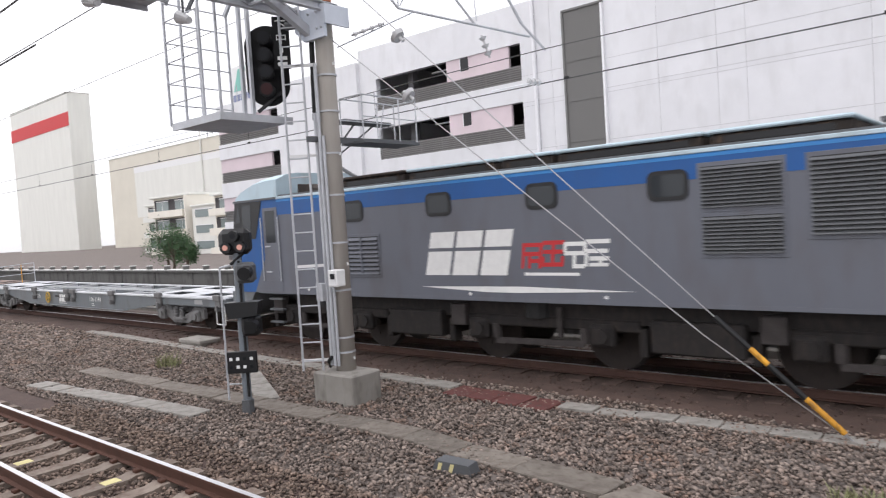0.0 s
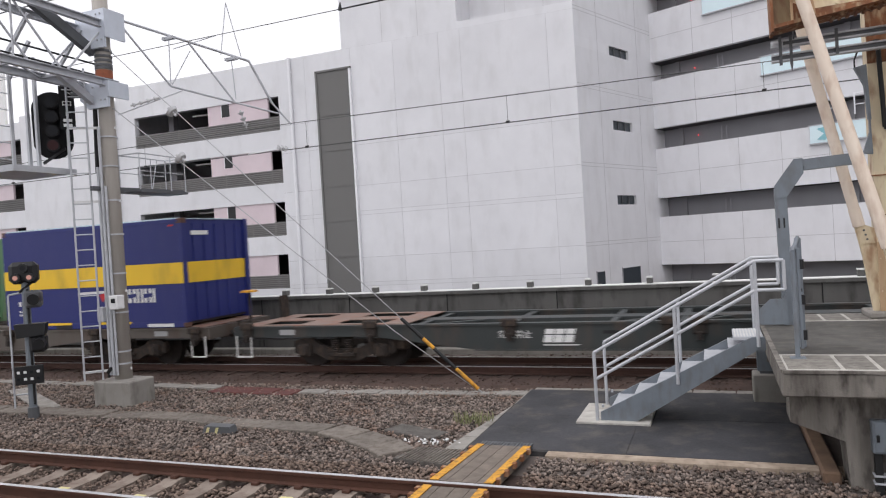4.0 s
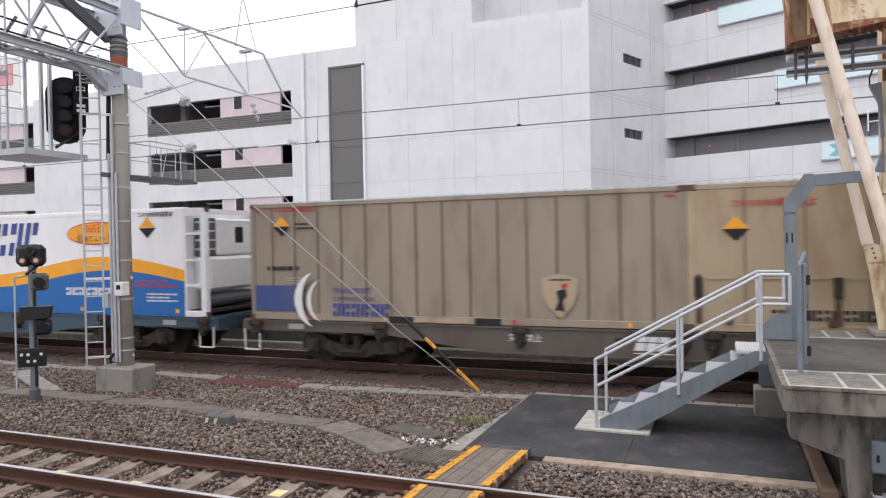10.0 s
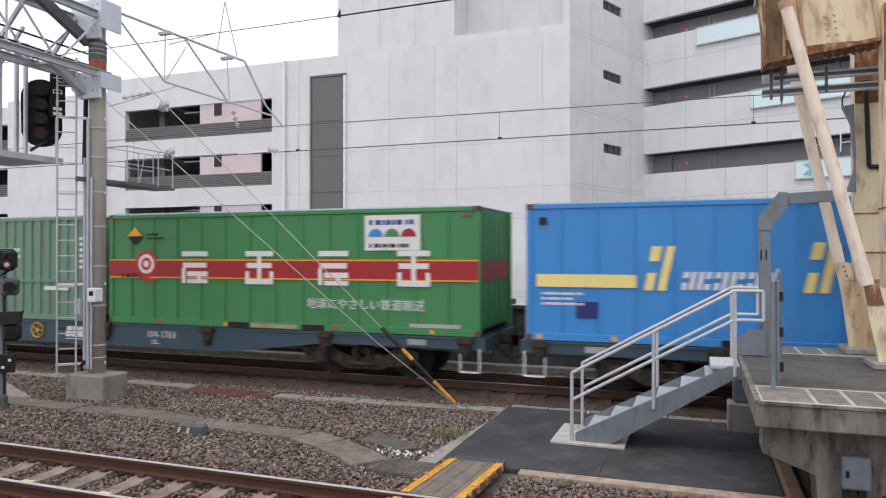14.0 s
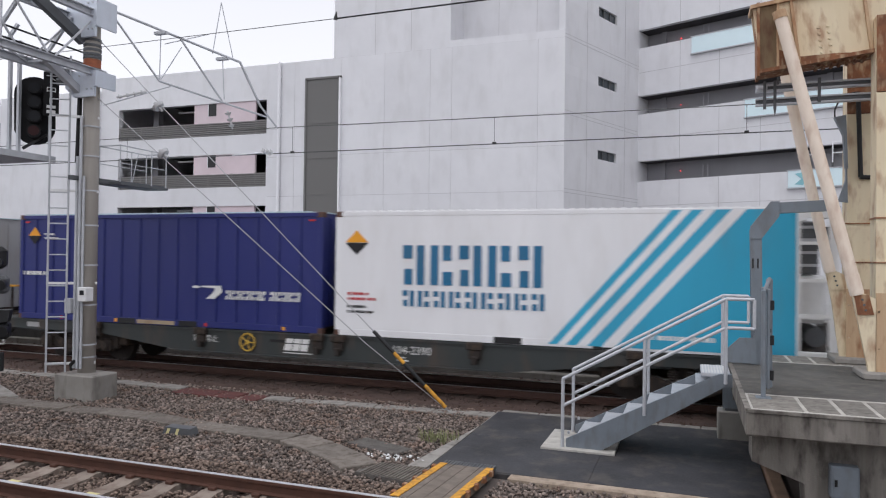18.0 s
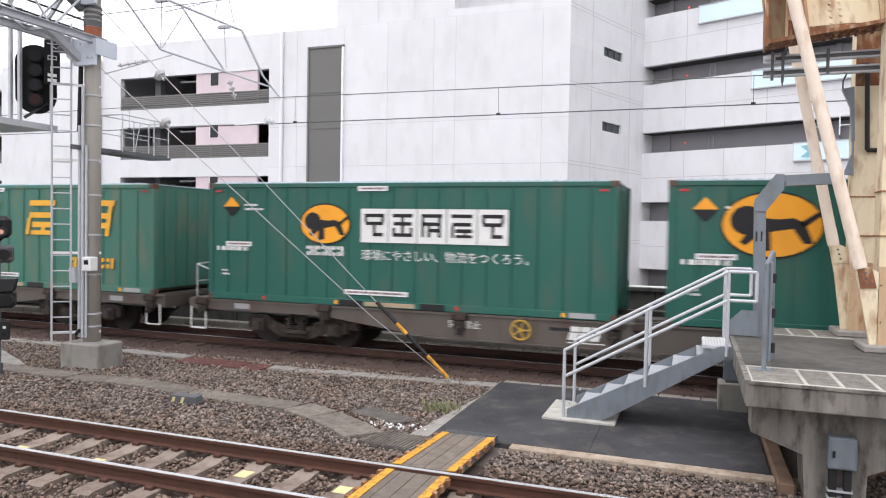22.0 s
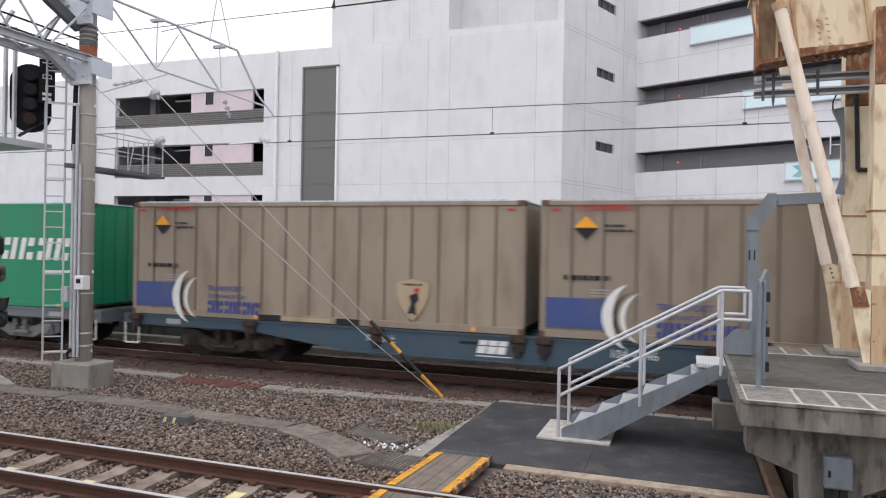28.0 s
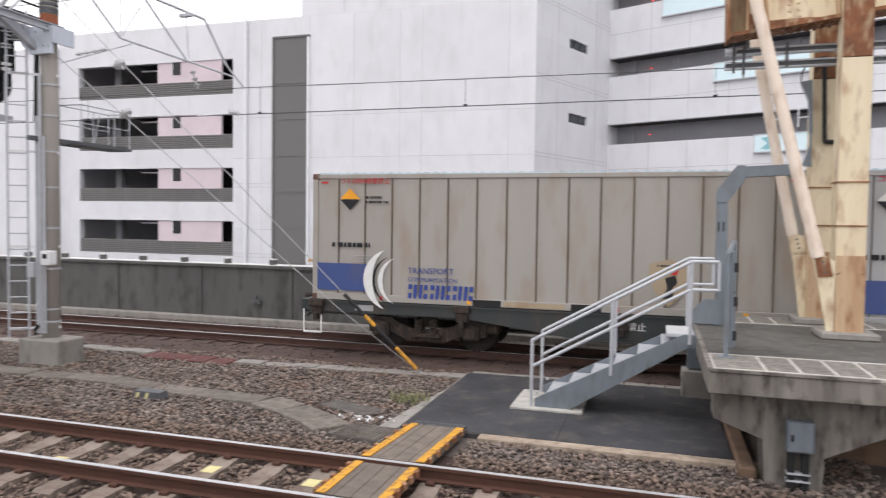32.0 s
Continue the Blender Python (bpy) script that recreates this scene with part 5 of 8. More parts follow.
# ---- canopy columns ----
def column(x, y, label):
    c = thing("canopy_column", label, "column", group="canopy columns", at=pose(x, y, ZP))
    part("plinth", B(-.36, .36, -.34, .34, 0, .1, bevel=.02), M_CONC, c, "pale concrete plinth")
    for k in (-.17, .17):
        part("flange", B(k - .012, k + .012, -.16, .16, .1, 4.9), M_CREAM, c, "cream painted flange")
    part("web", B(-.16, .16, -.012, .012, .1, 4.9), M_CREAM, c)
    part("cover_plate", B(-.185, .185, -.185, -.16, .1, 3.85, bevel=.004), M_CREAM, c, "cream cover plate with rust runs")
    part("cover_plate", B(-.185, .185, -.187, -.16, 3.86, 4.9, bevel=.004), M_RUSTY, c, "rust-eaten upper plate")
    part("base_plate", B(-.187, .187, -.2, -.187, .1, 1.15), M_CREAMRUST, c, "rust-stained lower plate")
    for z in (2.15, 1.55):
        part("band", B(-.195, .195, -.2, .17, z, z + .02), M_RUSTY, c)
    for z in (.4, .9, 1.4, 1.9, 2.4, 2.9, 3.4):
        for k in (-.15, .15):
            part("rivet", rod(bmesh.new(), (k, -.2, z), (k, -.185, z), .014, 6), M_CREAM, c)
    return c


column(2.54, 10.95, "cream riveted steel canopy column streaked with rust")
column(2.47, 12.45, "cream riveted steel canopy column streaked with rust")
br = thing("canopy_brace", "cream diagonal steel tube braces with rusty feet", "brace")
for top, foot, r_, cx, rusty in (((1.17, 10.78, 6.12), (2.14, 10.78, 2.22), .083, 2.36, True), ((1.4, 12.32, 5.75), (2.07, 12.32, 2.5), .08, 2.3, False)):
    a, b = Vector(top), Vector(foot)
    d = (b - a).normalized()
    part("brace_tube", rod(bmesh.new(), a, b, r_, 32), M_BRACE, br)
    part("brace_sleeve", rod(bmesh.new(), b - d * .28, b - d * .02, r_ + .005, 32), M_BRACE, br, "pale sleeve on the brace end")
    part("brace_cap", rod(bmesh.new(), a - d * .06, a + d * .05, r_ + .01, 16), M_CREAMRUST, br, "rust-stained brace head")
    g = part("foot_gusset", prism(bmesh.new(), [(b.x - .07, b.z + .02), (b.x + .08, b.z + .02), (cx, b.z - .05), (cx, 1.2), (b.x + .13, 1.2), (b.x + .02, b.z - .45)], b.y - .03, b.y + .03), M_CREAM, br, "tapered rust-stained foot gusset")
    sh = part("shoe_plate", prism(bmesh.new(), [(b.x - .05, b.z + .02), (b.x + .13, b.z + .0), (b.x + .19, b.z - .26), (b.x + .0, b.z - .27)], b.y - .055, b.y - .031), M_RUSTY if rusty else M_CREAM, br, "rusty bolted shoe plate" if rusty else "cream bolted shoe plate")
    for dx, dz in ((.05, -.06), (.07, -.13), (.09, -.2)):
        part("bolt", rod(bmesh.new(), (b.x + dx, b.y - .072, b.z + dz), (b.x + dx, b.y - .055, b.z + dz), .016, 6), M_STEEL_DARK, sh)
# the girder climbs gently away from its end
can = thing("canopy_girder", "cream and rust box girder carrying the platform canopy", "girder", at=pose(.95, 11.12, 5.36, 0, -7.2, 0))
part("girder_web", B(0, 10, -.16, -.136, .05, .95), M_CREAM, can, "cream girder web")
part("girder_web", B(0, 10, .136, .16, .05, .95), M_CREAM, can)
part("girder_flange", B(-.03, 10, -.22, .22, 0, .05), M_RUSTY, can, "rusty lower flange")
part("girder_flange", B(-.03, 10, -.22, .22, .95, 1.0), M_CREAMRUST, can)
part("end_plate", prism(bmesh.new(), [(-.06, -.03), (-.02, -.03), (.1, 1.02), (.06, 1.02)], -.2, .2), M_RUSTY, can, "rusty brown end plate")
part("end_post", prism(bmesh.new(), [(-.02, .02), (.2, .02), (.32, 1.0), (.1, 1.0)], -.178, -.161), M_OLIVE, can, "dull olive-brown end post")
part("end_angle", prism(bmesh.new(), [(.2, .02), (.235, .02), (.355, 1.0), (.32, 1.0)], -.2, -.161), M_CREAMRUST, can)
part("end_corner", prism(bmesh.new(), [(.236, .051), (1.2, .051), (1.0, .09), (.5, .14), (.26, .3)], -.175, -.162), M_RUSTY, can, "rust-eaten corner")
for x in (.5, 1.4, 3.2, 5.0):
    part("stiffener", B(x - .02, x + .02, -.2, -.16, .05, .95), M_CREAMRUST, can)
for x in (.8, .92):
    for z in (.14, .23, .32, .41, .5):
        part("rivet", rod(bmesh.new(), (x, -.18, z), (x, -.15, z), .022, 8), M_CREAM, can)
bm = bmesh.new()
for i in range(7):
    rod(bm, (.75 + i * .1, -.1, -.01), (.75 + i * .1, .2, -.01), .024, 8)
part("corrugated_edge", bm, M_RUSTY, can, "corrugated rusty edge")
ch = thing("cable_rack", "grey steel cable rack channels under the girder", "cable rack", at=pose(.92, 11.5, 5.0))
for z0, z1 in ((.21, .235), (.29, .315), (.0, .025), (.085, .11)):
    part("channel_lip", B(0, 6, -.05, .05, z0, z1), M_STEEL, ch)
for z0, z1 in ((.235, .29), (.025, .085)):
    part("channel_web", B(.0, 6, -.02, .02, z0, z1), M_STEEL_DARK, ch)
for x in (.12, .26, .85, 1.6):
    part("hanger", B(x - .02, x + .02, -.075, -.05, -.06 if x < .3 else 0, .36), M_STEEL_DARK, ch)
part("hanger_tip", rod(bmesh.new(), (.26, -.06, -.06), (.26, -.06, -.16), .02, 8, .004), M_STEEL_DARK, ch)
part("hanger_rod", rod(bmesh.new(), (.3, -.06, .3), (.3, -.06, .44), .014, 6), M_STEEL_DARK, ch)
part("clip", B(.0, .16, -.065, .05, .225, .3, bevel=.02), M_STEEL, ch)
cd = thing("conduit_pipe", "black conduit pipe bent along the column", "conduit")
for a, b in (((2.17, 12.2, 5.22), (2.42, 12.2, 5.26)), ((2.42, 12.2, 5.28), (2.46, 12.2, 3.97)), ((2.45, 12.2, 3.97), (2.75, 12.2, 3.95))):
    part("pipe", rod(bmesh.new(), a, b, .034, 10), M_RUBBER, cd)
drop = [Vector((2.2, 12.18, 5.2)), Vector((2.14, 12.18, 5.12)), Vector((2.1, 12.18, 5.02)), Vector((2.1, 12.18, 4.9))]
for a, b in zip(drop, drop[1:]):
    part("loose_cable", rod(bmesh.new(), a, b, .012, 6), M_RUBBER, cd)
sp = thing("loudspeaker", "grey tapered loudspeaker on the column", "loudspeaker")
part("horn", prism(bmesh.new(), [(2.09, 4.9), (2.25, 4.93), (2.28, 4.1), (2.24, 4.1), (2.21, 4.62)], 12.14, 12.24), M_GREYPAINT, sp)
part("bracket", prism(bmesh.new(), [(2.25, 4.1), (2.27, 4.1), (2.28, 3.58), (2.15, 3.6), (2.25, 3.92)], 12.15, 12.23), M_GREYPAINT, sp)

# ---- the train: paints ----
def paint(name, rgb, dirt_amount=0.4, rough=0.5, dirt=(104, 92, 80), amount=0.45, vary=0.04):
    return material(name, lin(*rgb), rough, dark=tuple(c * .8 for c in lin(*rgb)[:3]) + (1.0,), scale=.9, amount=amount, grain=40, bump=.05, streak=True, dirt=lin(*dirt), dirt_amount=dirt_amount, vary=vary)


P_TEAL = paint("teal_green_paint", (22, 90, 78), .25)
P_TEAL_OLD = paint("faded_teal_paint", (58, 114, 98), .3, dirt=(140, 110, 84))
P_GREEN = paint("leaf_green_paint", (62, 112, 66), .3)
P_GREEN_OLD = paint("faded_leaf_green_paint", (108, 146, 108), .7, dirt=(140, 84, 62))
P_GREEN_BRIGHT = paint("bright_green_paint", (62, 134, 80), .2)
P_ZGREEN = paint("emerald_green_paint", (10, 130, 94), .15)
P_SILVER = paint("dull_silver_paint", (168, 168, 169), .4, dirt=(150, 143, 134), amount=.5)
P_BEIGE = paint("dust_beige_paint", (146, 133, 117), .7, dirt=(118, 102, 88), amount=.7, vary=.12)
P_DUSTGREY = paint("pale_dust_grey_paint", (162, 157, 150), .6, dirt=(146, 128, 110), amount=.6)
P_TAN = paint("dusty_cream_paint", (170, 152, 126), .7, dirt=(140, 114, 88))
P_NAVY = paint("deep_blue_paint", (28, 38, 108), .2, dirt=(60, 60, 110))
P_SKY = paint("sky_blue_paint", (56, 136, 206), .2, dirt=(70, 110, 150))
P_WHITE = paint("white_reefer_paint", (232, 232, 234), .2, dirt=(190, 186, 180))
P_BLUE = paint("clear_blue_paint", (14, 100, 172), .15, dirt=(40, 90, 150))
P_CYAN = paint("cyan_paint", (48, 166, 202), .15)
P_INKTEAL = paint("deep_teal_ink", (26, 104, 144), .15)
P_GREYGREEN = paint("grey_green_paint", (108, 142, 122), .7, dirt=(120, 100, 84))
P_YELLOW = paint("yellow_stripe_paint", (232, 190, 40), .35, dirt=(120, 100, 50))
P_ORANGE = paint("orange_yellow_paint", (240, 164, 28), .2, dirt=(170, 110, 40))
P_RED = paint("red_stripe_paint", (162, 34, 42), .3, dirt=(110, 40, 36))
P_PALEYEL = paint("pale_yellow_paint", (240, 222, 140), .2)
P_LOCOBLUE = paint("locomotive_blue_paint", (20, 84, 150), .25, dirt=(50, 72, 110))
P_LOCOGREY = paint("locomotive_grey_paint", (98, 101, 110), .35, dirt=(84, 78, 76))
P_LOCOLIGHT = paint("pale_blue_grey_paint", (184, 204, 214), .3)
P_WG_GREY = paint("wagon_grey_paint", (112, 118, 122), .4, .32, dirt=(84, 76, 70))
# pale colour holds the overhead sky's glare on the first wagon's top faces
P_WG_PALE = paint("sky_bright_deck_paint", (196, 198, 202), .4, dirt=(120, 114, 108))
P_WG_BROWN = paint("dust_covered_wagon_paint", (90, 83, 77), .8, dirt=(78, 60, 50))
P_WG_DARK = paint("dark_slate_green_paint", (52, 57, 57), .6, dirt=(84, 70, 60))
P_WG_BLUE = paint("dark_slate_blue_paint", (58, 80, 95), .4, dirt=(78, 72, 66))
P_WG_RUST = paint("rust_brown_wagon_paint", (84, 68, 58), .9, dirt=(120, 74, 52))
M_GEAR = material("grimy_running_gear", lin(54, 47, 43), 0.85, 0.1, dark=lin(32, 28, 26), scale=5, amount=.9, grain=50, bump=.2, dirt=lin(110, 88, 70), dirt_amount=.5)
M_GEAR_GREY = material("dusty_grey_running_gear", lin(126, 126, 126), 0.8, 0.1, dark=lin(82, 80, 78), scale=5, amount=.8, grain=50, bump=.2)
M_LOCOGEAR = material("oily_black_running_gear", lin(36, 32, 31), 0.8, 0.1, dark=lin(22, 20, 20), scale=5, amount=.9, grain=50, bump=.2, dirt=lin(64, 54, 48), dirt_amount=.5)
M_LOCOGEAR_PALE = material("dusty_dark_running_gear", lin(66, 61, 60), 0.8, 0.1, dark=lin(40, 36, 35), scale=5, amount=.9, grain=50, bump=.2)
M_WHEEL = material("dark_wheel_steel", lin(54, 47, 44), 0.7, 0.3, dark=lin(34, 30, 28), scale=6, amount=.8)
M_PRINT_W = material("white_lettering", lin(226, 226, 224), 0.6, scale=7, amount=.5)
M_PRINT_K = material("dark_lettering", lin(32, 31, 34), 0.8)
M_PRINT_R = material("red_lettering", lin(190, 44, 48), 0.6, scale=7, amount=.4)
M_PRINT_B = material("blue_lettering", lin(44, 66, 140), 0.6, scale=7, amount=.4)
M_BANDBLUE = paint("blue_band_paint", (58, 76, 130), .45, dirt=(96, 92, 96))
M_GOLD = paint("orange_lettering", (236, 176, 44), .3, dirt=(160, 120, 60), vary=.02)
M_CASTING = material("worn_corner_casting", lin(108, 78, 66), 0.8, 0.2, dark=lin(70, 58, 54), scale=9, amount=.8)
M_RIB = material("dirt_lined_rib", lin(122, 110, 98), 0.8, dark=lin(86, 74, 64), scale=3, amount=.8, streak=True)
M_RIBGREY = material("grey_lined_rib", lin(134, 132, 130), 0.7, dark=lin(104, 100, 96), scale=3, amount=.8, streak=True)
M_GLASSLOCO = glass("cab_glass", (0.03, 0.035, 0.04, 1), .06)

HW, CL, CH_ = 1.245, 9.41, 2.6
FRONT = -HW


def plate_(parent, name, x0, x1, z0, z1, mat, label="", d=.004, y=FRONT):
    return part(name, B(x0, x1, y - d - .002, y - d, z0, z1), mat, parent, label)


def shape_(parent, name, pts, mat, label="", d=.004, y=FRONT):
    return part(name, prism(bmesh.new(), pts, y - d - .002, y - d), mat, parent, label)


def oval(cx, cz, rx, rz, n=28):
    return [(cx + rx * math.cos(2 * math.pi * i / n), cz + rz * math.sin(2 * math.pi * i / n)) for i in range(n)]


def wordmark(parent, x, z, w, h, n, mat, slant=.2, label="", gap=.2, d=.006, y=FRONT, slit=False):
    """A brand name as a row of plain slanted blocks."""
    step = w / n
    for i in range(n):
        bm = bmesh.new()
        a, b = x + i * step, x + (i + 1 - gap) * step
        s = h * slant
        if slit:
            prism(bm, [(a, z), (b, z), (b + s * .55, z + h * .55), (a + s * .55, z + h * .55)], y - d - .002, y - d)
            prism(bm, [(a + s * .63, z + h * .63), (b + s * .63, z + h * .63), (b + s, z + h), (a + s, z + h)], y - d - .002, y - d)
        else:
            # three plain pieces: a tall bar, a shorter one and a block over it
            def piece(u0, u1, v0, v1):
                p0, p1 = a + (b - a) * u0, a + (b - a) * u1
                prism(bm, [(p0 + s * v0, z + h * v0), (p1 + s * v0, z + h * v0), (p1 + s * v1, z + h * v1), (p0 + s * v1, z + h * v1)], y - d - .002, y - d)
            if i % 2:
                piece(0, .36, 0, 1)
                piece(.55, 1, 0, .34)
                piece(.55, .95, .62, 1)
            else:
                piece(.64, 1, 0, 1)
                piece(0, .45, .66, 1)
                piece(.06, .45, 0, .4)
        part("name_block", bm, mat, parent, label)


def glyph(parent, cx, z, s, mat, kind=0, slant=0.0, d=.006, y=FRONT):
    """A square sign of a brand as plain strokes: no written character."""
    def st(x0, x1, z0, z1):
        k = slant * s
        part("sign_stroke", prism(bmesh.new(), [(cx + x0 * s + k * z0, z + z0 * s), (cx + x1 * s + k * z0, z + z0 * s), (cx + x1 * s + k * z1, z + z1 * s), (cx + x0 * s + k * z1, z + z1 * s)], y - d - .002, y - d), mat, parent)
    t = .16
    st(-.5, .5, .86, .86 + t)
    st(-.45, .45, .5, .5 + t)
    if kind == 0:
        st(-.07, .07, 0, .5)
        st(-.5, -.36, .63, .86)
        st(.36, .5, .63, .86)
        st(.07, .45, 0, t)
    elif kind == 1:
        st(-.5, -.37, 0, .5)
        st(-.3, .5, .22, .22 + t)
        st(.1, .24, 0, .22)
        st(-.3, .5, 0, t * .8)
    elif kind == 2:
        st(-.5, -.37, 0, .86)
        st(-.2, -.06, .0, .5)
        st(.3, .45, .0, .86)
        st(-.2, .45, .22, .22 + t)
    else:
        st(-.07, .07, 0, .86)
        st(-.5, -.37, 0, .4)
        st(.37, .5, 0, .4)
        st(-.5, .5, 0, t)


def bars(parent, x, z, w, h, n, mat, d=.005, y=FRONT):
    """Small print that cannot be read, as broken bars."""
    bm = bmesh.new()
    k = h / (n * 2 - 1)
    for i in range(n):
        end, u, j = x + w * (1 - .25 * (i % 2)), x, 0
        while u < end:
            step = k * (.75, 1.3, .6, 1.0)[(j + i) % 4]
            box(bm, u, min(u + step, end), y - d - .002, y - d, z + i * 2 * k, z + (i * 2 + 1) * k)
            u += step + k * (.28 if j % 5 else .7)
            j += 1
    tagged(part("small_print", bm, mat, parent), kind="stuff")


def crescent(parent, name, cx, cz, r, thick, mat, label="", a0=105, a1=255, d=.008, y=FRONT):
    """A crescent that opens forwards, its ends drawn to points."""
    n = 14
    ang = [radians(a0 + (a1 - a0) * i / n) for i in range(n + 1)]
    outer = [(cx + r * math.cos(a), cz + r * math.sin(a)) for a in ang]
    inner = [(cx + (r - thick * math.sin(math.pi * i / n)) * math.cos(a), cz + (r - thick * math.sin(math.pi * i / n)) * math.sin(a)) for i, a in enumerate(ang)]
    return shape_(parent, name, outer + inner[-2:0:-1], mat, label, d, y)


def diamond(parent, cx, cz, r, half=False):
    shape_(parent, "mark_top", [(cx - r, cz), (cx + r, cz), (cx, cz + r)], P_ORANGE if not half else M_PRINT_W, "yellow half of a warning diamond")
    shape_(parent, "mark_bottom", [(cx - r, cz - .01), (cx, cz - r), (cx + r, cz - .01)], M_PRINT_K, "black half of a warning diamond")


_shared = {}


def shared(key, make):
    if key not in _shared:
        _shared[key] = make()
    return _shared[key]


def roofmesh(L, H):
    """A roof sheet pressed into shallow cross ridges."""
    bm = bmesh.new()
    pts = [(.02, H - .02)]
    n = int((L - .3) / .19)
    for i in range(n):
        x = .15 + i * .19
        pts += [(x, H), (x + .03, H + .022), (x + .1, H + .022), (x + .13, H)]
    pts += [(L - .02, H), (L - .02, H - .02)]
    prism(bm, pts, -HW + .012, HW - .012)
    return mesh_of(bm, "roof")


def farframe(L, H):
    """The end posts of the far side with the rail that joins them, one welded frame."""
    bm = bmesh.new()
    prism(bm, [(0, 0), (L, 0), (L, H), (0, H), (0, H - .1), (L - .12, H - .1), (L - .12, .12), (.12, .12), (.12, H - .11), (0, H - .11)], HW - .15, HW)
    return mesh_of(bm, "far_frame")


def machine_bay(c, S, L, H):
    """The open end of a reefer: a white frame with rungs round a cooling machine."""
    f = part("end_frame", B(S - .06, S + .02, -HW - .004, -HW + .06, .02, H - .02), M_WHITE, c, "white ladder-like end frame")
    part("frame_post", B(L - .15, L - .01, -HW - .006, -HW + .1, .02, H - .02, bevel=.008), M_WHITE, f)
    part("frame_post", B(L - .15, L - .01, HW - .1, HW, .02, H - .02, bevel=.008), M_WHITE, f)
    for y0, y1 in ((-HW, -HW + .08), (HW - .08, HW)):
        part("frame_top", B(S, L - .15, y0, y1, H - .2, H - .02), M_WHITE, f)
    part("frame_top", B(L - .13, L - .03, -HW + .1, HW - .1, H - .16, H - .04), M_WHITE, f)
    for z in (.03, .72, 1.32, 1.95):
        part("frame_rung", B(S + .02, L - .14, -HW - .005, -HW + .04, z, z + (.1 if z < .1 else .055)), M_WHITE, f)
        part("end_rung", B(L - .1, L - .06, .72, HW - .1, z + .25, z + .29), M_STEEL, f)
    u = part("cooling_unit", B(S, L - .12, -.98, .98, .6, 1.42, bevel=.07), M_WHITE, c, "white cooling unit over a fuel tank")
    part("upper_case", B(S, L - .2, -.55, .9, 1.44, 2.36, bevel=.05), M_WHITE, u, "white upper casing")
    part("grille", B(S, L - .26, -.95, -.55, 1.44, 2.36, bevel=.02), M_STEEL_DARK, u, "dark condenser grille")
    for z in (1.6, 1.82, 2.04, 2.26):
        part("grille_bar", B(S + .02, L - .25, -.97, -.56, z - .025, z + .025), M_STEEL, u)
    part("end_window", B(L - .2, L - .19, .1, .4, 1.75, 2.15), M_LENS, u, "dark gauge window")
    part("fuel_tank", rod(bmesh.new(), (L - .3, -.9, .36), (L - .3, .9, .36), .17, 14), M_STEEL_DARK, u, "grey fuel tank")
    part("bay_floor", B(S, L - .02, -HW + .1, HW - .1, .1, .16), M_GEAR, u)


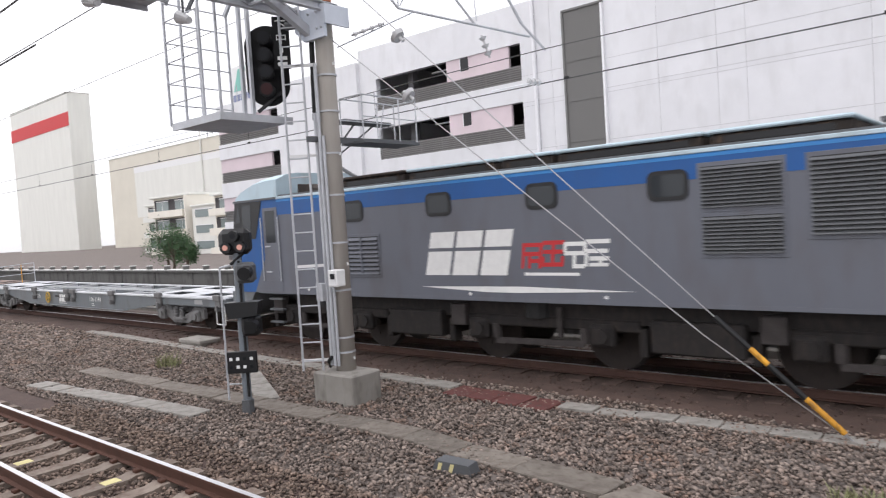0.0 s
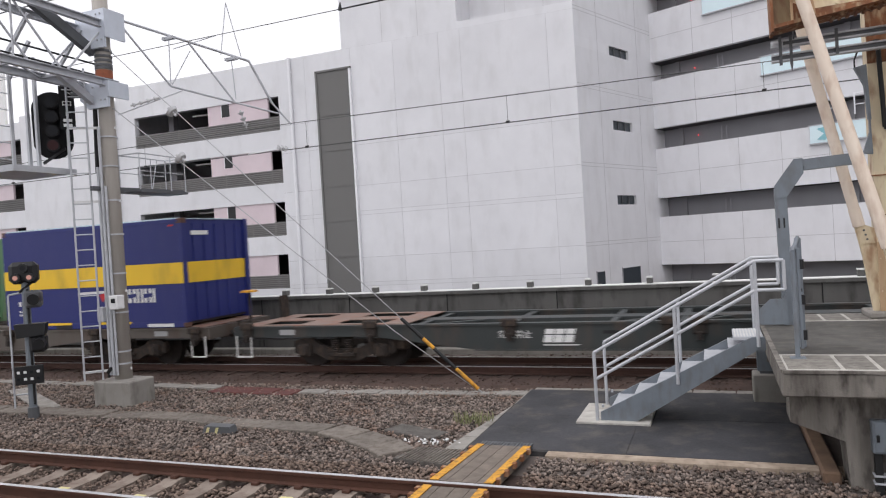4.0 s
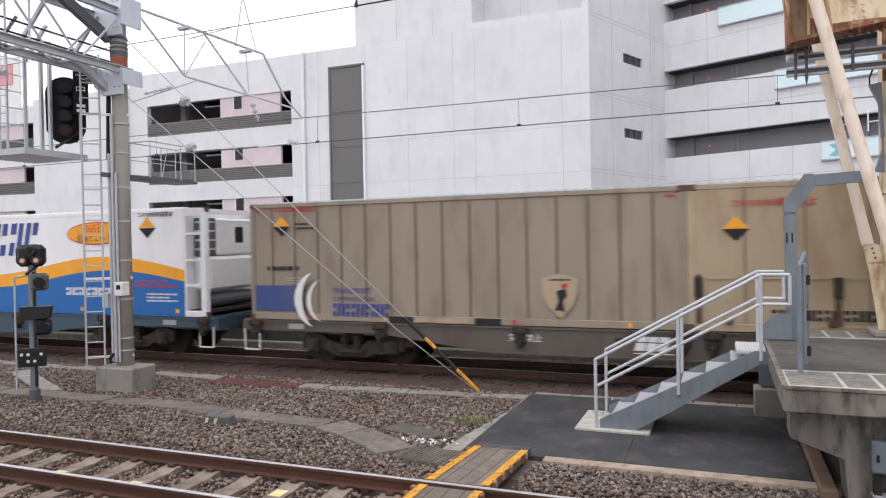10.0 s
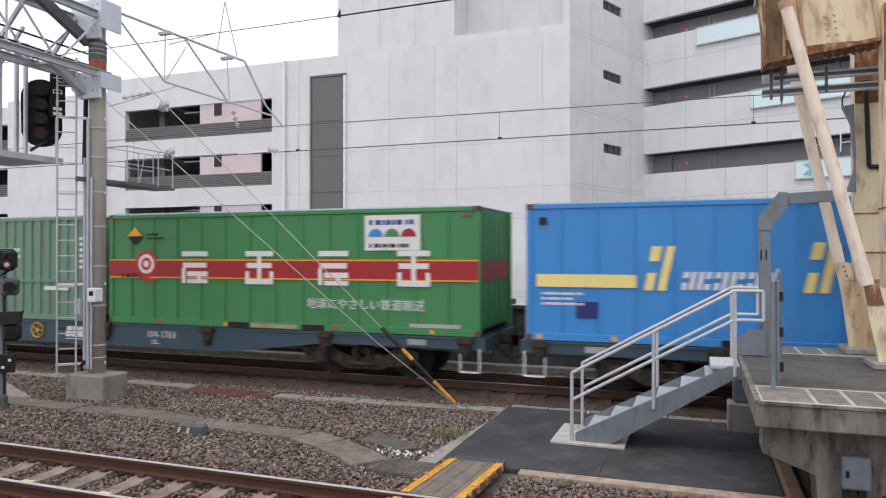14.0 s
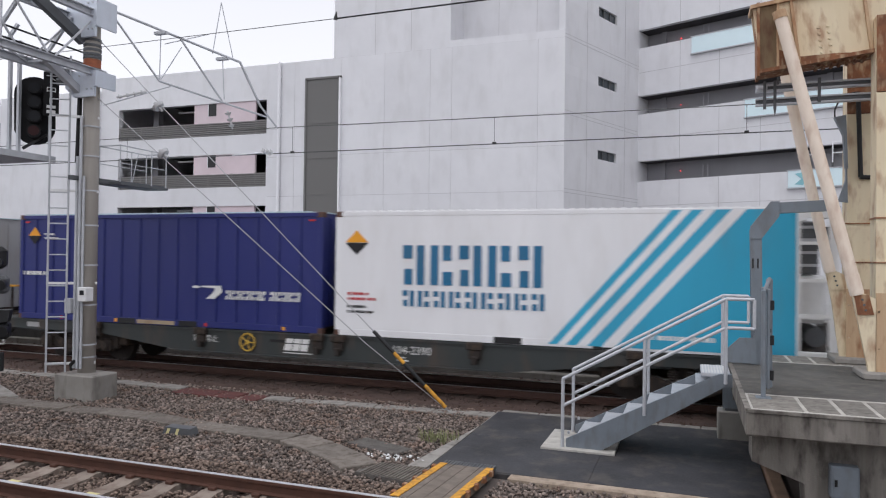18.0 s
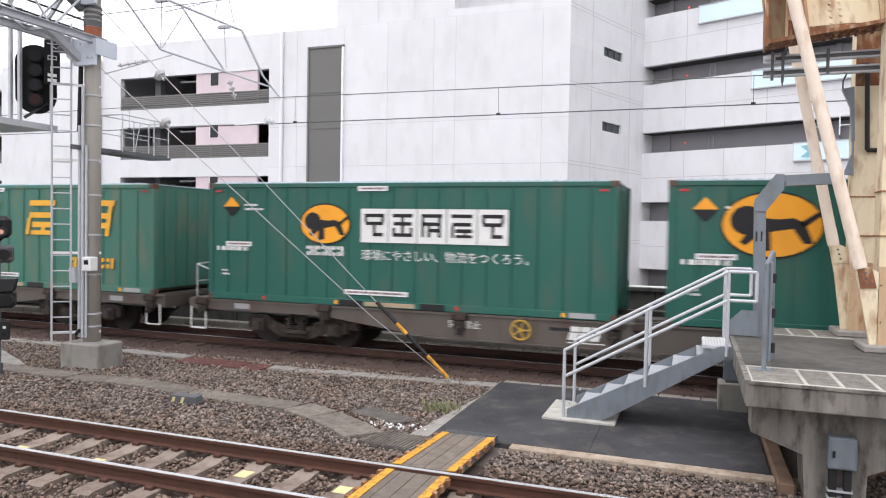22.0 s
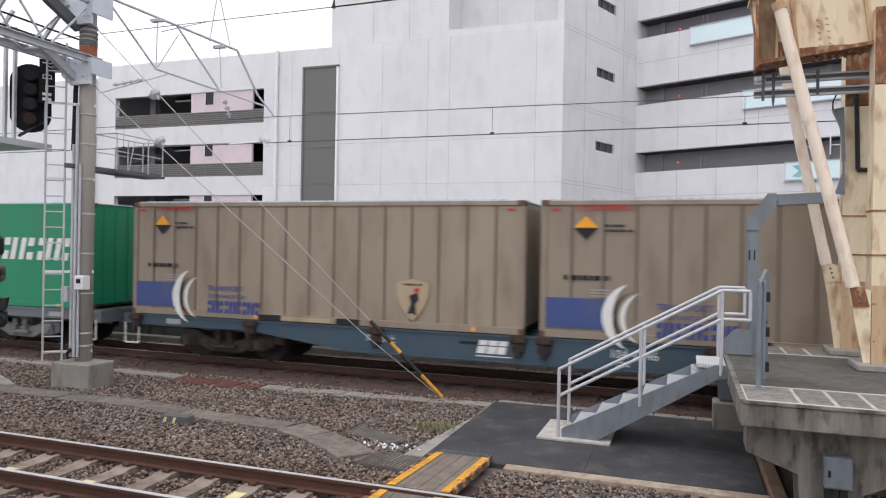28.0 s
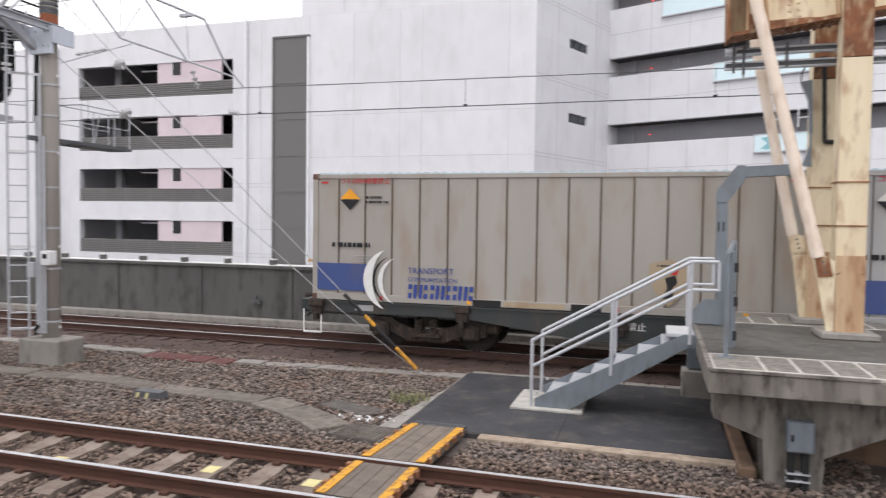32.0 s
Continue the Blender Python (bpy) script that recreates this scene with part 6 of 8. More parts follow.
def container(label, mat, ribs=0, rib_mat=None, rib_w=.05, rib_d=.022, length=CL, reefer=False, rail_mat=None, category="container"):
    """A rail container: shell, posts, castings, rails, ribs, fork pockets, doors with rods."""
    c = thing("container", label, category, "containers on the train")
    L, H = length, CH_
    yp = -HW + (rib_d if ribs else .006)
    S = L - .6 if reefer else L - .06
    bm = B(.06, S, yp, -yp, .12, H - .02)
    part("shell", bm, mat, c)
    part("roof", shared(("roof", S), lambda: roofmesh(S + .06, H)), P_LOCOLIGHT if not reefer else mat, c, "pale container roof")
    rm = rail_mat or mat
    part("bottom_rail", shared(("brail", L), lambda: mesh_of(B(.1, L - .1, -HW, -HW + .08, .0, .14, bevel=.008), "bottom_rail")), rm, c)
    part("bottom_rail", shared(("brail2", L), lambda: mesh_of(B(.1, L - .1, HW - .08, HW, .0, .14, bevel=.008), "bottom_rail")), rm, c)
    part("top_rail", shared(("trail", L), lambda: mesh_of(B(.1, L - .1, -HW + .001, -HW + .06, H - .1, H - .012, bevel=.006), "top_rail")), mat, c)
    post = shared("post", lambda: mesh_of(B(-.06, .06, -.07, .07, .11, H - .11, bevel=.008), "corner_post"))
    cast = shared("cast", lambda: mesh_of(B(-.085, .085, -.085, .085, 0, .12, bevel=.008), "corner_casting"))
    for x in (.062, L - .062):
        p = part("corner_post", post, mat, c)
        p.location = (x, -HW + .072, 0)
        for z in (0, H - .12):
            k = part("corner_casting", cast, M_CASTING, c)
            k.location = (x + (.022 if x < 1 else -.022), -HW + .086, z)
    part("far_frame", shared(("far", L), lambda: farframe(L, H)), mat, c)
    if ribs:
        rib = shared(("rib", rib_w, rib_d), lambda: mesh_of(B(-rib_w / 2, rib_w / 2, -HW + .001, -HW + rib_d + .01, .14, H - .1, bevel=min(.012, rib_d * .4)), "rib"))
        for i in range(ribs):
            r = part("rib", rib, rib_mat or mat, c)
            r.location = ((i + 1) * L / (ribs + 1), 0, 0)
        bm = bmesh.new()
        for i in range(ribs):
            box(bm, (i + 1) * L / (ribs + 1) - rib_w / 2, (i + 1) * L / (ribs + 1) + rib_w / 2, HW - rib_d, HW - .001, .14, H - .1)
        part("far_ribs", bm, mat, c)
    pocket = shared("pocket", lambda: mesh_of(B(-.28, .28, -HW - .003, -HW + .02, .005, .13), "fork_pocket"))
    for x in (L / 2 - .95, L / 2 + .95):
        p = part("fork_pocket", pocket, M_BLACK, c, "dark fork pocket")
        p.location = (x, 0, 0)
    part("floor", shared(("floor", L), lambda: mesh_of(B(.1, L - .1, -HW + .08, HW - .08, .06, .12), "floor")), M_GEAR, c)
    # rear doors with locking rods
    for k in (-1, 1):
        d = part("door", shared(("door", k), lambda: mesh_of(B(.03, .06, min(k * .02, k * (HW - .15)), max(k * .02, k * (HW - .15)), .14, H - .12, bevel=.006), "door")), mat, c)
        for y in (.3, .8):
            part("lock_rod", shared(("rod", k, y), lambda: mesh_of(rod(bmesh.new(), (.02, k * y, .14), (.02, k * y, H - .14), .018, 6), "lock_rod")), M_STEEL, d)
    # front end
    if reefer:
        machine_bay(c, S, L, H)
    else:
        er = shared(("er", L), lambda: mesh_of(B(L - .065, L - .04, -.03, .03, .14, H - .12), "end_rib"))
        for y in (-.8, -.4, 0, .4, .8):
            r = part("end_rib", er, mat, c)
            r.location = (0, y, 0)
    return c


def common_marks(c, x=.55, dark=M_PRINT_K, half=False, plates=True):
    diamond(c, x + .35, 2.08, .22, half)
    bars(c, x + .7, 2.0, .5, .14, 2, dark)
    bars(c, x - .05, 1.1, .85, .09, 1, dark)
    for i, xx in enumerate((1.55, 3.4, 6.2, 8.4)):
        plate_(c, "tag", xx - .04, xx + .04, .03, .11, P_ORANGE if i % 2 else M_PRINT_R)
    if plates:
        plate_(c, "caution_plate", CL / 2 - .62, CL / 2 + .55, .02, .11, P_TAN, "pale caution plate with small print")
    plate_(c, "corner_tag", .2, .36, 2.4, 2.44, M_PRINT_R)
    plate_(c, "corner_tag", CL - .36, CL - .2, 2.4, 2.44, M_PRINT_R)


def sagawa(mat, label):
    pale = mat is P_SILVER
    c = container(label, mat, 15, M_RIBGREY if pale else M_RIB, .026 if pale else .034, .03)
    common_marks(c, .5, half=(mat is P_SILVER))
    plate_(c, "blue_band", .12, 1.3, .2, .76, M_BANDBLUE, "wide blue band")
    crescent(c, "white_curve", 1.78, .45, .62, .2, M_PRINT_W, "white crescent stripe")
    crescent(c, "white_curve", 1.96, .43, .48, .1, M_PRINT_W, "thin white crescent stripe")
    crescent(c, "brown_curve", 1.86, .44, .5, .05, M_PRINT_K, "thin dark crescent stripe", d=.01)
    text("lettering", "TRANSPORT", .17, M_PRINT_B, c, pose(2.12, FRONT - .006, .6, 90, 0, 0))
    text("lettering", "COMMUNICATION", .12, M_PRINT_B, c, pose(2.12, FRONT - .006, .44, 90, 0, 0))
    wordmark(c, 2.12, .1, 1.4, .28, 6, M_PRINT_B, .08)
    text("lettering", "コキ50000積載禁止", .13, M_PRINT_R, c, pose(.62, FRONT - .006, 2.4, 90, 0, 0))
    bars(c, .95, .8, .5, .14, 3, P_SILVER)
    shape_(c, "shield", [(6.76, .93), (7.1, 1.02), (7.46, .93), (7.45, .66), (7.36, .42), (7.12, .16), (6.88, .4), (6.77, .66)], M_PRINT_W if pale else P_TAN, "pale shield emblem", d=.008)
    shape_(c, "shield_blot", [(7.04, .68), (7.22, .74), (7.25, .6), (7.17, .5), (7.2, .28), (7.1, .32), (7.0, .3), (7.08, .5)], M_PRINT_K, "dark blot on the shield", d=.011)
    shape_(c, "shield_blot", [(7.15, .82), (7.27, .84), (7.24, .74), (7.14, .74)], M_PRINT_R, "red blot on the shield", d=.011)
    bars(c, 6.9, .88, .42, .04, 1, M_PRINT_K, d=.011)
    return c


def yamato(mat, label, variant=0):
    c = container(label, mat, 17, None, .045, .028)
    common_marks(c, .3, M_PRINT_W)
    for x, z, w in ((3.9, 2.42, .7), (3.6, .25, 1.5), (.5, 1.2, .7)):
        plate_(c, "notice", x, x + w, z, z + .1, P_WHITE, "small pale notice strip with print")
        bars(c, x + .05, z + .03, w - .1, .04, 1, M_CASTING, d=.008)
    cx, cz = (1.75, 1.82) if variant == 0 else (3.1, 1.72)
    rx, rz = (.81, .55) if variant == 0 else (.6, .41)
    shape_(c, "emblem_edge", oval(cx, cz, rx + .03, rz + .03), M_PRINT_K, "", d=.004)
    shape_(c, "emblem", oval(cx, cz, rx, rz), P_ORANGE, "orange oval emblem", d=.008)
    for pts in ([(-.3, .22), (.1, .16), (.42, .2), (.62, .05), (.78, -.5), (.6, -.52), (.4, -.1), (-.02, -.2), (.0, -.72), (-.26, -.76), (-.24, -.3), (-.5, -.6), (-.6, -.5), (-.44, -.16)],
                [(.5, .05), (.9, .42), (.94, .3), (.62, -.06)]):
        shape_(c, "emblem_blot", [(cx + u * rx * 1.06, cz + v * rz * 1.1) for u, v in pts], M_PRINT_K, "dark blot on the emblem", d=.012)
    shape_(c, "emblem_blot", oval(cx - rx * .5, cz + rz * .14, rx * .34, rz * .46, 14), M_PRINT_K, "", d=.015)
    if variant == 0:
        for i, x in enumerate((3.95, 5.86, 7.76)):
            glyph(c, x - .1, 1.34, .85, M_GOLD, i, .18)
        wordmark(c, 6.8, .56, 1.45, .25, 5, M_GOLD, .1)
    else:
        for i in range(5):
            x = 4.3 + i * .66
            plate_(c, "name_back", x - .32, x + .32, 1.35, 2.05, M_PRINT_W, "", d=.004)
            glyph(c, x, 1.48, .46, M_PRINT_K, (i * 3) % 4, 0, d=.008)
        text("lettering", "環境にやさしい、物流をつくろう。", .24, M_PRINT_W, c, pose(4.0, FRONT - .006, 1.0, 90, 0, 0))
        wordmark(c, 2.65, 1.05, .95, .2, 5, M_PRINT_W, 0)
    plate_(c, "end_tag", CL - .9, CL - .4, .02, .12, P_SILVER)
    bars(c, .4, .55, .2, .12, 2, M_PRINT_W)
    return c


def fukuyama(mat, label, big=False):
    c = container(label, mat, 13, None, .05, .032)
    common_marks(c, .45)
    z0, z1 = (1.12, 1.5) if big else (1.18, 1.4)
    plate_(c, "red_stripe", .03, CL - .03, z0, z1, P_RED, "broad red stripe")
    for z in (z0 - .03, z1):
        plate_(c, "yellow_line", .03, CL - .03, z, z + .03, P_ORANGE, "thin orange edge line")
    part("end_stripe", B(CL - .039, CL - .036, -HW + .14, HW - .14, z0, z1), P_RED, c)
    if big:
        shape_(c, "emblem", oval(1.15, 1.42, .32, .32), M_PRINT_R, "red ring emblem", d=.008)
        shape_(c, "emblem", oval(1.15, 1.42, .23, .23), M_PRINT_W, "", d=.011)
        shape_(c, "emblem", oval(1.15, 1.42, .15, .15), M_PRINT_R, "", d=.014)
        shape_(c, "emblem", oval(1.15, 1.42, .08, .08), M_PRINT_W, "", d=.017)
        shape_(c, "emblem", [(.85, 1.12), (1.5, 1.08), (1.3, .98)], M_PRINT_R, "", d=.008)
        for i, x in enumerate((2.55, 4.3, 6.15, 8.0)):
            glyph(c, x, .98, .72, M_PRINT_W, (i * 2 + 1) % 4, 0)
        text("lettering", "地球にやさしい鉄道輸送", .25, M_PRINT_W, c, pose(5.5, FRONT - .006, .5, 90, 0, 0))
        plate_(c, "poster", 6.9, 8.15, 1.72, 2.45, M_PRINT_W, "white poster with three coloured arcs")
        for i, m in enumerate((P_SKY, P_GREEN_BRIGHT, P_RED)):
            cx = 7.15 + i * .37
            shape_(c, "poster_arc", [(cx + .17 * math.cos(a), 2.0 + .17 * math.sin(a)) for a in [math.pi * k / 10 for k in range(11)]], m, "", d=.008)
        bars(c, 7.0, 2.25, 1.0, .1, 1, M_PRINT_B, d=.008)
        bars(c, 7.0, 1.78, .9, .08, 1, M_PRINT_K, d=.008)
    else:
        shape_(c, "emblem", oval(2.55, 2.12, .15, .15), M_PRINT_W, "white ring emblem")
        shape_(c, "emblem", oval(2.55, 2.12, .11, .11), M_PRINT_R, "", d=.008)
        shape_(c, "emblem", oval(2.55, 2.12, .05, .05), M_PRINT_W, "", d=.011)
        for i in range(9):
            glyph(c, 3.2 + i * .43, 1.92, .33, M_PRINT_R, (i * 7 + 2) % 4)
        for i, x in enumerate((2.05, 3.75, 5.55, 7.3)):
            glyph(c, x, 1.1, .38, M_PRINT_W, (i * 2 + 1) % 4)
        text("lettering", "地球にやさしい鉄道輸送", .22, M_PRINT_W, c, pose(5.4, FRONT - .006, .58, 90, 0, 0))
    plate_(c, "end_tag", CL - 1.5, CL - .4, .15, .23, P_SILVER)
    return c


def runtec(label):
    c = container(label, P_WHITE, reefer=True)
    n = 48
    xs = [.03 + (CL - .66) * i / n for i in range(n + 1)]
    def wave(x):
        u = (x - .03) / (CL - .66)
        return 1.05 + .25 * math.sin(2 * math.pi * (u - .48)) + .1 * (.5 - u)
    shape_(c, "yellow_wave", [(x, wave(x) - .18) for x in xs] + [(x, wave(x) + .13 + .06 * math.sin(math.pi * x / CL)) for x in reversed(xs)], P_ORANGE, "curving yellow band", d=.004)
    shape_(c, "blue_field", [(xs[0], .14), (xs[-1], .14)] + [(x, wave(x) - .12 - .05 * math.sin(math.pi * x / CL)) for x in reversed(xs)], P_BLUE, "blue lower field under the wave", d=.008)
    plate_(c, "blue_rail", .1, CL - .64, .005, .14, P_BLUE)
    wordmark(c, .45, 1.52, 3.45, .86, 6, M_PRINT_B, .22)
    wordmark(c, .6, 1.24, 1.6, .18, 8, P_ZGREEN, 0, d=.012)
    shape_(c, "slogan_rim", oval(6.0, 2.05, 1.03, .29), M_PRINT_R, "", d=.012)
    shape_(c, "slogan_oval", oval(6.0, 2.05, 1.0, .26), P_ORANGE, "orange slogan oval with a red rim", d=.016)
    text("lettering", "365日", .27, M_PRINT_R, c, pose(5.6, FRONT - .019, 2.08, 90, 0, 0))
    text("lettering", "全国どこへでも", .2, M_PRINT_K, c, pose(5.32, FRONT - .019, 1.86, 90, 0, 0))
    diamond(c, 7.65, 2.15, .26)
    wordmark(c, 4.9, .48, 2.0, .2, 9, M_PRINT_W, .08, d=.014)
    bars(c, 7.25, .7, 1.3, .16, 2, M_PRINT_R, d=.014)
    bars(c, 7.6, .35, .95, .2, 3, M_PRINT_W, d=.014)
    text("lettering", "コキ100系積載限定", .13, M_PRINT_K, c, pose(7.35, FRONT - .006, 2.42, 90, 0, 0))
    bars(c, .8, .32, 1.2, .25, 2, M_PRINT_W, d=.014)
    for i, xx in enumerate((.1, 4.0, 5.4, 8.5)):
        plate_(c, "tag", xx, xx + .1, .08, .18, P_ORANGE, d=.012)
    return c


def kitao(label):
    c = container(label, P_WHITE, reefer=True)
    e = CL - .64
    shape_(c, "cyan_field", [(4.55, .05), (e, .05), (e, CH_ - .04), (6.75, CH_ - .04)], P_CYAN, "cyan slanted field")
    for k, wd in ((.16, .16), (.52, .2), (.98, .24)):
        shape_(c, "white_stripe", [(4.55 + k, .04), (4.55 + k + wd, .04), (6.77 + k + wd, CH_ - .035), (6.77 + k, CH_ - .035)], P_WHITE, "white slanted stripe", d=.008)
    wordmark(c, 1.55, 1.1, 3.0, .8, 5, P_INKTEAL, 0, gap=.22)
    wordmark(c, 1.55, .66, 3.0, .32, 9, P_INKTEAL, 0, gap=.25)
    diamond(c, .5, 1.95, .26)
    bars(c, .3, .75, .65, .16, 2, M_PRINT_R)
    bars(c, .3, .48, .6, .16, 2, M_PRINT_K)
    bars(c, 6.4, .22, 1.1, .08, 1, M_PRINT_W, d=.008)
    return c


def zentsu(label):
    c = container(label, P_ZGREEN, 5, None, .03, .008)
    common_marks(c, .3, M_PRINT_W)
    plate_(c, "notice", .3, 1.25, 2.3, 2.38, M_PRINT_W)
    plate_(c, "notice", .35, 1.15, .78, .9, M_PRINT_W)
    shape_(c, "emblem", oval(4.7, 1.45, .36, .4), M_PRINT_R, "red round emblem", d=.005)
    shape_(c, "emblem", [(4.45, 1.75), (4.9, 1.75), (4.8, 1.5), (4.98, 1.18), (4.5, 1.15), (4.6, 1.42)], M_PRINT_W, "", d=.009)
    wordmark(c, 5.3, 1.18, 3.5, .55, 6, M_PRINT_W, .22, gap=.22)
    return c


def dainichi(label):
    c = container(label, P_NAVY, 15, None, .045, .028)
    common_marks(c, .2, M_PRINT_W)
    wordmark(c, 6.75, .66, 1.15, .2, 8, M_PRINT_W, .2)
    wordmark(c, 8.0, .66, .85, .2, 5, M_PRINT_W, .2)
    shape_(c, "emblem", [(6.2, .66), (6.45, .66), (6.67, .82), (6.63, .96), (6.05, .95), (6.08, .92), (6.46, .9), (6.43, .82), (6.3, .72)], M_PRINT_W, "white curved emblem")
    shape_(c, "emblem", oval(5.9, .92, .12, .03, 14), M_PRINT_W)
    return c


def freight_blue(label):
    c = container(label, P_SKY, 13, None, .05, .03)
    for i, xx in enumerate((.2, 1.6, 5.5, 7.7)):
        plate_(c, "tag", xx, xx + .1, .03, .12, P_ORANGE)
    plate_(c, "cream_stripe", .2, 2.05, 1.02, 1.26, P_PALEYEL, "pale yellow stripe")
    plate_(c, "cream_stripe", 6.6, 9.25, 1.02, 1.28, P_PALEYEL, "pale yellow stripe")
    wordmark(c, 2.15, .98, .5, .8, 1, P_PALEYEL, .22)
    wordmark(c, 2.8, 1.0, 1.6, .32, 6, M_PRINT_W, .22)
    wordmark(c, 4.75, .98, .5, .85, 1, P_PALEYEL, .22)
    wordmark(c, 5.4, 1.0, 1.05, .32, 5, M_PRINT_W, .22)
    bars(c, .3, .68, .8, .24, 3, M_PRINT_W)
    plate_(c, "label_box", .95, 1.35, .45, .75, P_NAVY)
    plate_(c, "label_box", .25, .4, 2.2, 2.34, M_PRINT_K)
    plate_(c, "caution_plate", 4.0, 5.0, .01, .11, P_SKY)
    return c


def konpo(label):
    c = container(label, P_TAN, 9, M_RIB, .03, .012)
    plate_(c, "side_sill", .3, CL - .35, .92, 1.0, P_TAN, "ledge across the side", d=.02)
    for x in (.18, 2.35, 4.6, 6.85, CL - .18):
        part("drop_door_post", B(x - .05, x + .05, -HW - .02, -HW, .14, 1.0), M_CASTING, c)
        part("latch", B(x - .07, x + .07, -HW - .05, -HW - .02, .6, .95), M_GEAR, c)
    for i in range(11):
        part("door_hinge", B(.6 + i * .8, .74 + i * .8, -HW - .025, -HW, .12, .22), M_CASTING, c)
    wordmark(c, 5.3, 1.92, 1.45, .38, 6, M_PRINT_R, .25)
    wordmark(c, 7.0, 1.92, 1.3, .38, 5, M_PRINT_R, .25)
    shape_(c, "emblem", [(4.55, 2.1), (4.95, 2.35), (4.82, 2.1), (4.95, 1.88)], M_PRINT_W, "white arrow emblem")
    shape_(c, "emblem", [(4.86, 2.1), (5.18, 2.35), (5.18, 1.88)], M_PRINT_R, "red arrow emblem")
    diamond(c, .8, 1.8, .22)
    text("lettering", "コキ50000積載禁止", .16, M_PRINT_R, c, pose(.7, FRONT - .006, 2.18, 90, 0, 0))
    plate_(c, "notice", 3.1, 4.5, 1.08, 1.2, M_PRINT_W)
    bars(c, 3.15, 1.11, 1.3, .06, 1, M_PRINT_R, d=.008)
    wordmark(c, 1.35, .22, 2.2, .18, 11, M_PRINT_K, 0, gap=.15)
    plate_(c, "notice", 7.9, 8.8, .18, .28, M_PRINT_W)
    return c


def seino(label):
    L = 6.06
    c = container(label, P_NAVY, 0, None, length=L)
    plate_(c, "yellow_band", .02, L - .02, 1.05, 1.55, P_YELLOW, "broad yellow band")
    part("end_band", B(L - .039, L - .036, -HW + .14, HW - .14, 1.05, 1.55), P_YELLOW, c)
    wordmark(c, 3.95, .62, 1.25, .34, 5, M_PRINT_W, 0, gap=.22)
    shape_(c, "emblem", [(3.35, .85), (3.7, .92), (3.62, .82), (3.45, .66)], M_PRINT_R, "red swift-like emblem")
    bars(c, .5, .62, .65, .12, 1, M_PRINT_W)
    bars(c, .5, .36, .35, .14, 2, M_PRINT_W)
    for x in (1.9, 3.9):
        plate_(c, "pocket_frame", x - .55, x + .45, .1, .16, P_YELLOW)
    part("end_label", B(L - .037, L - .034, -.9, -.3, 2.2, 2.3), M_PRINT_W, c)
    plate_(c, "end_tag", L - 1.2, L - .4, .02, .1, M_PRINT_W)
    plate_(c, "corner_tag", L - .4, L - .25, 2.42, 2.46, M_PRINT_R)
    return c


def corrugated(label, mat, faded=True):
    c = container(label, mat, 30, None, .13, .04)
    if faded:
        shape_(c, "emblem", oval(1.25, 1.35, .3, .38), M_PINK, "faded pink round emblem", d=.004)
        wordmark(c, 2.0, 1.0, 1.5, .75, 5, P_WHITE, 0, gap=.5)
        wordmark(c, 3.8, 1.0, 2.9, .75, 7, M_FADE, 0, gap=.45)
        for i in range(4):
            glyph(c, 7.0 + i * .35, .35, .22, M_PRINT_K, i % 4)
        for x0 in (2.1, 3.32):
            part("repair_sheet", B(x0, x0 + 1.2, -HW - .03, -HW + .02, 1.95, CH_ + .03, bevel=.008), mat, c, "flat repair sheet at the top")
        for i in range(8):
            plate_(c, "print_bar", CL - .55, CL - .42, 1.2 + i * .15, 1.29 + i * .15, M_PRINT_K)
        plate_(c, "label_box", 1.2, 1.45, .25, .4, M_PRINT_K)
    else:
        part("side_ledge", B(.12, CL - .12, -HW - .02, -HW, .95, 1.02), mat, c, "ledge across the side")
        shape_(c, "emblem", oval(1.6, 1.75, .28, .28), M_PRINT_W, "white round emblem", d=.005)
        wordmark(c, 2.3, 1.5, 1.0, .5, 2, M_PRINT_W, .3)
        wordmark(c, 3.6, 1.55, 3.4, .26, 14, M_PRINT_W, 0)
        plate_(c, "notice", 7.8, 8.6, .75, .85, M_PRINT_W)
        for i in range(6):
            plate_(c, "print_bar", CL - .45, CL - .34, 1.3 + i * .14, 1.38 + i * .14, M_PRINT_W)
    return c


M_FADE = paint("faded_blue_lettering", (60, 100, 134), .5, dirt=(160, 160, 160))


def reefer_plain(label):
    c = container(label, P_WHITE, 3, None, .03, .01, reefer=True)
    diamond(c, .6, 2.0, .24)
    bars(c, .4, .8, .7, .16, 2, M_PRINT_K)
    return c


# ---- wagons ----
WHEELS = []


def wheelset(r, mat=M_WHEEL):
    bm = rod(bmesh.new(), (0, -.8, 0), (0, .8, 0), .08, 10)
    for s in (-1, 1):
        y = s * .56
        rod(bm, (0, y - .065, 0), (0, y + .065, 0), r, 28)
        rod(bm, (0, y - s * .085, 0), (0, y - s * .06, 0), r + .028, 28)
        for k in range(6):
            a = k * math.pi / 3
            box(bm, math.cos(a) * r * .55 - .03, math.cos(a) * r * .55 + .03, y + s * .064 if s > 0 else y - .078, y + .078 if s > 0 else y - .064, math.sin(a) * r * .55 - .03, math.sin(a) * r * .55 + .03)
    return mesh_of(bm, "wheelset")


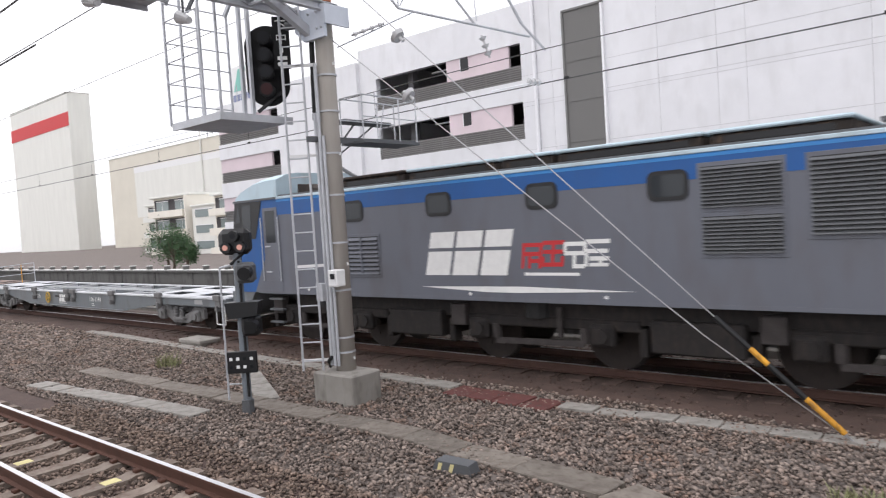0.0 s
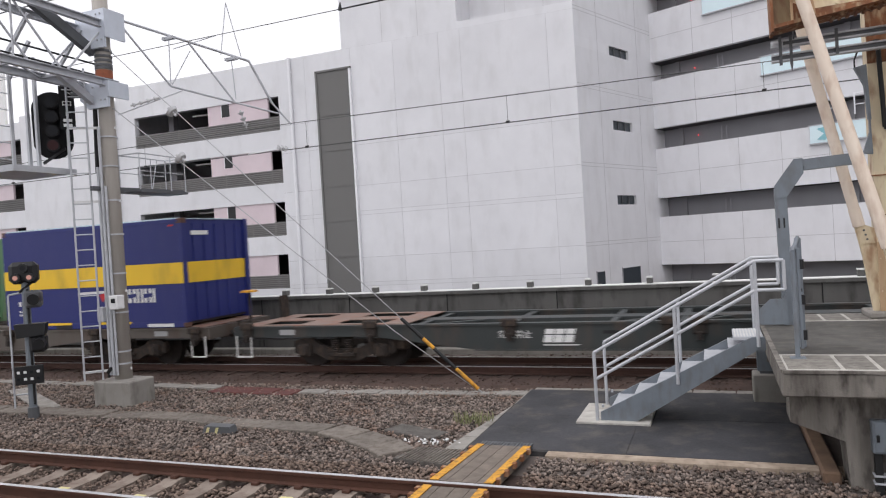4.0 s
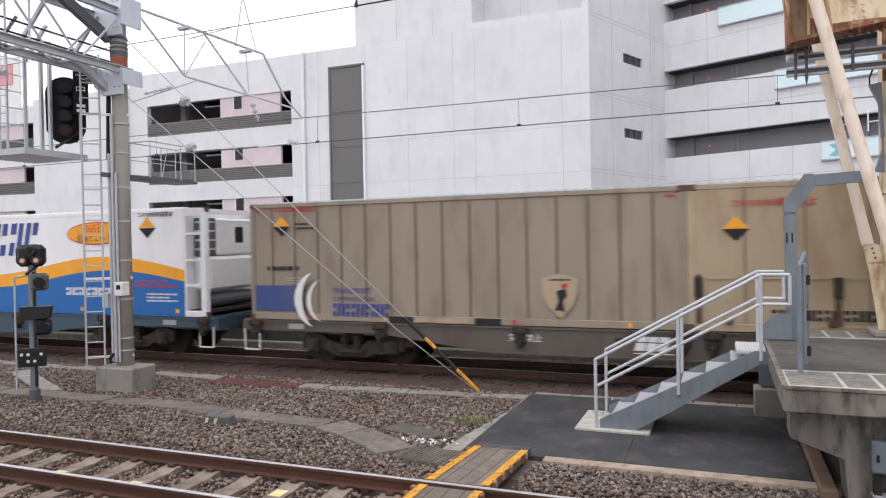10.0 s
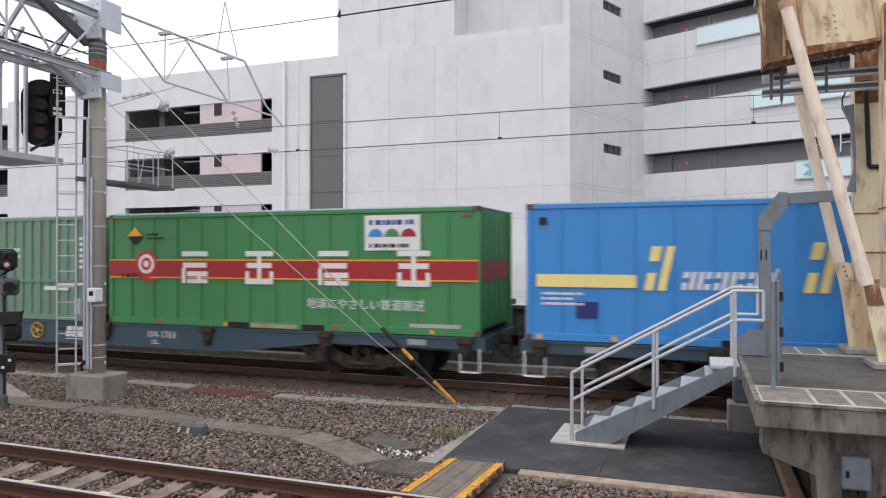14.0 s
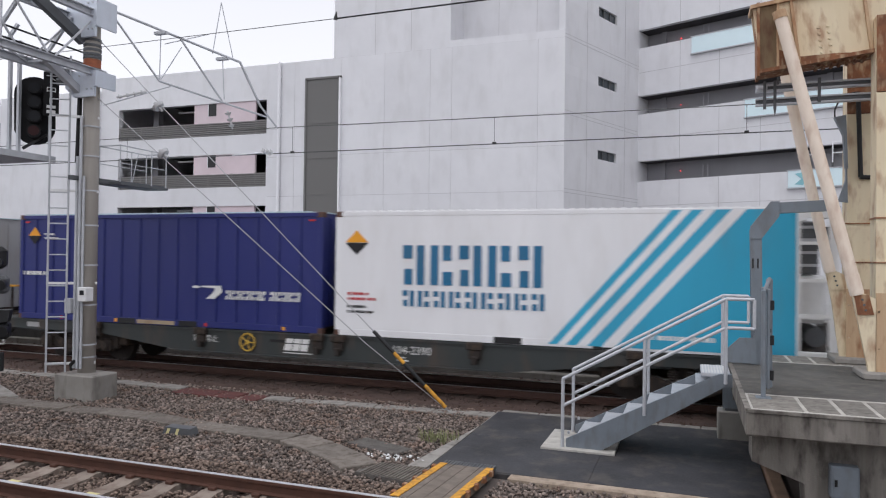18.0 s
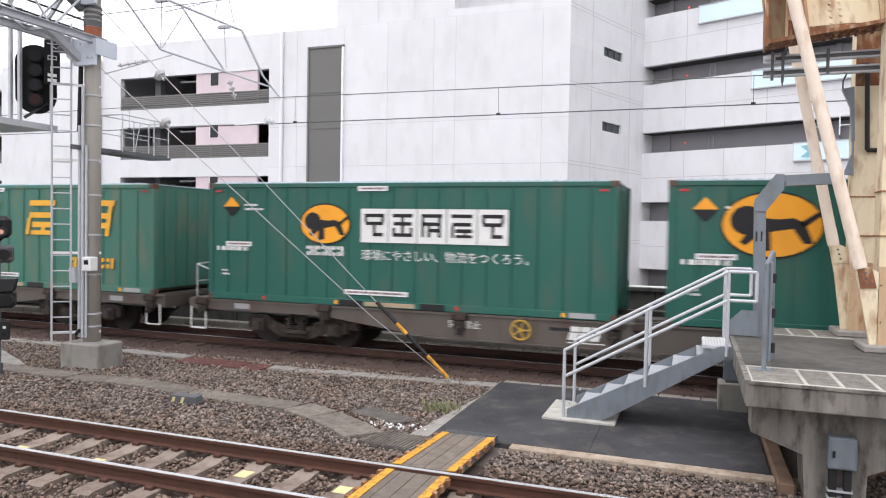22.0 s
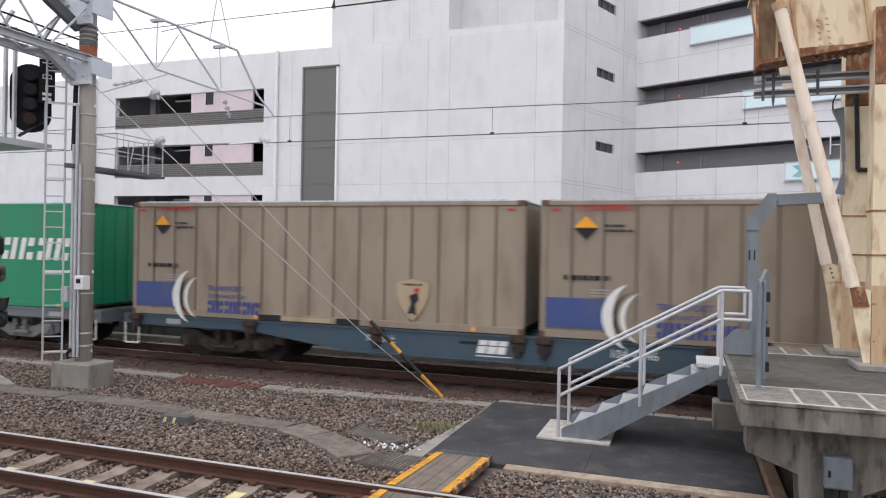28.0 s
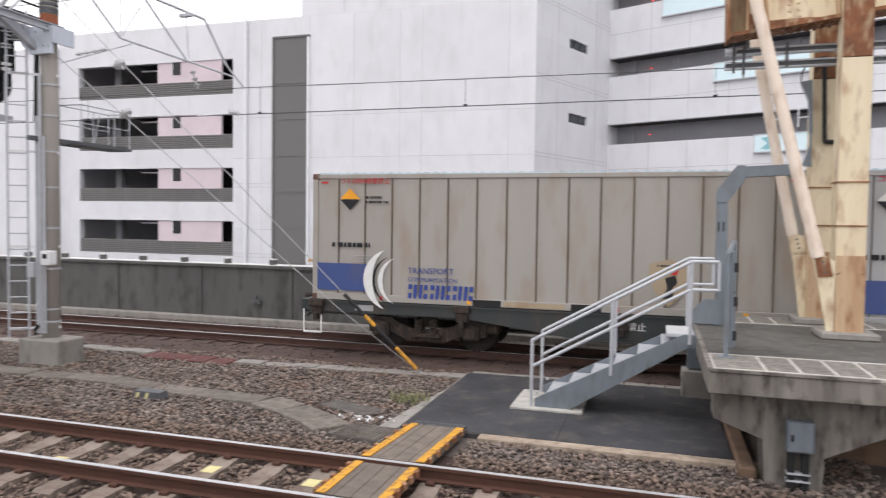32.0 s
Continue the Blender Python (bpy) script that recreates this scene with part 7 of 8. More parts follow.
def sideframe():
    """The cast side of a bogie, in the plane y = 0."""
    bm = bmesh.new()
    prism(bm, [(-1.25, .36), (-1.25, .62), (-1.1, .68), (-.75, .68), (-.6, .56), (-.3, .46), (.3, .46), (.6, .56), (.75, .68), (1.1, .68), (1.25, .62), (1.25, .36), (1.0, .3), (.78, .36), (.62, .3), (.42, .2), (-.42, .2), (-.62, .3), (-.78, .36), (-1.0, .3)], -.06, .06)
    bmesh.ops.bevel(bm, geom=bm.edges[:], offset=.012, segments=1, affect="EDGES")
    return mesh_of(bm, "side_frame")


def axlebox():
    bm = B(-.16, .16, -.16, .02, .28, .58, bevel=.04)
    rod(bm, (0, -.2, .43), (0, -.15, .43), .1, 14)
    return mesh_of(bm, "axle_box")


def coil():
    """One coil spring, as a ribbed turned shape."""
    bm = bmesh.new()
    rings = []
    for i in range(15):
        r, z = (.088 if i % 2 else .062), .36 + i * .0215
        rings.append([bm.verts.new((r * math.cos(a), -.09 + r * math.sin(a), z)) for a in [math.pi * k / 6 for k in range(12)]])
    for a, b in zip(rings, rings[1:]):
        for k in range(12):
            bm.faces.new((a[k], a[(k + 1) % 12], b[(k + 1) % 12], b[k]))
    bm.faces.new(rings[0][::-1])
    bm.faces.new(rings[-1])
    return mesh_of(bm, "spring")


SF, AB, SPR, WS = sideframe(), axlebox(), coil(), wheelset(.43)
SEAT = mesh_of(B(-.32, .32, -.16, .05, .3, .37, bevel=.01), "spring_seat")
for me_ in (SF, AB, SPR, SEAT):
    me_.materials.append(None)


def own_mat(me, mat):
    return shared((me.name, mat.name), lambda: _dup(me, mat))


def _dup(me, mat):
    m2 = me.copy()
    m2.materials.clear()
    m2.materials.append(mat)
    return m2


def bogie(parent, x, gear):
    b = part("bogie_bolster", B(-.22, .22, -.95, .95, .5, .78, bevel=.02), gear, parent, "bogie bolster")
    b.location = (x, 0, 0)
    for s in (-1, 1):
        f = part("side_frame", own_mat(SF, gear), None, b, "cast bogie side frame")
        f.location = (0, s * .98, 0)
        for k in (-.95, .95):
            a = part("axle_box", own_mat(AB, gear), None, b)
            a.location = (k, s * .98, 0)
            a.rotation_euler = (0, 0, 0 if s < 0 else math.pi)
        sp_ = part("spring_seat", own_mat(SEAT, gear), None, b)
        sp_.location = (0, s * .98, 0)
        sp_.rotation_euler = (0, 0, 0 if s < 0 else math.pi)
        for k in (-.16, .16) if s < 0 else ():
            cs_ = part("spring", own_mat(SPR, gear), None, b)
            cs_.location = (k, s * .98, 0)
    return [x - .95, x + .95]


def wagon(label, mat, gear, number, loaded, rail=False, brake=True, deck=False, jx=9.1, top=None):
    """A flat container wagon, 20.4 m over couplers, rear end at x = 0."""
    w = thing("container_wagon", label, "wagon", "wagons of the train")
    L = 20.4
    sill = [(.45, .74), (3.9, .74), (6.2, .46), (14.2, .46), (16.5, .74), (19.95, .74), (19.95, .96), (.45, .96)]
    for y in (-1.2, 1.12):
        part("side_sill", shared("sill%d" % (y > 0), lambda: mesh_of(prism(bmesh.new(), sill, y, y + .08), "side_sill")).copy(), mat, w, "deep fish-bellied side sill")
        part("sill_flange", shared("flg%d" % (y > 0), lambda: mesh_of(B(.42, 19.98, y - .04, y + .12, .945, .985), "sill_flange")).copy(), top or mat, w)
    part("lower_flange", shared("lfl", lambda: mesh_of(B(6.2, 14.2, -1.235, -1.09, .445, .47), "lower_flange")).copy(), mat, w)
    part("centre_sill", shared("cs", lambda: mesh_of(B(.5, 19.9, -.25, .25, .62, .96), "centre_sill")).copy(), mat, w)
    for x in (.5, 2.6, 4.9, 6.9, 8.9, 10.2, 11.5, 13.5, 15.5, 17.8, 19.9):
        cb = part("cross_beam", own_mat(shared("cb", lambda: mesh_of(B(-.07, .07, -1.12, 1.12, .8, .955), "cross_beam")), top or mat), None, w)
        cb.location = (x, 0, 0)
    for a, b in ((4.9, 6.9), (13.5, 15.5), (8.9, 10.2), (10.2, 11.5)):
        part("diagonal", beam(bmesh.new(), (a, -1.1, .94), (b, .3, .94), .1, .03), top or mat, w)
    for x0, x1 in ((.5, 4.7), (15.7, 19.9)):
        dk = part("deck_plate", shared(("dk", x0), lambda: deckplate(x0, x1)).copy(), top or (P_DECK if deck else mat), w, "end deck plate with cut-outs")
    # container locks along the edge
    lk = shared("lock", lockmesh)
    for x in (.75, 3.9, 6.95, 9.95, 10.45, 13.45, 16.5, 19.65):
        for y in (-1.22,):
            k = part("lock_bracket", own_mat(lk, gear), None, w, "container lock bracket")
            k.location = (x, y, .02 if not loaded else -.055)
            k.rotation_euler = (0, 0, 0 if y < 0 else math.pi)
    ax = bogie(w, 3.1, gear) + bogie(w, 17.3, gear)
    for x in ax:
        s = part("wheelset", own_mat(WS, M_WHEEL), None, w, "steel wheelset")
        s.location = (x, 0, .43)
        WHEELS.append((s, x, .43, w))
    # brake gear
    part("air_tank", rod(bmesh.new(), (7.6, -.8, .62), (8.9, -.8, .62), .16, 12), gear, w, "brake air tank")
    part("brake_rod", rod(bmesh.new(), (4.4, -.5, .45), (16, -.5, .45), .025, 6), gear, w)
    part("brake_pipe", rod(bmesh.new(), (.3, -.9, .68), (20.1, -.9, .68), .03, 6), M_STEEL_DARK, w)
    for x in (4.35, 16.05):
        part("brake_cylinder", B(x - .25, x + .25, -1.0, -.6, .42, .72, bevel=.05), gear, w)
    for x0, sx in ((0, 1), (L, -1)):
        cp = part("coupler", B(min(x0 + sx * .02, x0 + sx * .5), max(x0 + sx * .02, x0 + sx * .5), -.12, .12, .75, .98, bevel=.03), M_GEAR, w, "knuckle coupler")
        part("knuckle", B(min(x0 - sx * .12, x0 + sx * .14), max(x0 - sx * .12, x0 + sx * .14), -.2, .06, .72, 1.0, bevel=.05), M_GEAR, cp)
        part("air_hose", rod(bmesh.new(), (x0 + sx * .35, -.4, .8), (x0 + sx * .08, -.4, .5), .03, 6), M_RUBBER, cp)
        part("end_beam", B(min(x0 + sx * .36, x0 + sx * .46), max(x0 + sx * .36, x0 + sx * .46), -1.2, 1.2, .7, .98), mat, w)
        st_ = part("step", rod(bmesh.new(), (x0 + sx * .45, -1.25, .78), (x0 + sx * .45, -1.25, .3), .018, 6), M_PRINT_W, w, "white painted step")
        part("step_bar", rod(bmesh.new(), (x0 + sx * .85, -1.25, .78), (x0 + sx * .85, -1.25, .3), .018, 6), M_PRINT_W, st_)
        part("step_bar", rod(bmesh.new(), (x0 + sx * .45, -1.25, .3), (x0 + sx * .85, -1.25, .3), .018, 6), M_PRINT_W, st_)
    if rail:
        r = part("end_rail", rod(bmesh.new(), (.45, -1.05, 1.0), (.45, -1.05, 1.75), .018, 6), M_STEEL, w, "thin end handrail")
        for y in (-.5, .5, 1.05):
            part("rail_post", rod(bmesh.new(), (.45, y, 1.0), (.45, y, 1.75 + .12 * (y > 0)), .018, 6), M_YELLOW if y == .5 else M_STEEL, r)
        part("rail_bar", rod(bmesh.new(), (.45, -1.05, 1.75), (.45, 1.05, 1.87), .018, 6), M_STEEL, r)
        part("rail_bar", rod(bmesh.new(), (.45, -1.05, 1.35), (.45, 1.05, 1.4), .014, 6), M_STEEL, r)
        part("rail_bar", rod(bmesh.new(), (.45, -1.05, 1.75), (1.5, -1.05, 1.4), .018, 6), M_STEEL, r)
        part("rail_post", rod(bmesh.new(), (1.5, -1.05, 1.0), (1.5, -1.05, 1.4), .018, 6), M_STEEL, r)
    else:
        part("brake_stand", rod(bmesh.new(), (.5, -.75, .98), (.5, -.75, 1.75), .03, 8), M_GEAR, w, "brake wheel stand")
        part("brake_wheel", rod(bmesh.new(), (.5, -.75, 1.75), (.5, -.75, 1.79), .2, 16), M_YELLOW, w, "yellow brake wheel")
        part("brake_stand", B(.46, .54, .5, .8, .98, 1.55), M_GEAR, w)
    # markings on the sill
    text("number", number, .23, M_PRINT_W, w, pose(11.65, -1.206, .68, 90, 0, 0))
    bars(w, 11.8, .53, .22, .09, 2, M_PRINT_W, d=.003, y=-1.2)
    text("lettering", "突放禁止", .17, M_PRINT_W, w, pose(6.7, -1.206, .7, 90, 0, 0))
    if jx:
        wordmark(w, jx, .6, .6, .26, 3, M_PRINT_W, .25, d=.004, y=-1.2, slit=True, gap=.12)
        plate_(w, "underline", jx, jx + .7, .54, .56, M_PRINT_W, y=-1.2)
    for x in (1.6, 18.4):
        part("data_plate", B(x, x + .4, -1.21, -1.2, .79, .91), P_SILVER, w)
    plate_(w, "slot_hole", 8.75, 9.15, .76, .82, M_BLACK, y=-1.2)
    if brake:
        bw = part("hand_wheel", rod(bmesh.new(), (8.2, -1.26, .73), (8.2, -1.24, .73), .045, 10), M_WHEELYEL, w, "ochre hand wheel")
        bm = bmesh.new()
        for i in range(16):
            a, b = 2 * math.pi * i / 16, 2 * math.pi * (i + 1) / 16
            rod(bm, (8.2 + .19 * math.cos(a), -1.25, .73 + .19 * math.sin(a)), (8.2 + .19 * math.cos(b), -1.25, .73 + .19 * math.sin(b)), .018, 6)
        for i in range(5):
            a = 2 * math.pi * i / 5
            rod(bm, (8.2, -1.25, .73), (8.2 + .19 * math.cos(a), -1.25, .73 + .19 * math.sin(a)), .014, 6)
        part("rim", bm, M_WHEELYEL, bw)
    return w


P_DECK = paint("rusty_brown_deck_paint", (126, 104, 92), .8, dirt=(140, 84, 62))
M_WHEELYEL = material("ochre_hand_wheel_paint", lin(196, 160, 60), 0.7, scale=8, amount=.6)


def deckplate(x0, x1):
    """A deck plate with two long cut-outs, from strips."""
    bm = bmesh.new()
    for y0, y1 in ((-1.16, -.95), (-.3, .3), (.95, 1.16)):
        box(bm, x0, x1, y0, y1, .985, 1.0)
    for a, b in ((x0, x0 + .5), (x0 + 1.5, x0 + 2.4), (x1 - .6, x1)):
        for y0, y1 in ((-.95, -.3), (.3, .95)):
            box(bm, a, b, y0, y1, .985, 1.0)
    return mesh_of(bm, "deck_plate")


def lockmesh():
    bm = B(-.12, .12, -.06, .1, .72, .98, bevel=.02)
    box(bm, -.16, .16, -.1, .02, .9, 1.06, bevel=.02)
    box(bm, -.05, .05, -.12, .04, .62, .78, bevel=.015)
    return mesh_of(bm, "lock_bracket")


# ---- locomotive ----
def locomotive():
    e = thing("electric_locomotive", "blue and grey electric freight locomotive with raised pantographs", "locomotive")
    Y = 1.42
    # cab noses: outline in x, z
    def nose(sx, x0):
        f = lambda x: x0 + sx * x
        outl = [(.33, 1.22), (.31, 1.49), (.1, 1.98), (.02, 2.28), (.42, 3.4), (.58, 3.5), (1.03, 3.8), (1.57, 3.95), (2.08, 4.0), (2.45, 4.0), (2.45, 1.22)]
        def loft(pts, ys, push=None):
            """The outline carried across the cab, the nose drawn back towards its sides."""
            bm = bmesh.new()
            rows = []
            for y in ys:
                k = max(0, (abs(y) - .8) / (Y - .8))
                rows.append([bm.verts.new((f(x + .5 * k * max(0, 1 - x / 1.1)), y, z - (.16 * k * k if z > 3.6 else 0))) for x, z in pts])
            for a, b in zip(rows, rows[1:]):
                for i in range(len(pts)):
                    j = (i + 1) % len(pts)
                    bm.faces.new((a[i], a[j], b[j], b[i]))
            bm.faces.new(rows[0])
            bm.faces.new(rows[-1][::-1])
            bmesh.ops.recalc_face_normals(bm, faces=bm.faces[:])
            return bm
        wide = (-Y, -1.1, -.8, .8, 1.1, Y)
        over = (-Y - .006, -1.1, -.8, .8, 1.1, Y + .006)
        cab = part("cab", loft(outl, wide), P_LOCOBLUE, e, "blue slant-nosed cab")
        part("cab_roof", loft([(.38, 3.4), (.56, 3.52), (1.02, 3.82), (1.56, 3.97), (2.08, 4.02), (2.46, 4.02), (2.46, 3.44)], over), P_LOCOLIGHT, cab, "pale blue cab roof dome")
        part("gutter", loft([(.3, 3.4), (.34, 3.45), (2.46, 3.46), (2.46, 3.41)], (-Y - .03, -1.1, -.8, .8, 1.1, Y + .03)), M_STEEL_DARK, cab, "dark gutter line")
        part("chin", loft([(.085, 1.98), (.0, 2.29), (.2, 2.3), (.2, 1.98)], over), P_WHITE, cab, "white chin panel")
        part("windscreen", loft([(.012, 2.295), (.41, 3.4), (.6, 3.4), (.3, 2.295)], over), M_GLASSLOCO, cab, "dark raked windscreen")
        for y in (-1.12, -.62, .62, 1.12):
            k = max(0, (abs(y) - .8) / (Y - .8))
            part("screen_pillar", beam(bmesh.new(), (f(.03 + .5 * k), y, 2.32), (f(.41 + .3 * k), y, 3.4), .06, .03), M_BLACK, cab)
        part("side_window", prism(bmesh.new(), [(f(x), z) for x, z in ((.66, 2.3), (.74, 2.51), (1.52, 2.51), (1.84, 3.4), (.75, 3.4), (.6, 2.6))], -Y - .012, -Y - .007), M_BLACK, cab, "black window surround")
        part("pane", prism(bmesh.new(), [(f(x), z) for x, z in ((1.02, 2.68), (1.04, 3.32), (1.4, 3.32), (1.36, 2.68))], -Y - .016, -Y - .012), M_GLASSLOCO, cab, "cab side window")
        part("pane", prism(bmesh.new(), [(f(x), z) for x, z in ((.74, 2.92), (.86, 3.3), (.9, 3.3), (.92, 2.92))], -Y - .016, -Y - .012), M_GLASSLOCO, cab, "small quarter light")
        part("wiper", rod(bmesh.new(), (f(-.03), -.7, 2.3), (f(.2), -.55, 3.0), .012, 6), M_BLACK, cab)
        part("mirror_rail", rod(bmesh.new(), (f(.0), -1.0, 2.4), (f(.12), -1.0, 2.8), .012, 6), M_STEEL, cab)
        part("grey_wedge", prism(bmesh.new(), [(f(x), z) for x, z in ((1.36, 1.22), (2.46, 1.22), (2.46, 2.93), (2.36, 2.93))], -Y - .005, -Y - .001), P_LOCOGREY, cab)
        part("skirt", prism(bmesh.new(), [(f(x), z) for x, z in ((.32, 1.22), (1.3, 1.22), (1.1, .95), (.75, .62), (.32, .5))], -Y + .02, Y - .02), P_WG_GREY, cab, "grey curved skirt")
        part("plough", prism(bmesh.new(), [(f(x), z) for x, z in ((.45, .5), (.95, .5), (.85, .2), (.5, .22))], -1.2, 1.2), M_GEAR, cab)
        part("skirt_hole", prism(bmesh.new(), [(f(x), z) for x, z in ((.62, 1.0), (.8, 1.0), (.78, .75), (.64, .78))], -Y + .012, -Y + .018), M_BLACK, cab)
        part("lamp", B(min(f(.5), f(.62)), max(f(.5), f(.62)), -Y - .01, -Y, 1.52, 1.68), M_WHITE, cab, "square marker lamp")
        part("cab_badge", B(min(f(1.0), f(1.28)), max(f(1.0), f(1.28)), -Y - .01, -Y, 2.22, 2.36), M_STEEL_DARK, cab, "small dark badge")
        d = part("cab_door", B(min(f(1.85), f(2.42)), max(f(1.85), f(2.42)), -Y - .012, -Y - .003, 1.5, 3.22, bevel=.003), P_LOCOGREY, cab, "grey cab door")
        part("door_window", B(min(f(1.95), f(2.32)), max(f(1.95), f(2.32)), -Y - .016, -Y - .012, 2.4, 3.15), M_GLASSLOCO, d)
        for x in (1.8, 2.46):
            part("grab_rail", rod(bmesh.new(), (f(x), -Y - .04, 1.5), (f(x), -Y - .04, 3.0), .014, 6), M_STEEL, d)
        for z in (1.7, 2.3):
            part("door_handle", B(min(f(1.9), f(2.1)), max(f(1.9), f(2.1)), -Y - .03, -Y - .012, z, z + .03), M_STEEL, d)
        for z in (.5, .8, 1.05):
            part("cab_step", B(min(f(1.85), f(2.35)), max(f(1.85), f(2.35)), -Y + .02, -Y + .12, z, z + .04), M_STEEL_DARK, cab)
        cpl = part("coupler", B(min(f(-.1), f(.6)), max(f(-.1), f(.6)), -.14, .14, .75, 1.0, bevel=.04), M_GEAR, e, "knuckle coupler")
    nose(1, -.1)
    nose(-1, 17.9)
    body = part("body", B(2.32, 15.45, -Y, Y, 1.22, 3.42), P_LOCOGREY, e, "grey riveted body side")
    part("blue_band", B(2.32, 15.45, -Y - .004, Y + .004, 3.04, 3.34), P_LOCOBLUE, body, "blue band under the eaves")
    part("pale_line", B(2.3, 15.9, -Y - .03, Y + .03, 3.4, 3.46, bevel=.008), P_LOCOLIGHT, body, "pale eaves strip")
    part("eaves_blue", B(2.32, 15.45, -Y - .008, Y + .008, 3.34, 3.4), P_SKY, body, "light blue line")
    part("body_sill", B(1.4, 16.8, -Y - .003, Y + .003, 1.2, 1.26), P_LOCOGREY, body)
    def win(x0, x1, z0=2.76, z1=3.2):
        def rounded(m, r):
            out = []
            for cx, cz, q in ((x1 - m - r, z1 - m - r, 0), (x0 + m + r, z1 - m - r, 1), (x0 + m + r, z0 + m + r, 2), (x1 - m - r, z0 + m + r, 3)):
                out += [(cx + r * math.cos(math.pi / 2 * (q + k / 4)), cz + r * math.sin(math.pi / 2 * (q + k / 4))) for k in range(5)]
            return out
        w_ = part("window", prism(bmesh.new(), rounded(0, .12), -Y - .016, -Y - .004), M_BLACK, body, "round-cornered machine room window")
        part("pane", prism(bmesh.new(), rounded(.06, .08), -Y - .02, -Y - .0165), M_GLASSLOCO, w_)
    for x in (4.6, 6.95, 9.2, 11.35):
        win(x, x + .62)
    def louvre(x0, x1, z0, z1, n, dark=False):
        l = part("louvre", B(x0 - .06, x1 + .06, -Y - .012, -Y - .001, z0 - .06, z1 + .06, bevel=.004), P_LOCOGREY, body, "ventilation louvre")
        part("louvre_well", B(x0, x1, -Y - .014, -Y - .012, z0, z1), M_BLACK, l)
        for i in range(n):
            z = z0 + (z1 - z0) * (i + .5) / n
            bm = bmesh.new()
            prism(bm, [(-Y - .014, z - (z1 - z0) / n * .3), (-Y - .05, z - (z1 - z0) / n * .42), (-Y - .05, z - (z1 - z0) / n * .28), (-Y - .014, z + (z1 - z0) / n * .28)], x0, x1, axis="x")
            part("louvre_blade", bm, M_STEEL_DARK if dark else P_LOCOGREY, l)
        for k in (() if dark else (.33, .67)):
            part("louvre_bar", B(x0 + (x1 - x0) * k - .02, x0 + (x1 - x0) * k + .02, -Y - .054, -Y - .014, z0, z1), M_STEEL_DARK if dark else P_LOCOGREY, l)
    louvre(4.15, 5.6, 1.66, 2.44, 9)
    louvre(12.15, 13.2, 2.62, 3.2, 11, True)
    louvre(12.15, 13.2, 1.98, 2.5, 10, True)
    louvre(13.55, 15.2, 2.2, 3.2, 17, True)
    wordmark(body, 6.85, 1.66, 1.95, .8, 3, M_PRINT_W, .24, d=.006, y=-Y, slit=True, gap=.1)
    shape_(body, "underline", [(6.7, 1.44), (9.0, 1.47), (11.1, 1.42), (9.0, 1.36), (8.3, 1.36)], M_PRINT_W, "long white tapered line", y=-Y)
    for i, (x, m) in enumerate(((9.25, M_PRINT_R), (9.65, M_PRINT_R), (10.05, M_PRINT_W), (10.45, M_PRINT_W))):
        glyph(body, x, 1.78 + .03 * (i % 2), .42, m, (i + 2) % 4, .12, y=-Y)
    plate_(body, "underline", 9.1, 10.15, 1.66, 1.71, M_PRINT_W, y=-Y)
    for x in (3.3, 7.9, 10.6):
        part("side_plate", rod(bmesh.new(), (x, -Y - .012, 1.32), (x, -Y, 1.32), .03, 10), M_PRINT_W, body)
    # roof gear
    part("roof", B(2.3, 15.5, -Y + .03, Y - .03, 3.42, 3.5), M_STEEL_DARK, body, "dark roof")
    for x0, x1 in ((4.3, 6.2), (6.3, 8.4), (8.55, 9.6), (9.7, 12.1), (12.2, 14.0)):
        bx_ = part("roof_box", B(x0, x1, -1.15, 1.15, 3.5, 3.66, bevel=.03), M_GEAR, body, "roof equipment box")
        part("roof_grille", B(x0 + .2, x1 - .2, -1.162, -1.15, 3.53, 3.62), M_BLACK, bx_)
        part("roof_lid", B(x0 - .02, x1 + .02, -1.2, 1.2, 3.66, 3.72, bevel=.02), P_LOCOLIGHT if x0 > 6 else M_GEAR, bx_)
    part("roof_fairing", prism(bmesh.new(), [(2.72, 3.5), (2.75, 3.72), (3.1, 3.68), (3.35, 3.58), (3.4, 3.5)], -1.1, 1.1), M_GEAR, body)
    for x in (3.3, 14.9):
        p = part("pantograph", B(x - .7, x + .75, -.55, .55, 3.62, 3.68), M_STEEL_DARK, e, "single-arm raised pantograph")
        part("lower_arm", beam(bmesh.new(), (x + .5, 0, 3.68), (x - .65, 0, 4.28), .07, .07), M_STEEL_DARK, p)
        part("thrust_rod", rod(bmesh.new(), (x + .2, -.15, 3.68), (x - .6, -.1, 4.2), .015, 6), M_STEEL, p)
        for k in (-1, 1):
            part("upper_arm", rod(bmesh.new(), (x - .65, k * .06, 4.28), (x + .62, k * .3, 4.98), .022, 6), M_STEEL_DARK, p)
        part("pan_head", B(x + .45, x + .8, -.75, .75, 4.98, 5.06, bevel=.02), M_STEEL_DARK, p)
        for k in (-1, 1):
            part("pan_horn", rod(bmesh.new(), (x + .62, k * .75, 5.03), (x + .7, k * 1.0, 4.82), .018, 6), M_STEEL_DARK, p)
            for dx in (-.5, .55):
                part("pan_insulator", rod(bmesh.new(), (x + dx, k * .45, 3.5), (x + dx, k * .45, 3.62), .06, 8), M_PORCELAIN, p)
    # running gear
    part("underframe", B(2.4, 15.8, -1.1, 1.1, .85, 1.22), M_LOCOGEAR, e)
    LW = wheelset(.56)
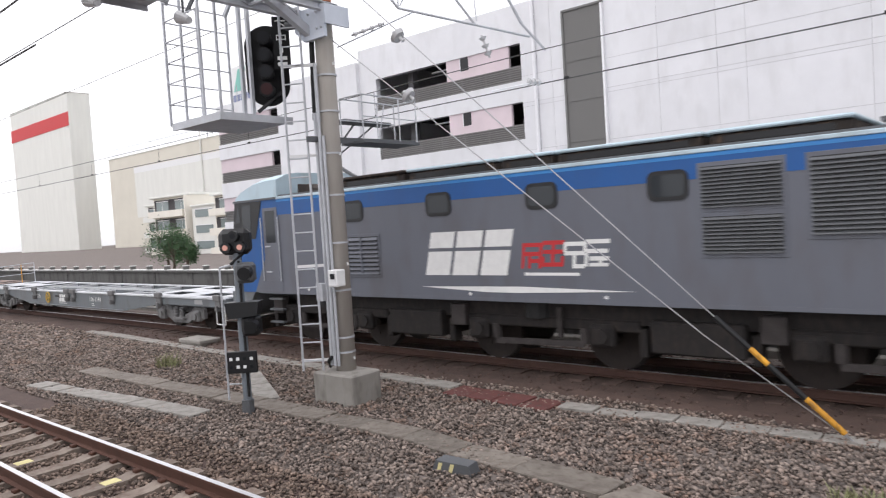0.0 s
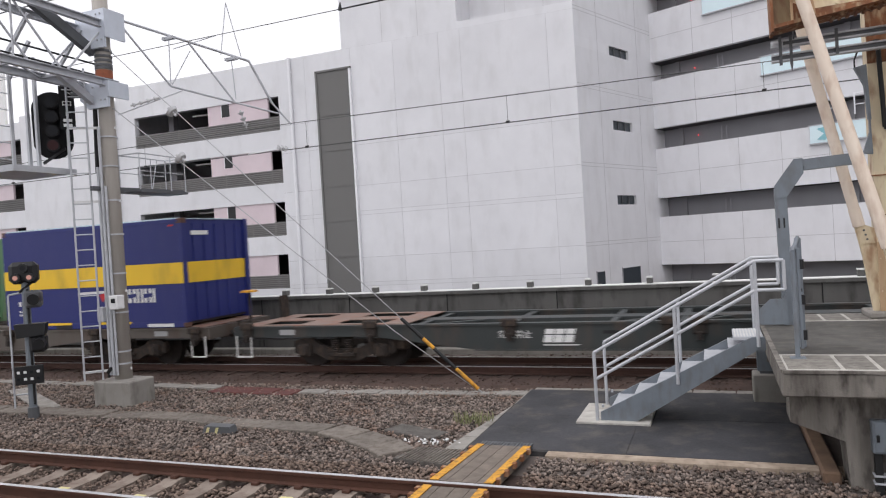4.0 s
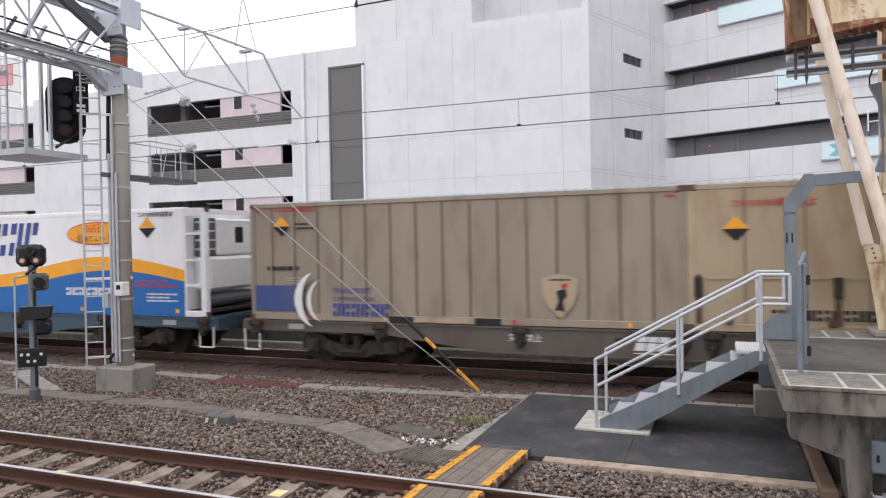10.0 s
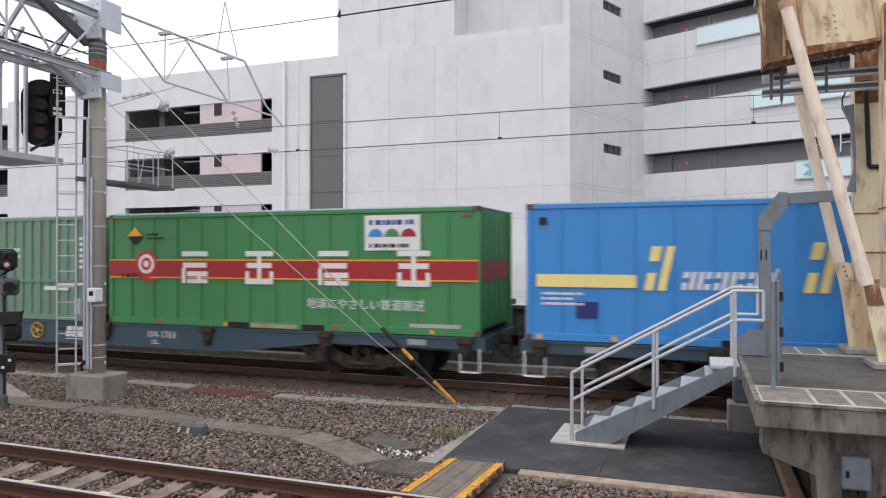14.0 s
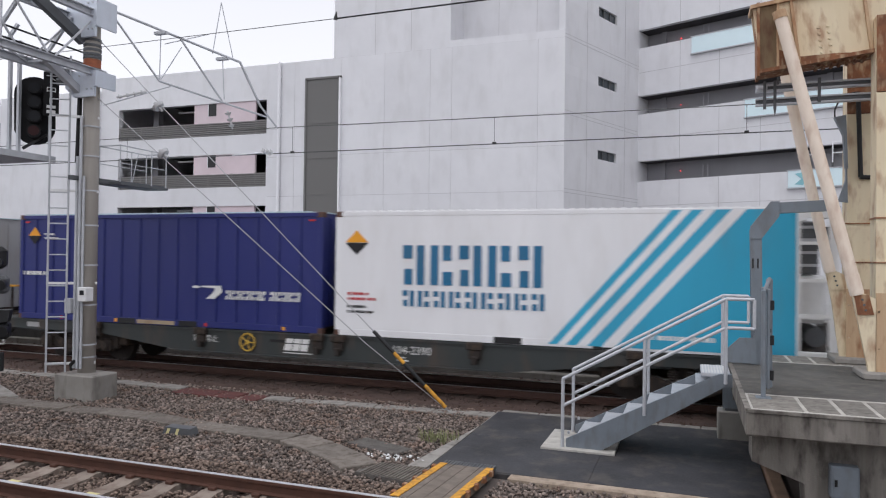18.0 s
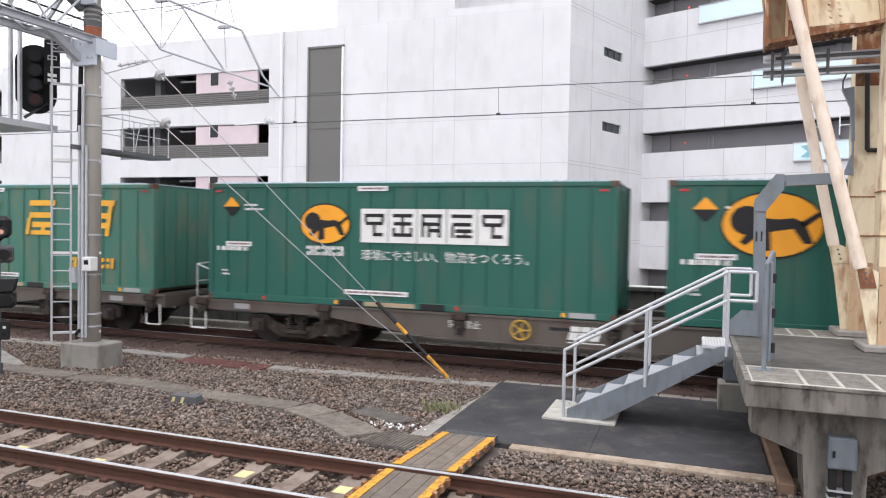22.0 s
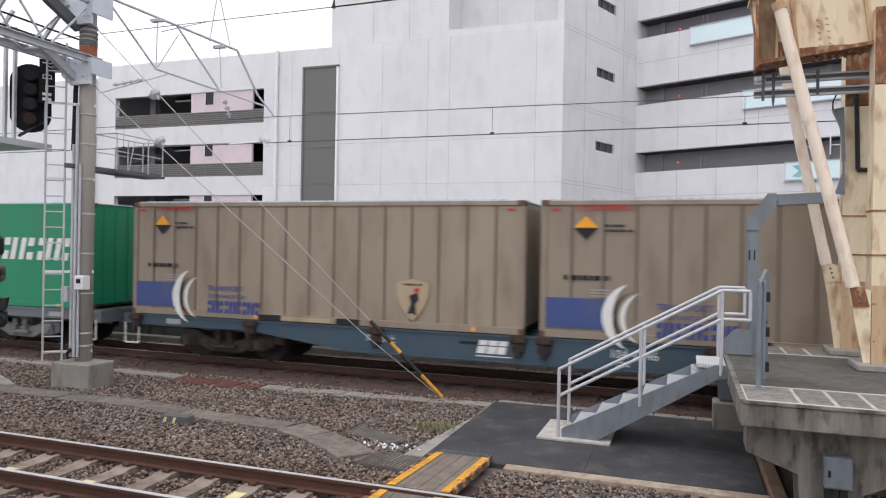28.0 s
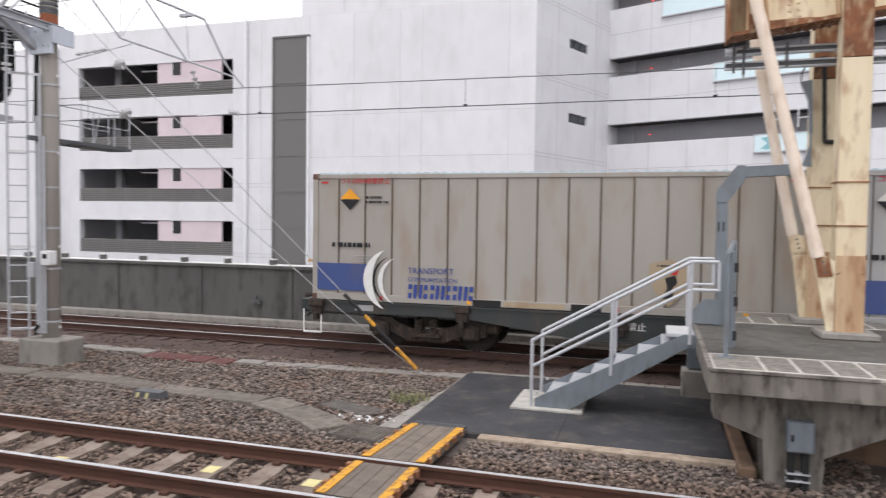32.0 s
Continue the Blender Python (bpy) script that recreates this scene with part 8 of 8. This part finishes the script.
    for bx0 in (3.55, 9.1, 14.65):
        b = part("bogie_frame", B(bx0 - 1.9, bx0 + 1.9, -1.14, 1.14, .72, .92, bevel=.03), M_LOCOGEAR, e, "grimy motor bogie frame")
        for s in (-1, 1):
            for k in (-1.25, 1.25):
                a = part("axle_box", own_mat(AB, M_LOCOGEAR), None, b)
                a.location = (bx0 + k, s * 1.05, .12)
                a.rotation_euler = (0, 0, 0 if s < 0 else math.pi)
                a.scale = (1.4, 1.0, 1.25)
                part("brake_block", B(bx0 + k * 1.55 - .07, bx0 + k * 1.55 + .07, s * 1.02 - .12, s * 1.02 + .12, .35, .8, bevel=.02), M_LOCOGEAR, b)
                part("axle_spring", rod(bmesh.new(), (bx0 + k * .72, s * 1.08, .5), (bx0 + k * .72, s * 1.08, .76), .09, 10), M_LOCOGEAR_PALE, b)
            part("traction_bar", beam(bmesh.new(), (bx0 - .9, s * 1.12, .45), (bx0 + .9, s * 1.12, .5), .06, .1), M_LOCOGEAR_PALE, b)
            part("air_spring", rod(bmesh.new(), (bx0, s * 1.0, .9), (bx0, s * 1.0, 1.2), .26, 14), M_RUBBER, b)
            part("sand_box", B(bx0 - 1.85, bx0 - 1.5, s * 1.15 - .1, s * 1.15 + .1, .7, 1.1, bevel=.02), M_LOCOGEAR_PALE, b)
            part("damper", rod(bmesh.new(), (bx0 + .5, s * 1.2, 1.1), (bx0 + .5, s * 1.2, .6), .05, 8), M_LOCOGEAR_PALE, b)
        for k in (-1.25, 1.25):
            s = part("wheelset", LW, M_WHEEL, e, "large steel wheelset")
            s.location = (bx0 + k, 0, .56)
            WHEELS.append((s, bx0 + k, .56, e))
    for x in (6.3, 11.9):
        part("under_box", B(x - .7, x + .7, -1.25, 1.25, .45, .95, bevel=.03), M_LOCOGEAR, e, "underfloor equipment box")
    return e


# ---- make up the train ----
TRAIN = []          # (thing, its offset along the train, its height)
loco = locomotive()
TRAIN.append((loco, -.64, 0))
KIND = {
    "g": (P_WG_GREY, M_GEAR_GREY, "grey", "mid-grey flat container wagon"),
    "b": (P_WG_BROWN, M_GEAR, "brown-grey", "dust-covered grey container wagon"),
    "d": (P_WG_DARK, M_GEAR, "dark", "dark slate-green container wagon"),
    "u": (P_WG_BLUE, M_GEAR, "blue", "slate-blue container wagon"),
    "r": (P_WG_RUST, M_GEAR, "rust", "rust-brown container wagon"),
}
# wagon: paint, number, front load, rear load
CONSIST = [("g", "106-1144", "", ""), ("d", "104-2513", "", ""), ("d", "104-1070", "", ""), ("b", "104-1070", "seino", "fuku_old"),
           ("b", "107-1071", "sag", "sag"), ("g", "107-1380", "yam", "yam"), ("b", "107-766", "yam_old", "fuku"), ("b", "107-1384", "konpo", "sag"),
           ("u", "104-2066", "run", "fuku"), ("r", "104-310", "nx", ""), ("u", "104-952", "fuku", "fl"), ("u", "104-1763", "fukubig", "om"),
           ("d", "104-880", "reefer", "fukubig"), ("r", "104-541", "", ""), ("d", "104-2390", "kitao", "dai"), ("b", "107-2093", "silver", "dai"),
           ("g", "107-1864", "yam_old", "yam"), ("b", "107-568", "yam", "neco"), ("b", "107-586", "yam_old", "yam"), ("d", "104-652", "yam", "yam"),
           ("d", "104-770", "run", "run"), ("g", "107-903", "run", "run"), ("u", "104-1246", "sag", "sag"), ("g", "107-1709", "zen", "sag"),
           ("b", "104-1188", "silver", "sag"), ("d", "104-2009", "silver", "sag_pale")]
MAKE = {
    "sag": lambda: sagawa(P_BEIGE, "dusty grey-beige container with dark ribs and a blue band"),
    "sag_pale": lambda: sagawa(P_DUSTGREY, "pale dusty grey container with dark ribs and a blue band"),
    "silver": lambda: sagawa(P_SILVER, "dull silver container with dark ribs and a blue band"),
    "yam": lambda: yamato(P_TEAL, "teal green container with orange oval and orange signs"),
    "yam_old": lambda: yamato(P_TEAL_OLD, "faded teal green container with orange oval and signs"),
    "neco": lambda: yamato(P_TEAL, "teal green container with white-backed signs and orange oval", 1),
    "fuku": lambda: fukuyama(P_GREEN, "green ribbed container with a red stripe and white signs"),
    "fuku_old": lambda: fukuyama(P_GREEN_OLD, "faded rust-stained green container with a red stripe"),
    "fukubig": lambda: fukuyama(P_GREEN_BRIGHT, "bright green container with a red stripe and large white signs", True),
    "run": lambda: runtec("white and blue reefer container with a yellow wave"),
    "kitao": lambda: kitao("white and cyan reefer container with slanted white stripes"),
    "zen": lambda: zentsu("smooth emerald green container with white blocks and red emblem"),
    "dai": lambda: dainichi("deep blue ribbed container with white blocks and emblem"),
    "fl": lambda: freight_blue("sky blue container with pale yellow stripes"),
    "konpo": lambda: konpo("dusty cream container with drop doors and red blocks"),
    "seino": lambda: seino("short deep blue container with a broad yellow band"),
    "nx": lambda: corrugated("dull silver corrugated container with faded blue blocks", P_SILVER),
    "om": lambda: corrugated("grey-green corrugated container with white blocks", P_GREYGREEN, False),
    "reefer": lambda: reefer_plain("plain white reefer container with an end frame"),
}
made = {}


def load(kind, w, where):
    if kind not in made:
        c = made[kind] = MAKE[kind]()
    else:
        c = copy_thing(made[kind], pose(0, 0, 0))
    x = {"rear": .64, "front": 10.35, "mid": 5.5, "front20": 13.4}[where]
    dx, k = {(5, "rear"): (.3, 1), (6, "rear"): (-.12, 1), (6, "front"): (-.18, 1), (7, "front"): (0, 1.035), (8, "front"): (-.3, 1), (11, "rear"): (-.15, 1), (12, "front"): (.2, 1), (15, "rear"): (.7, .925), (16, "front"): (.1, 1), (17, "front"): (.1, 1.02), (18, "rear"): (.27, .965), (18, "front"): (.5, .97), (19, "rear"): (0, .94), (25, "rear"): (.35, 1), (25, "front"): (0, 1.015)}.get((w, where), (0, 1))
    x += dx
    c.scale = (k, 1, 1)
    TRAIN.append((c, -20.4 * w - .64 + x, 1.0))


wmade = {}
for i, (k, number, front, rear) in enumerate(CONSIST):
    w = i + 1
    mat, gear, tone, label = KIND[k]
    full = bool(front or rear)
    wg = wagon(label + (" with containers on it" if full else " running empty"), mat, gear, number, full, rail=(w in (1, 4, 7, 9, 11, 13, 18, 21, 25) or w == 14), deck=(k == "r" or w in (2, 3, 4)), brake=(w % 3 != 2 and w != 3), jx=7.6 if w == 3 else 9.1, top=P_WG_PALE if w == 1 else None)
    TRAIN.append((wg, -20.4 * w - .64, 0))
    if front == "seino":
        load("seino", w, "front20")
    elif front == "nx":
        load("nx", w, "mid")
    elif front:
        load(front, w, "front")
    if rear:
        load(rear, w, "rear")


# ---- the train runs ----
SLIP = {0: -.47, 1: -.47, 2: -.77, 3: -.4, 4: -.2, 6: 0, 7: -.2, 8: -.4, 9: .12, 10: -.28, 11: -.43, 12: .08, 13: -.34, 14: 0.05, 17: .3, 18: .17, 19: -.2, 20: .05, 21: .25, 22: .15, 23: .13, 24: .45, 25: .42, 28: .12, 29: .1, 30: .47, 31: .3, 32: .39}


def run(t):
    """How far the rear end of the locomotive's reference has come at t seconds."""
    u = (t - 16) / 16
    return 255.267 + 270.612 * u - 2.254 * u * u - 0.501 * u ** 3 + float(np.interp(t, list(SLIP), list(SLIP.values())))


RUN = [float(t) for t in range(0, 33)]


def motions():
    place = {}
    for ob, offset, z in TRAIN:
        walk(ob, [(t, pose(run(t) + offset, FAR, z)) for t in RUN])
        place[ob] = offset
    # wheels roll while they are near; far from view they rest between two equal poses
    for wheel, x, r, owner in WHEELS:
        near = [k for k in range(0, 961) if -32 < run(k / 30) + place[owner] + x < 12]
        if not near:
            continue
        a0 = run(near[0] / 30)
        rows = []
        for k in near:
            turn = math.degrees((run(k / 30) - a0) / r)
            rows.append((k / 30, Matrix.Translation((x, 0, r)) @ Euler((0, radians(turn), 0)).to_matrix().to_4x4()))
        if near[0] > 0:
            rows.insert(0, (0.0, rows[0][1]))
        if near[-1] < 960:
            rows.append((32.0, rows[-1][1]))
        walk(wheel, rows)


motions()
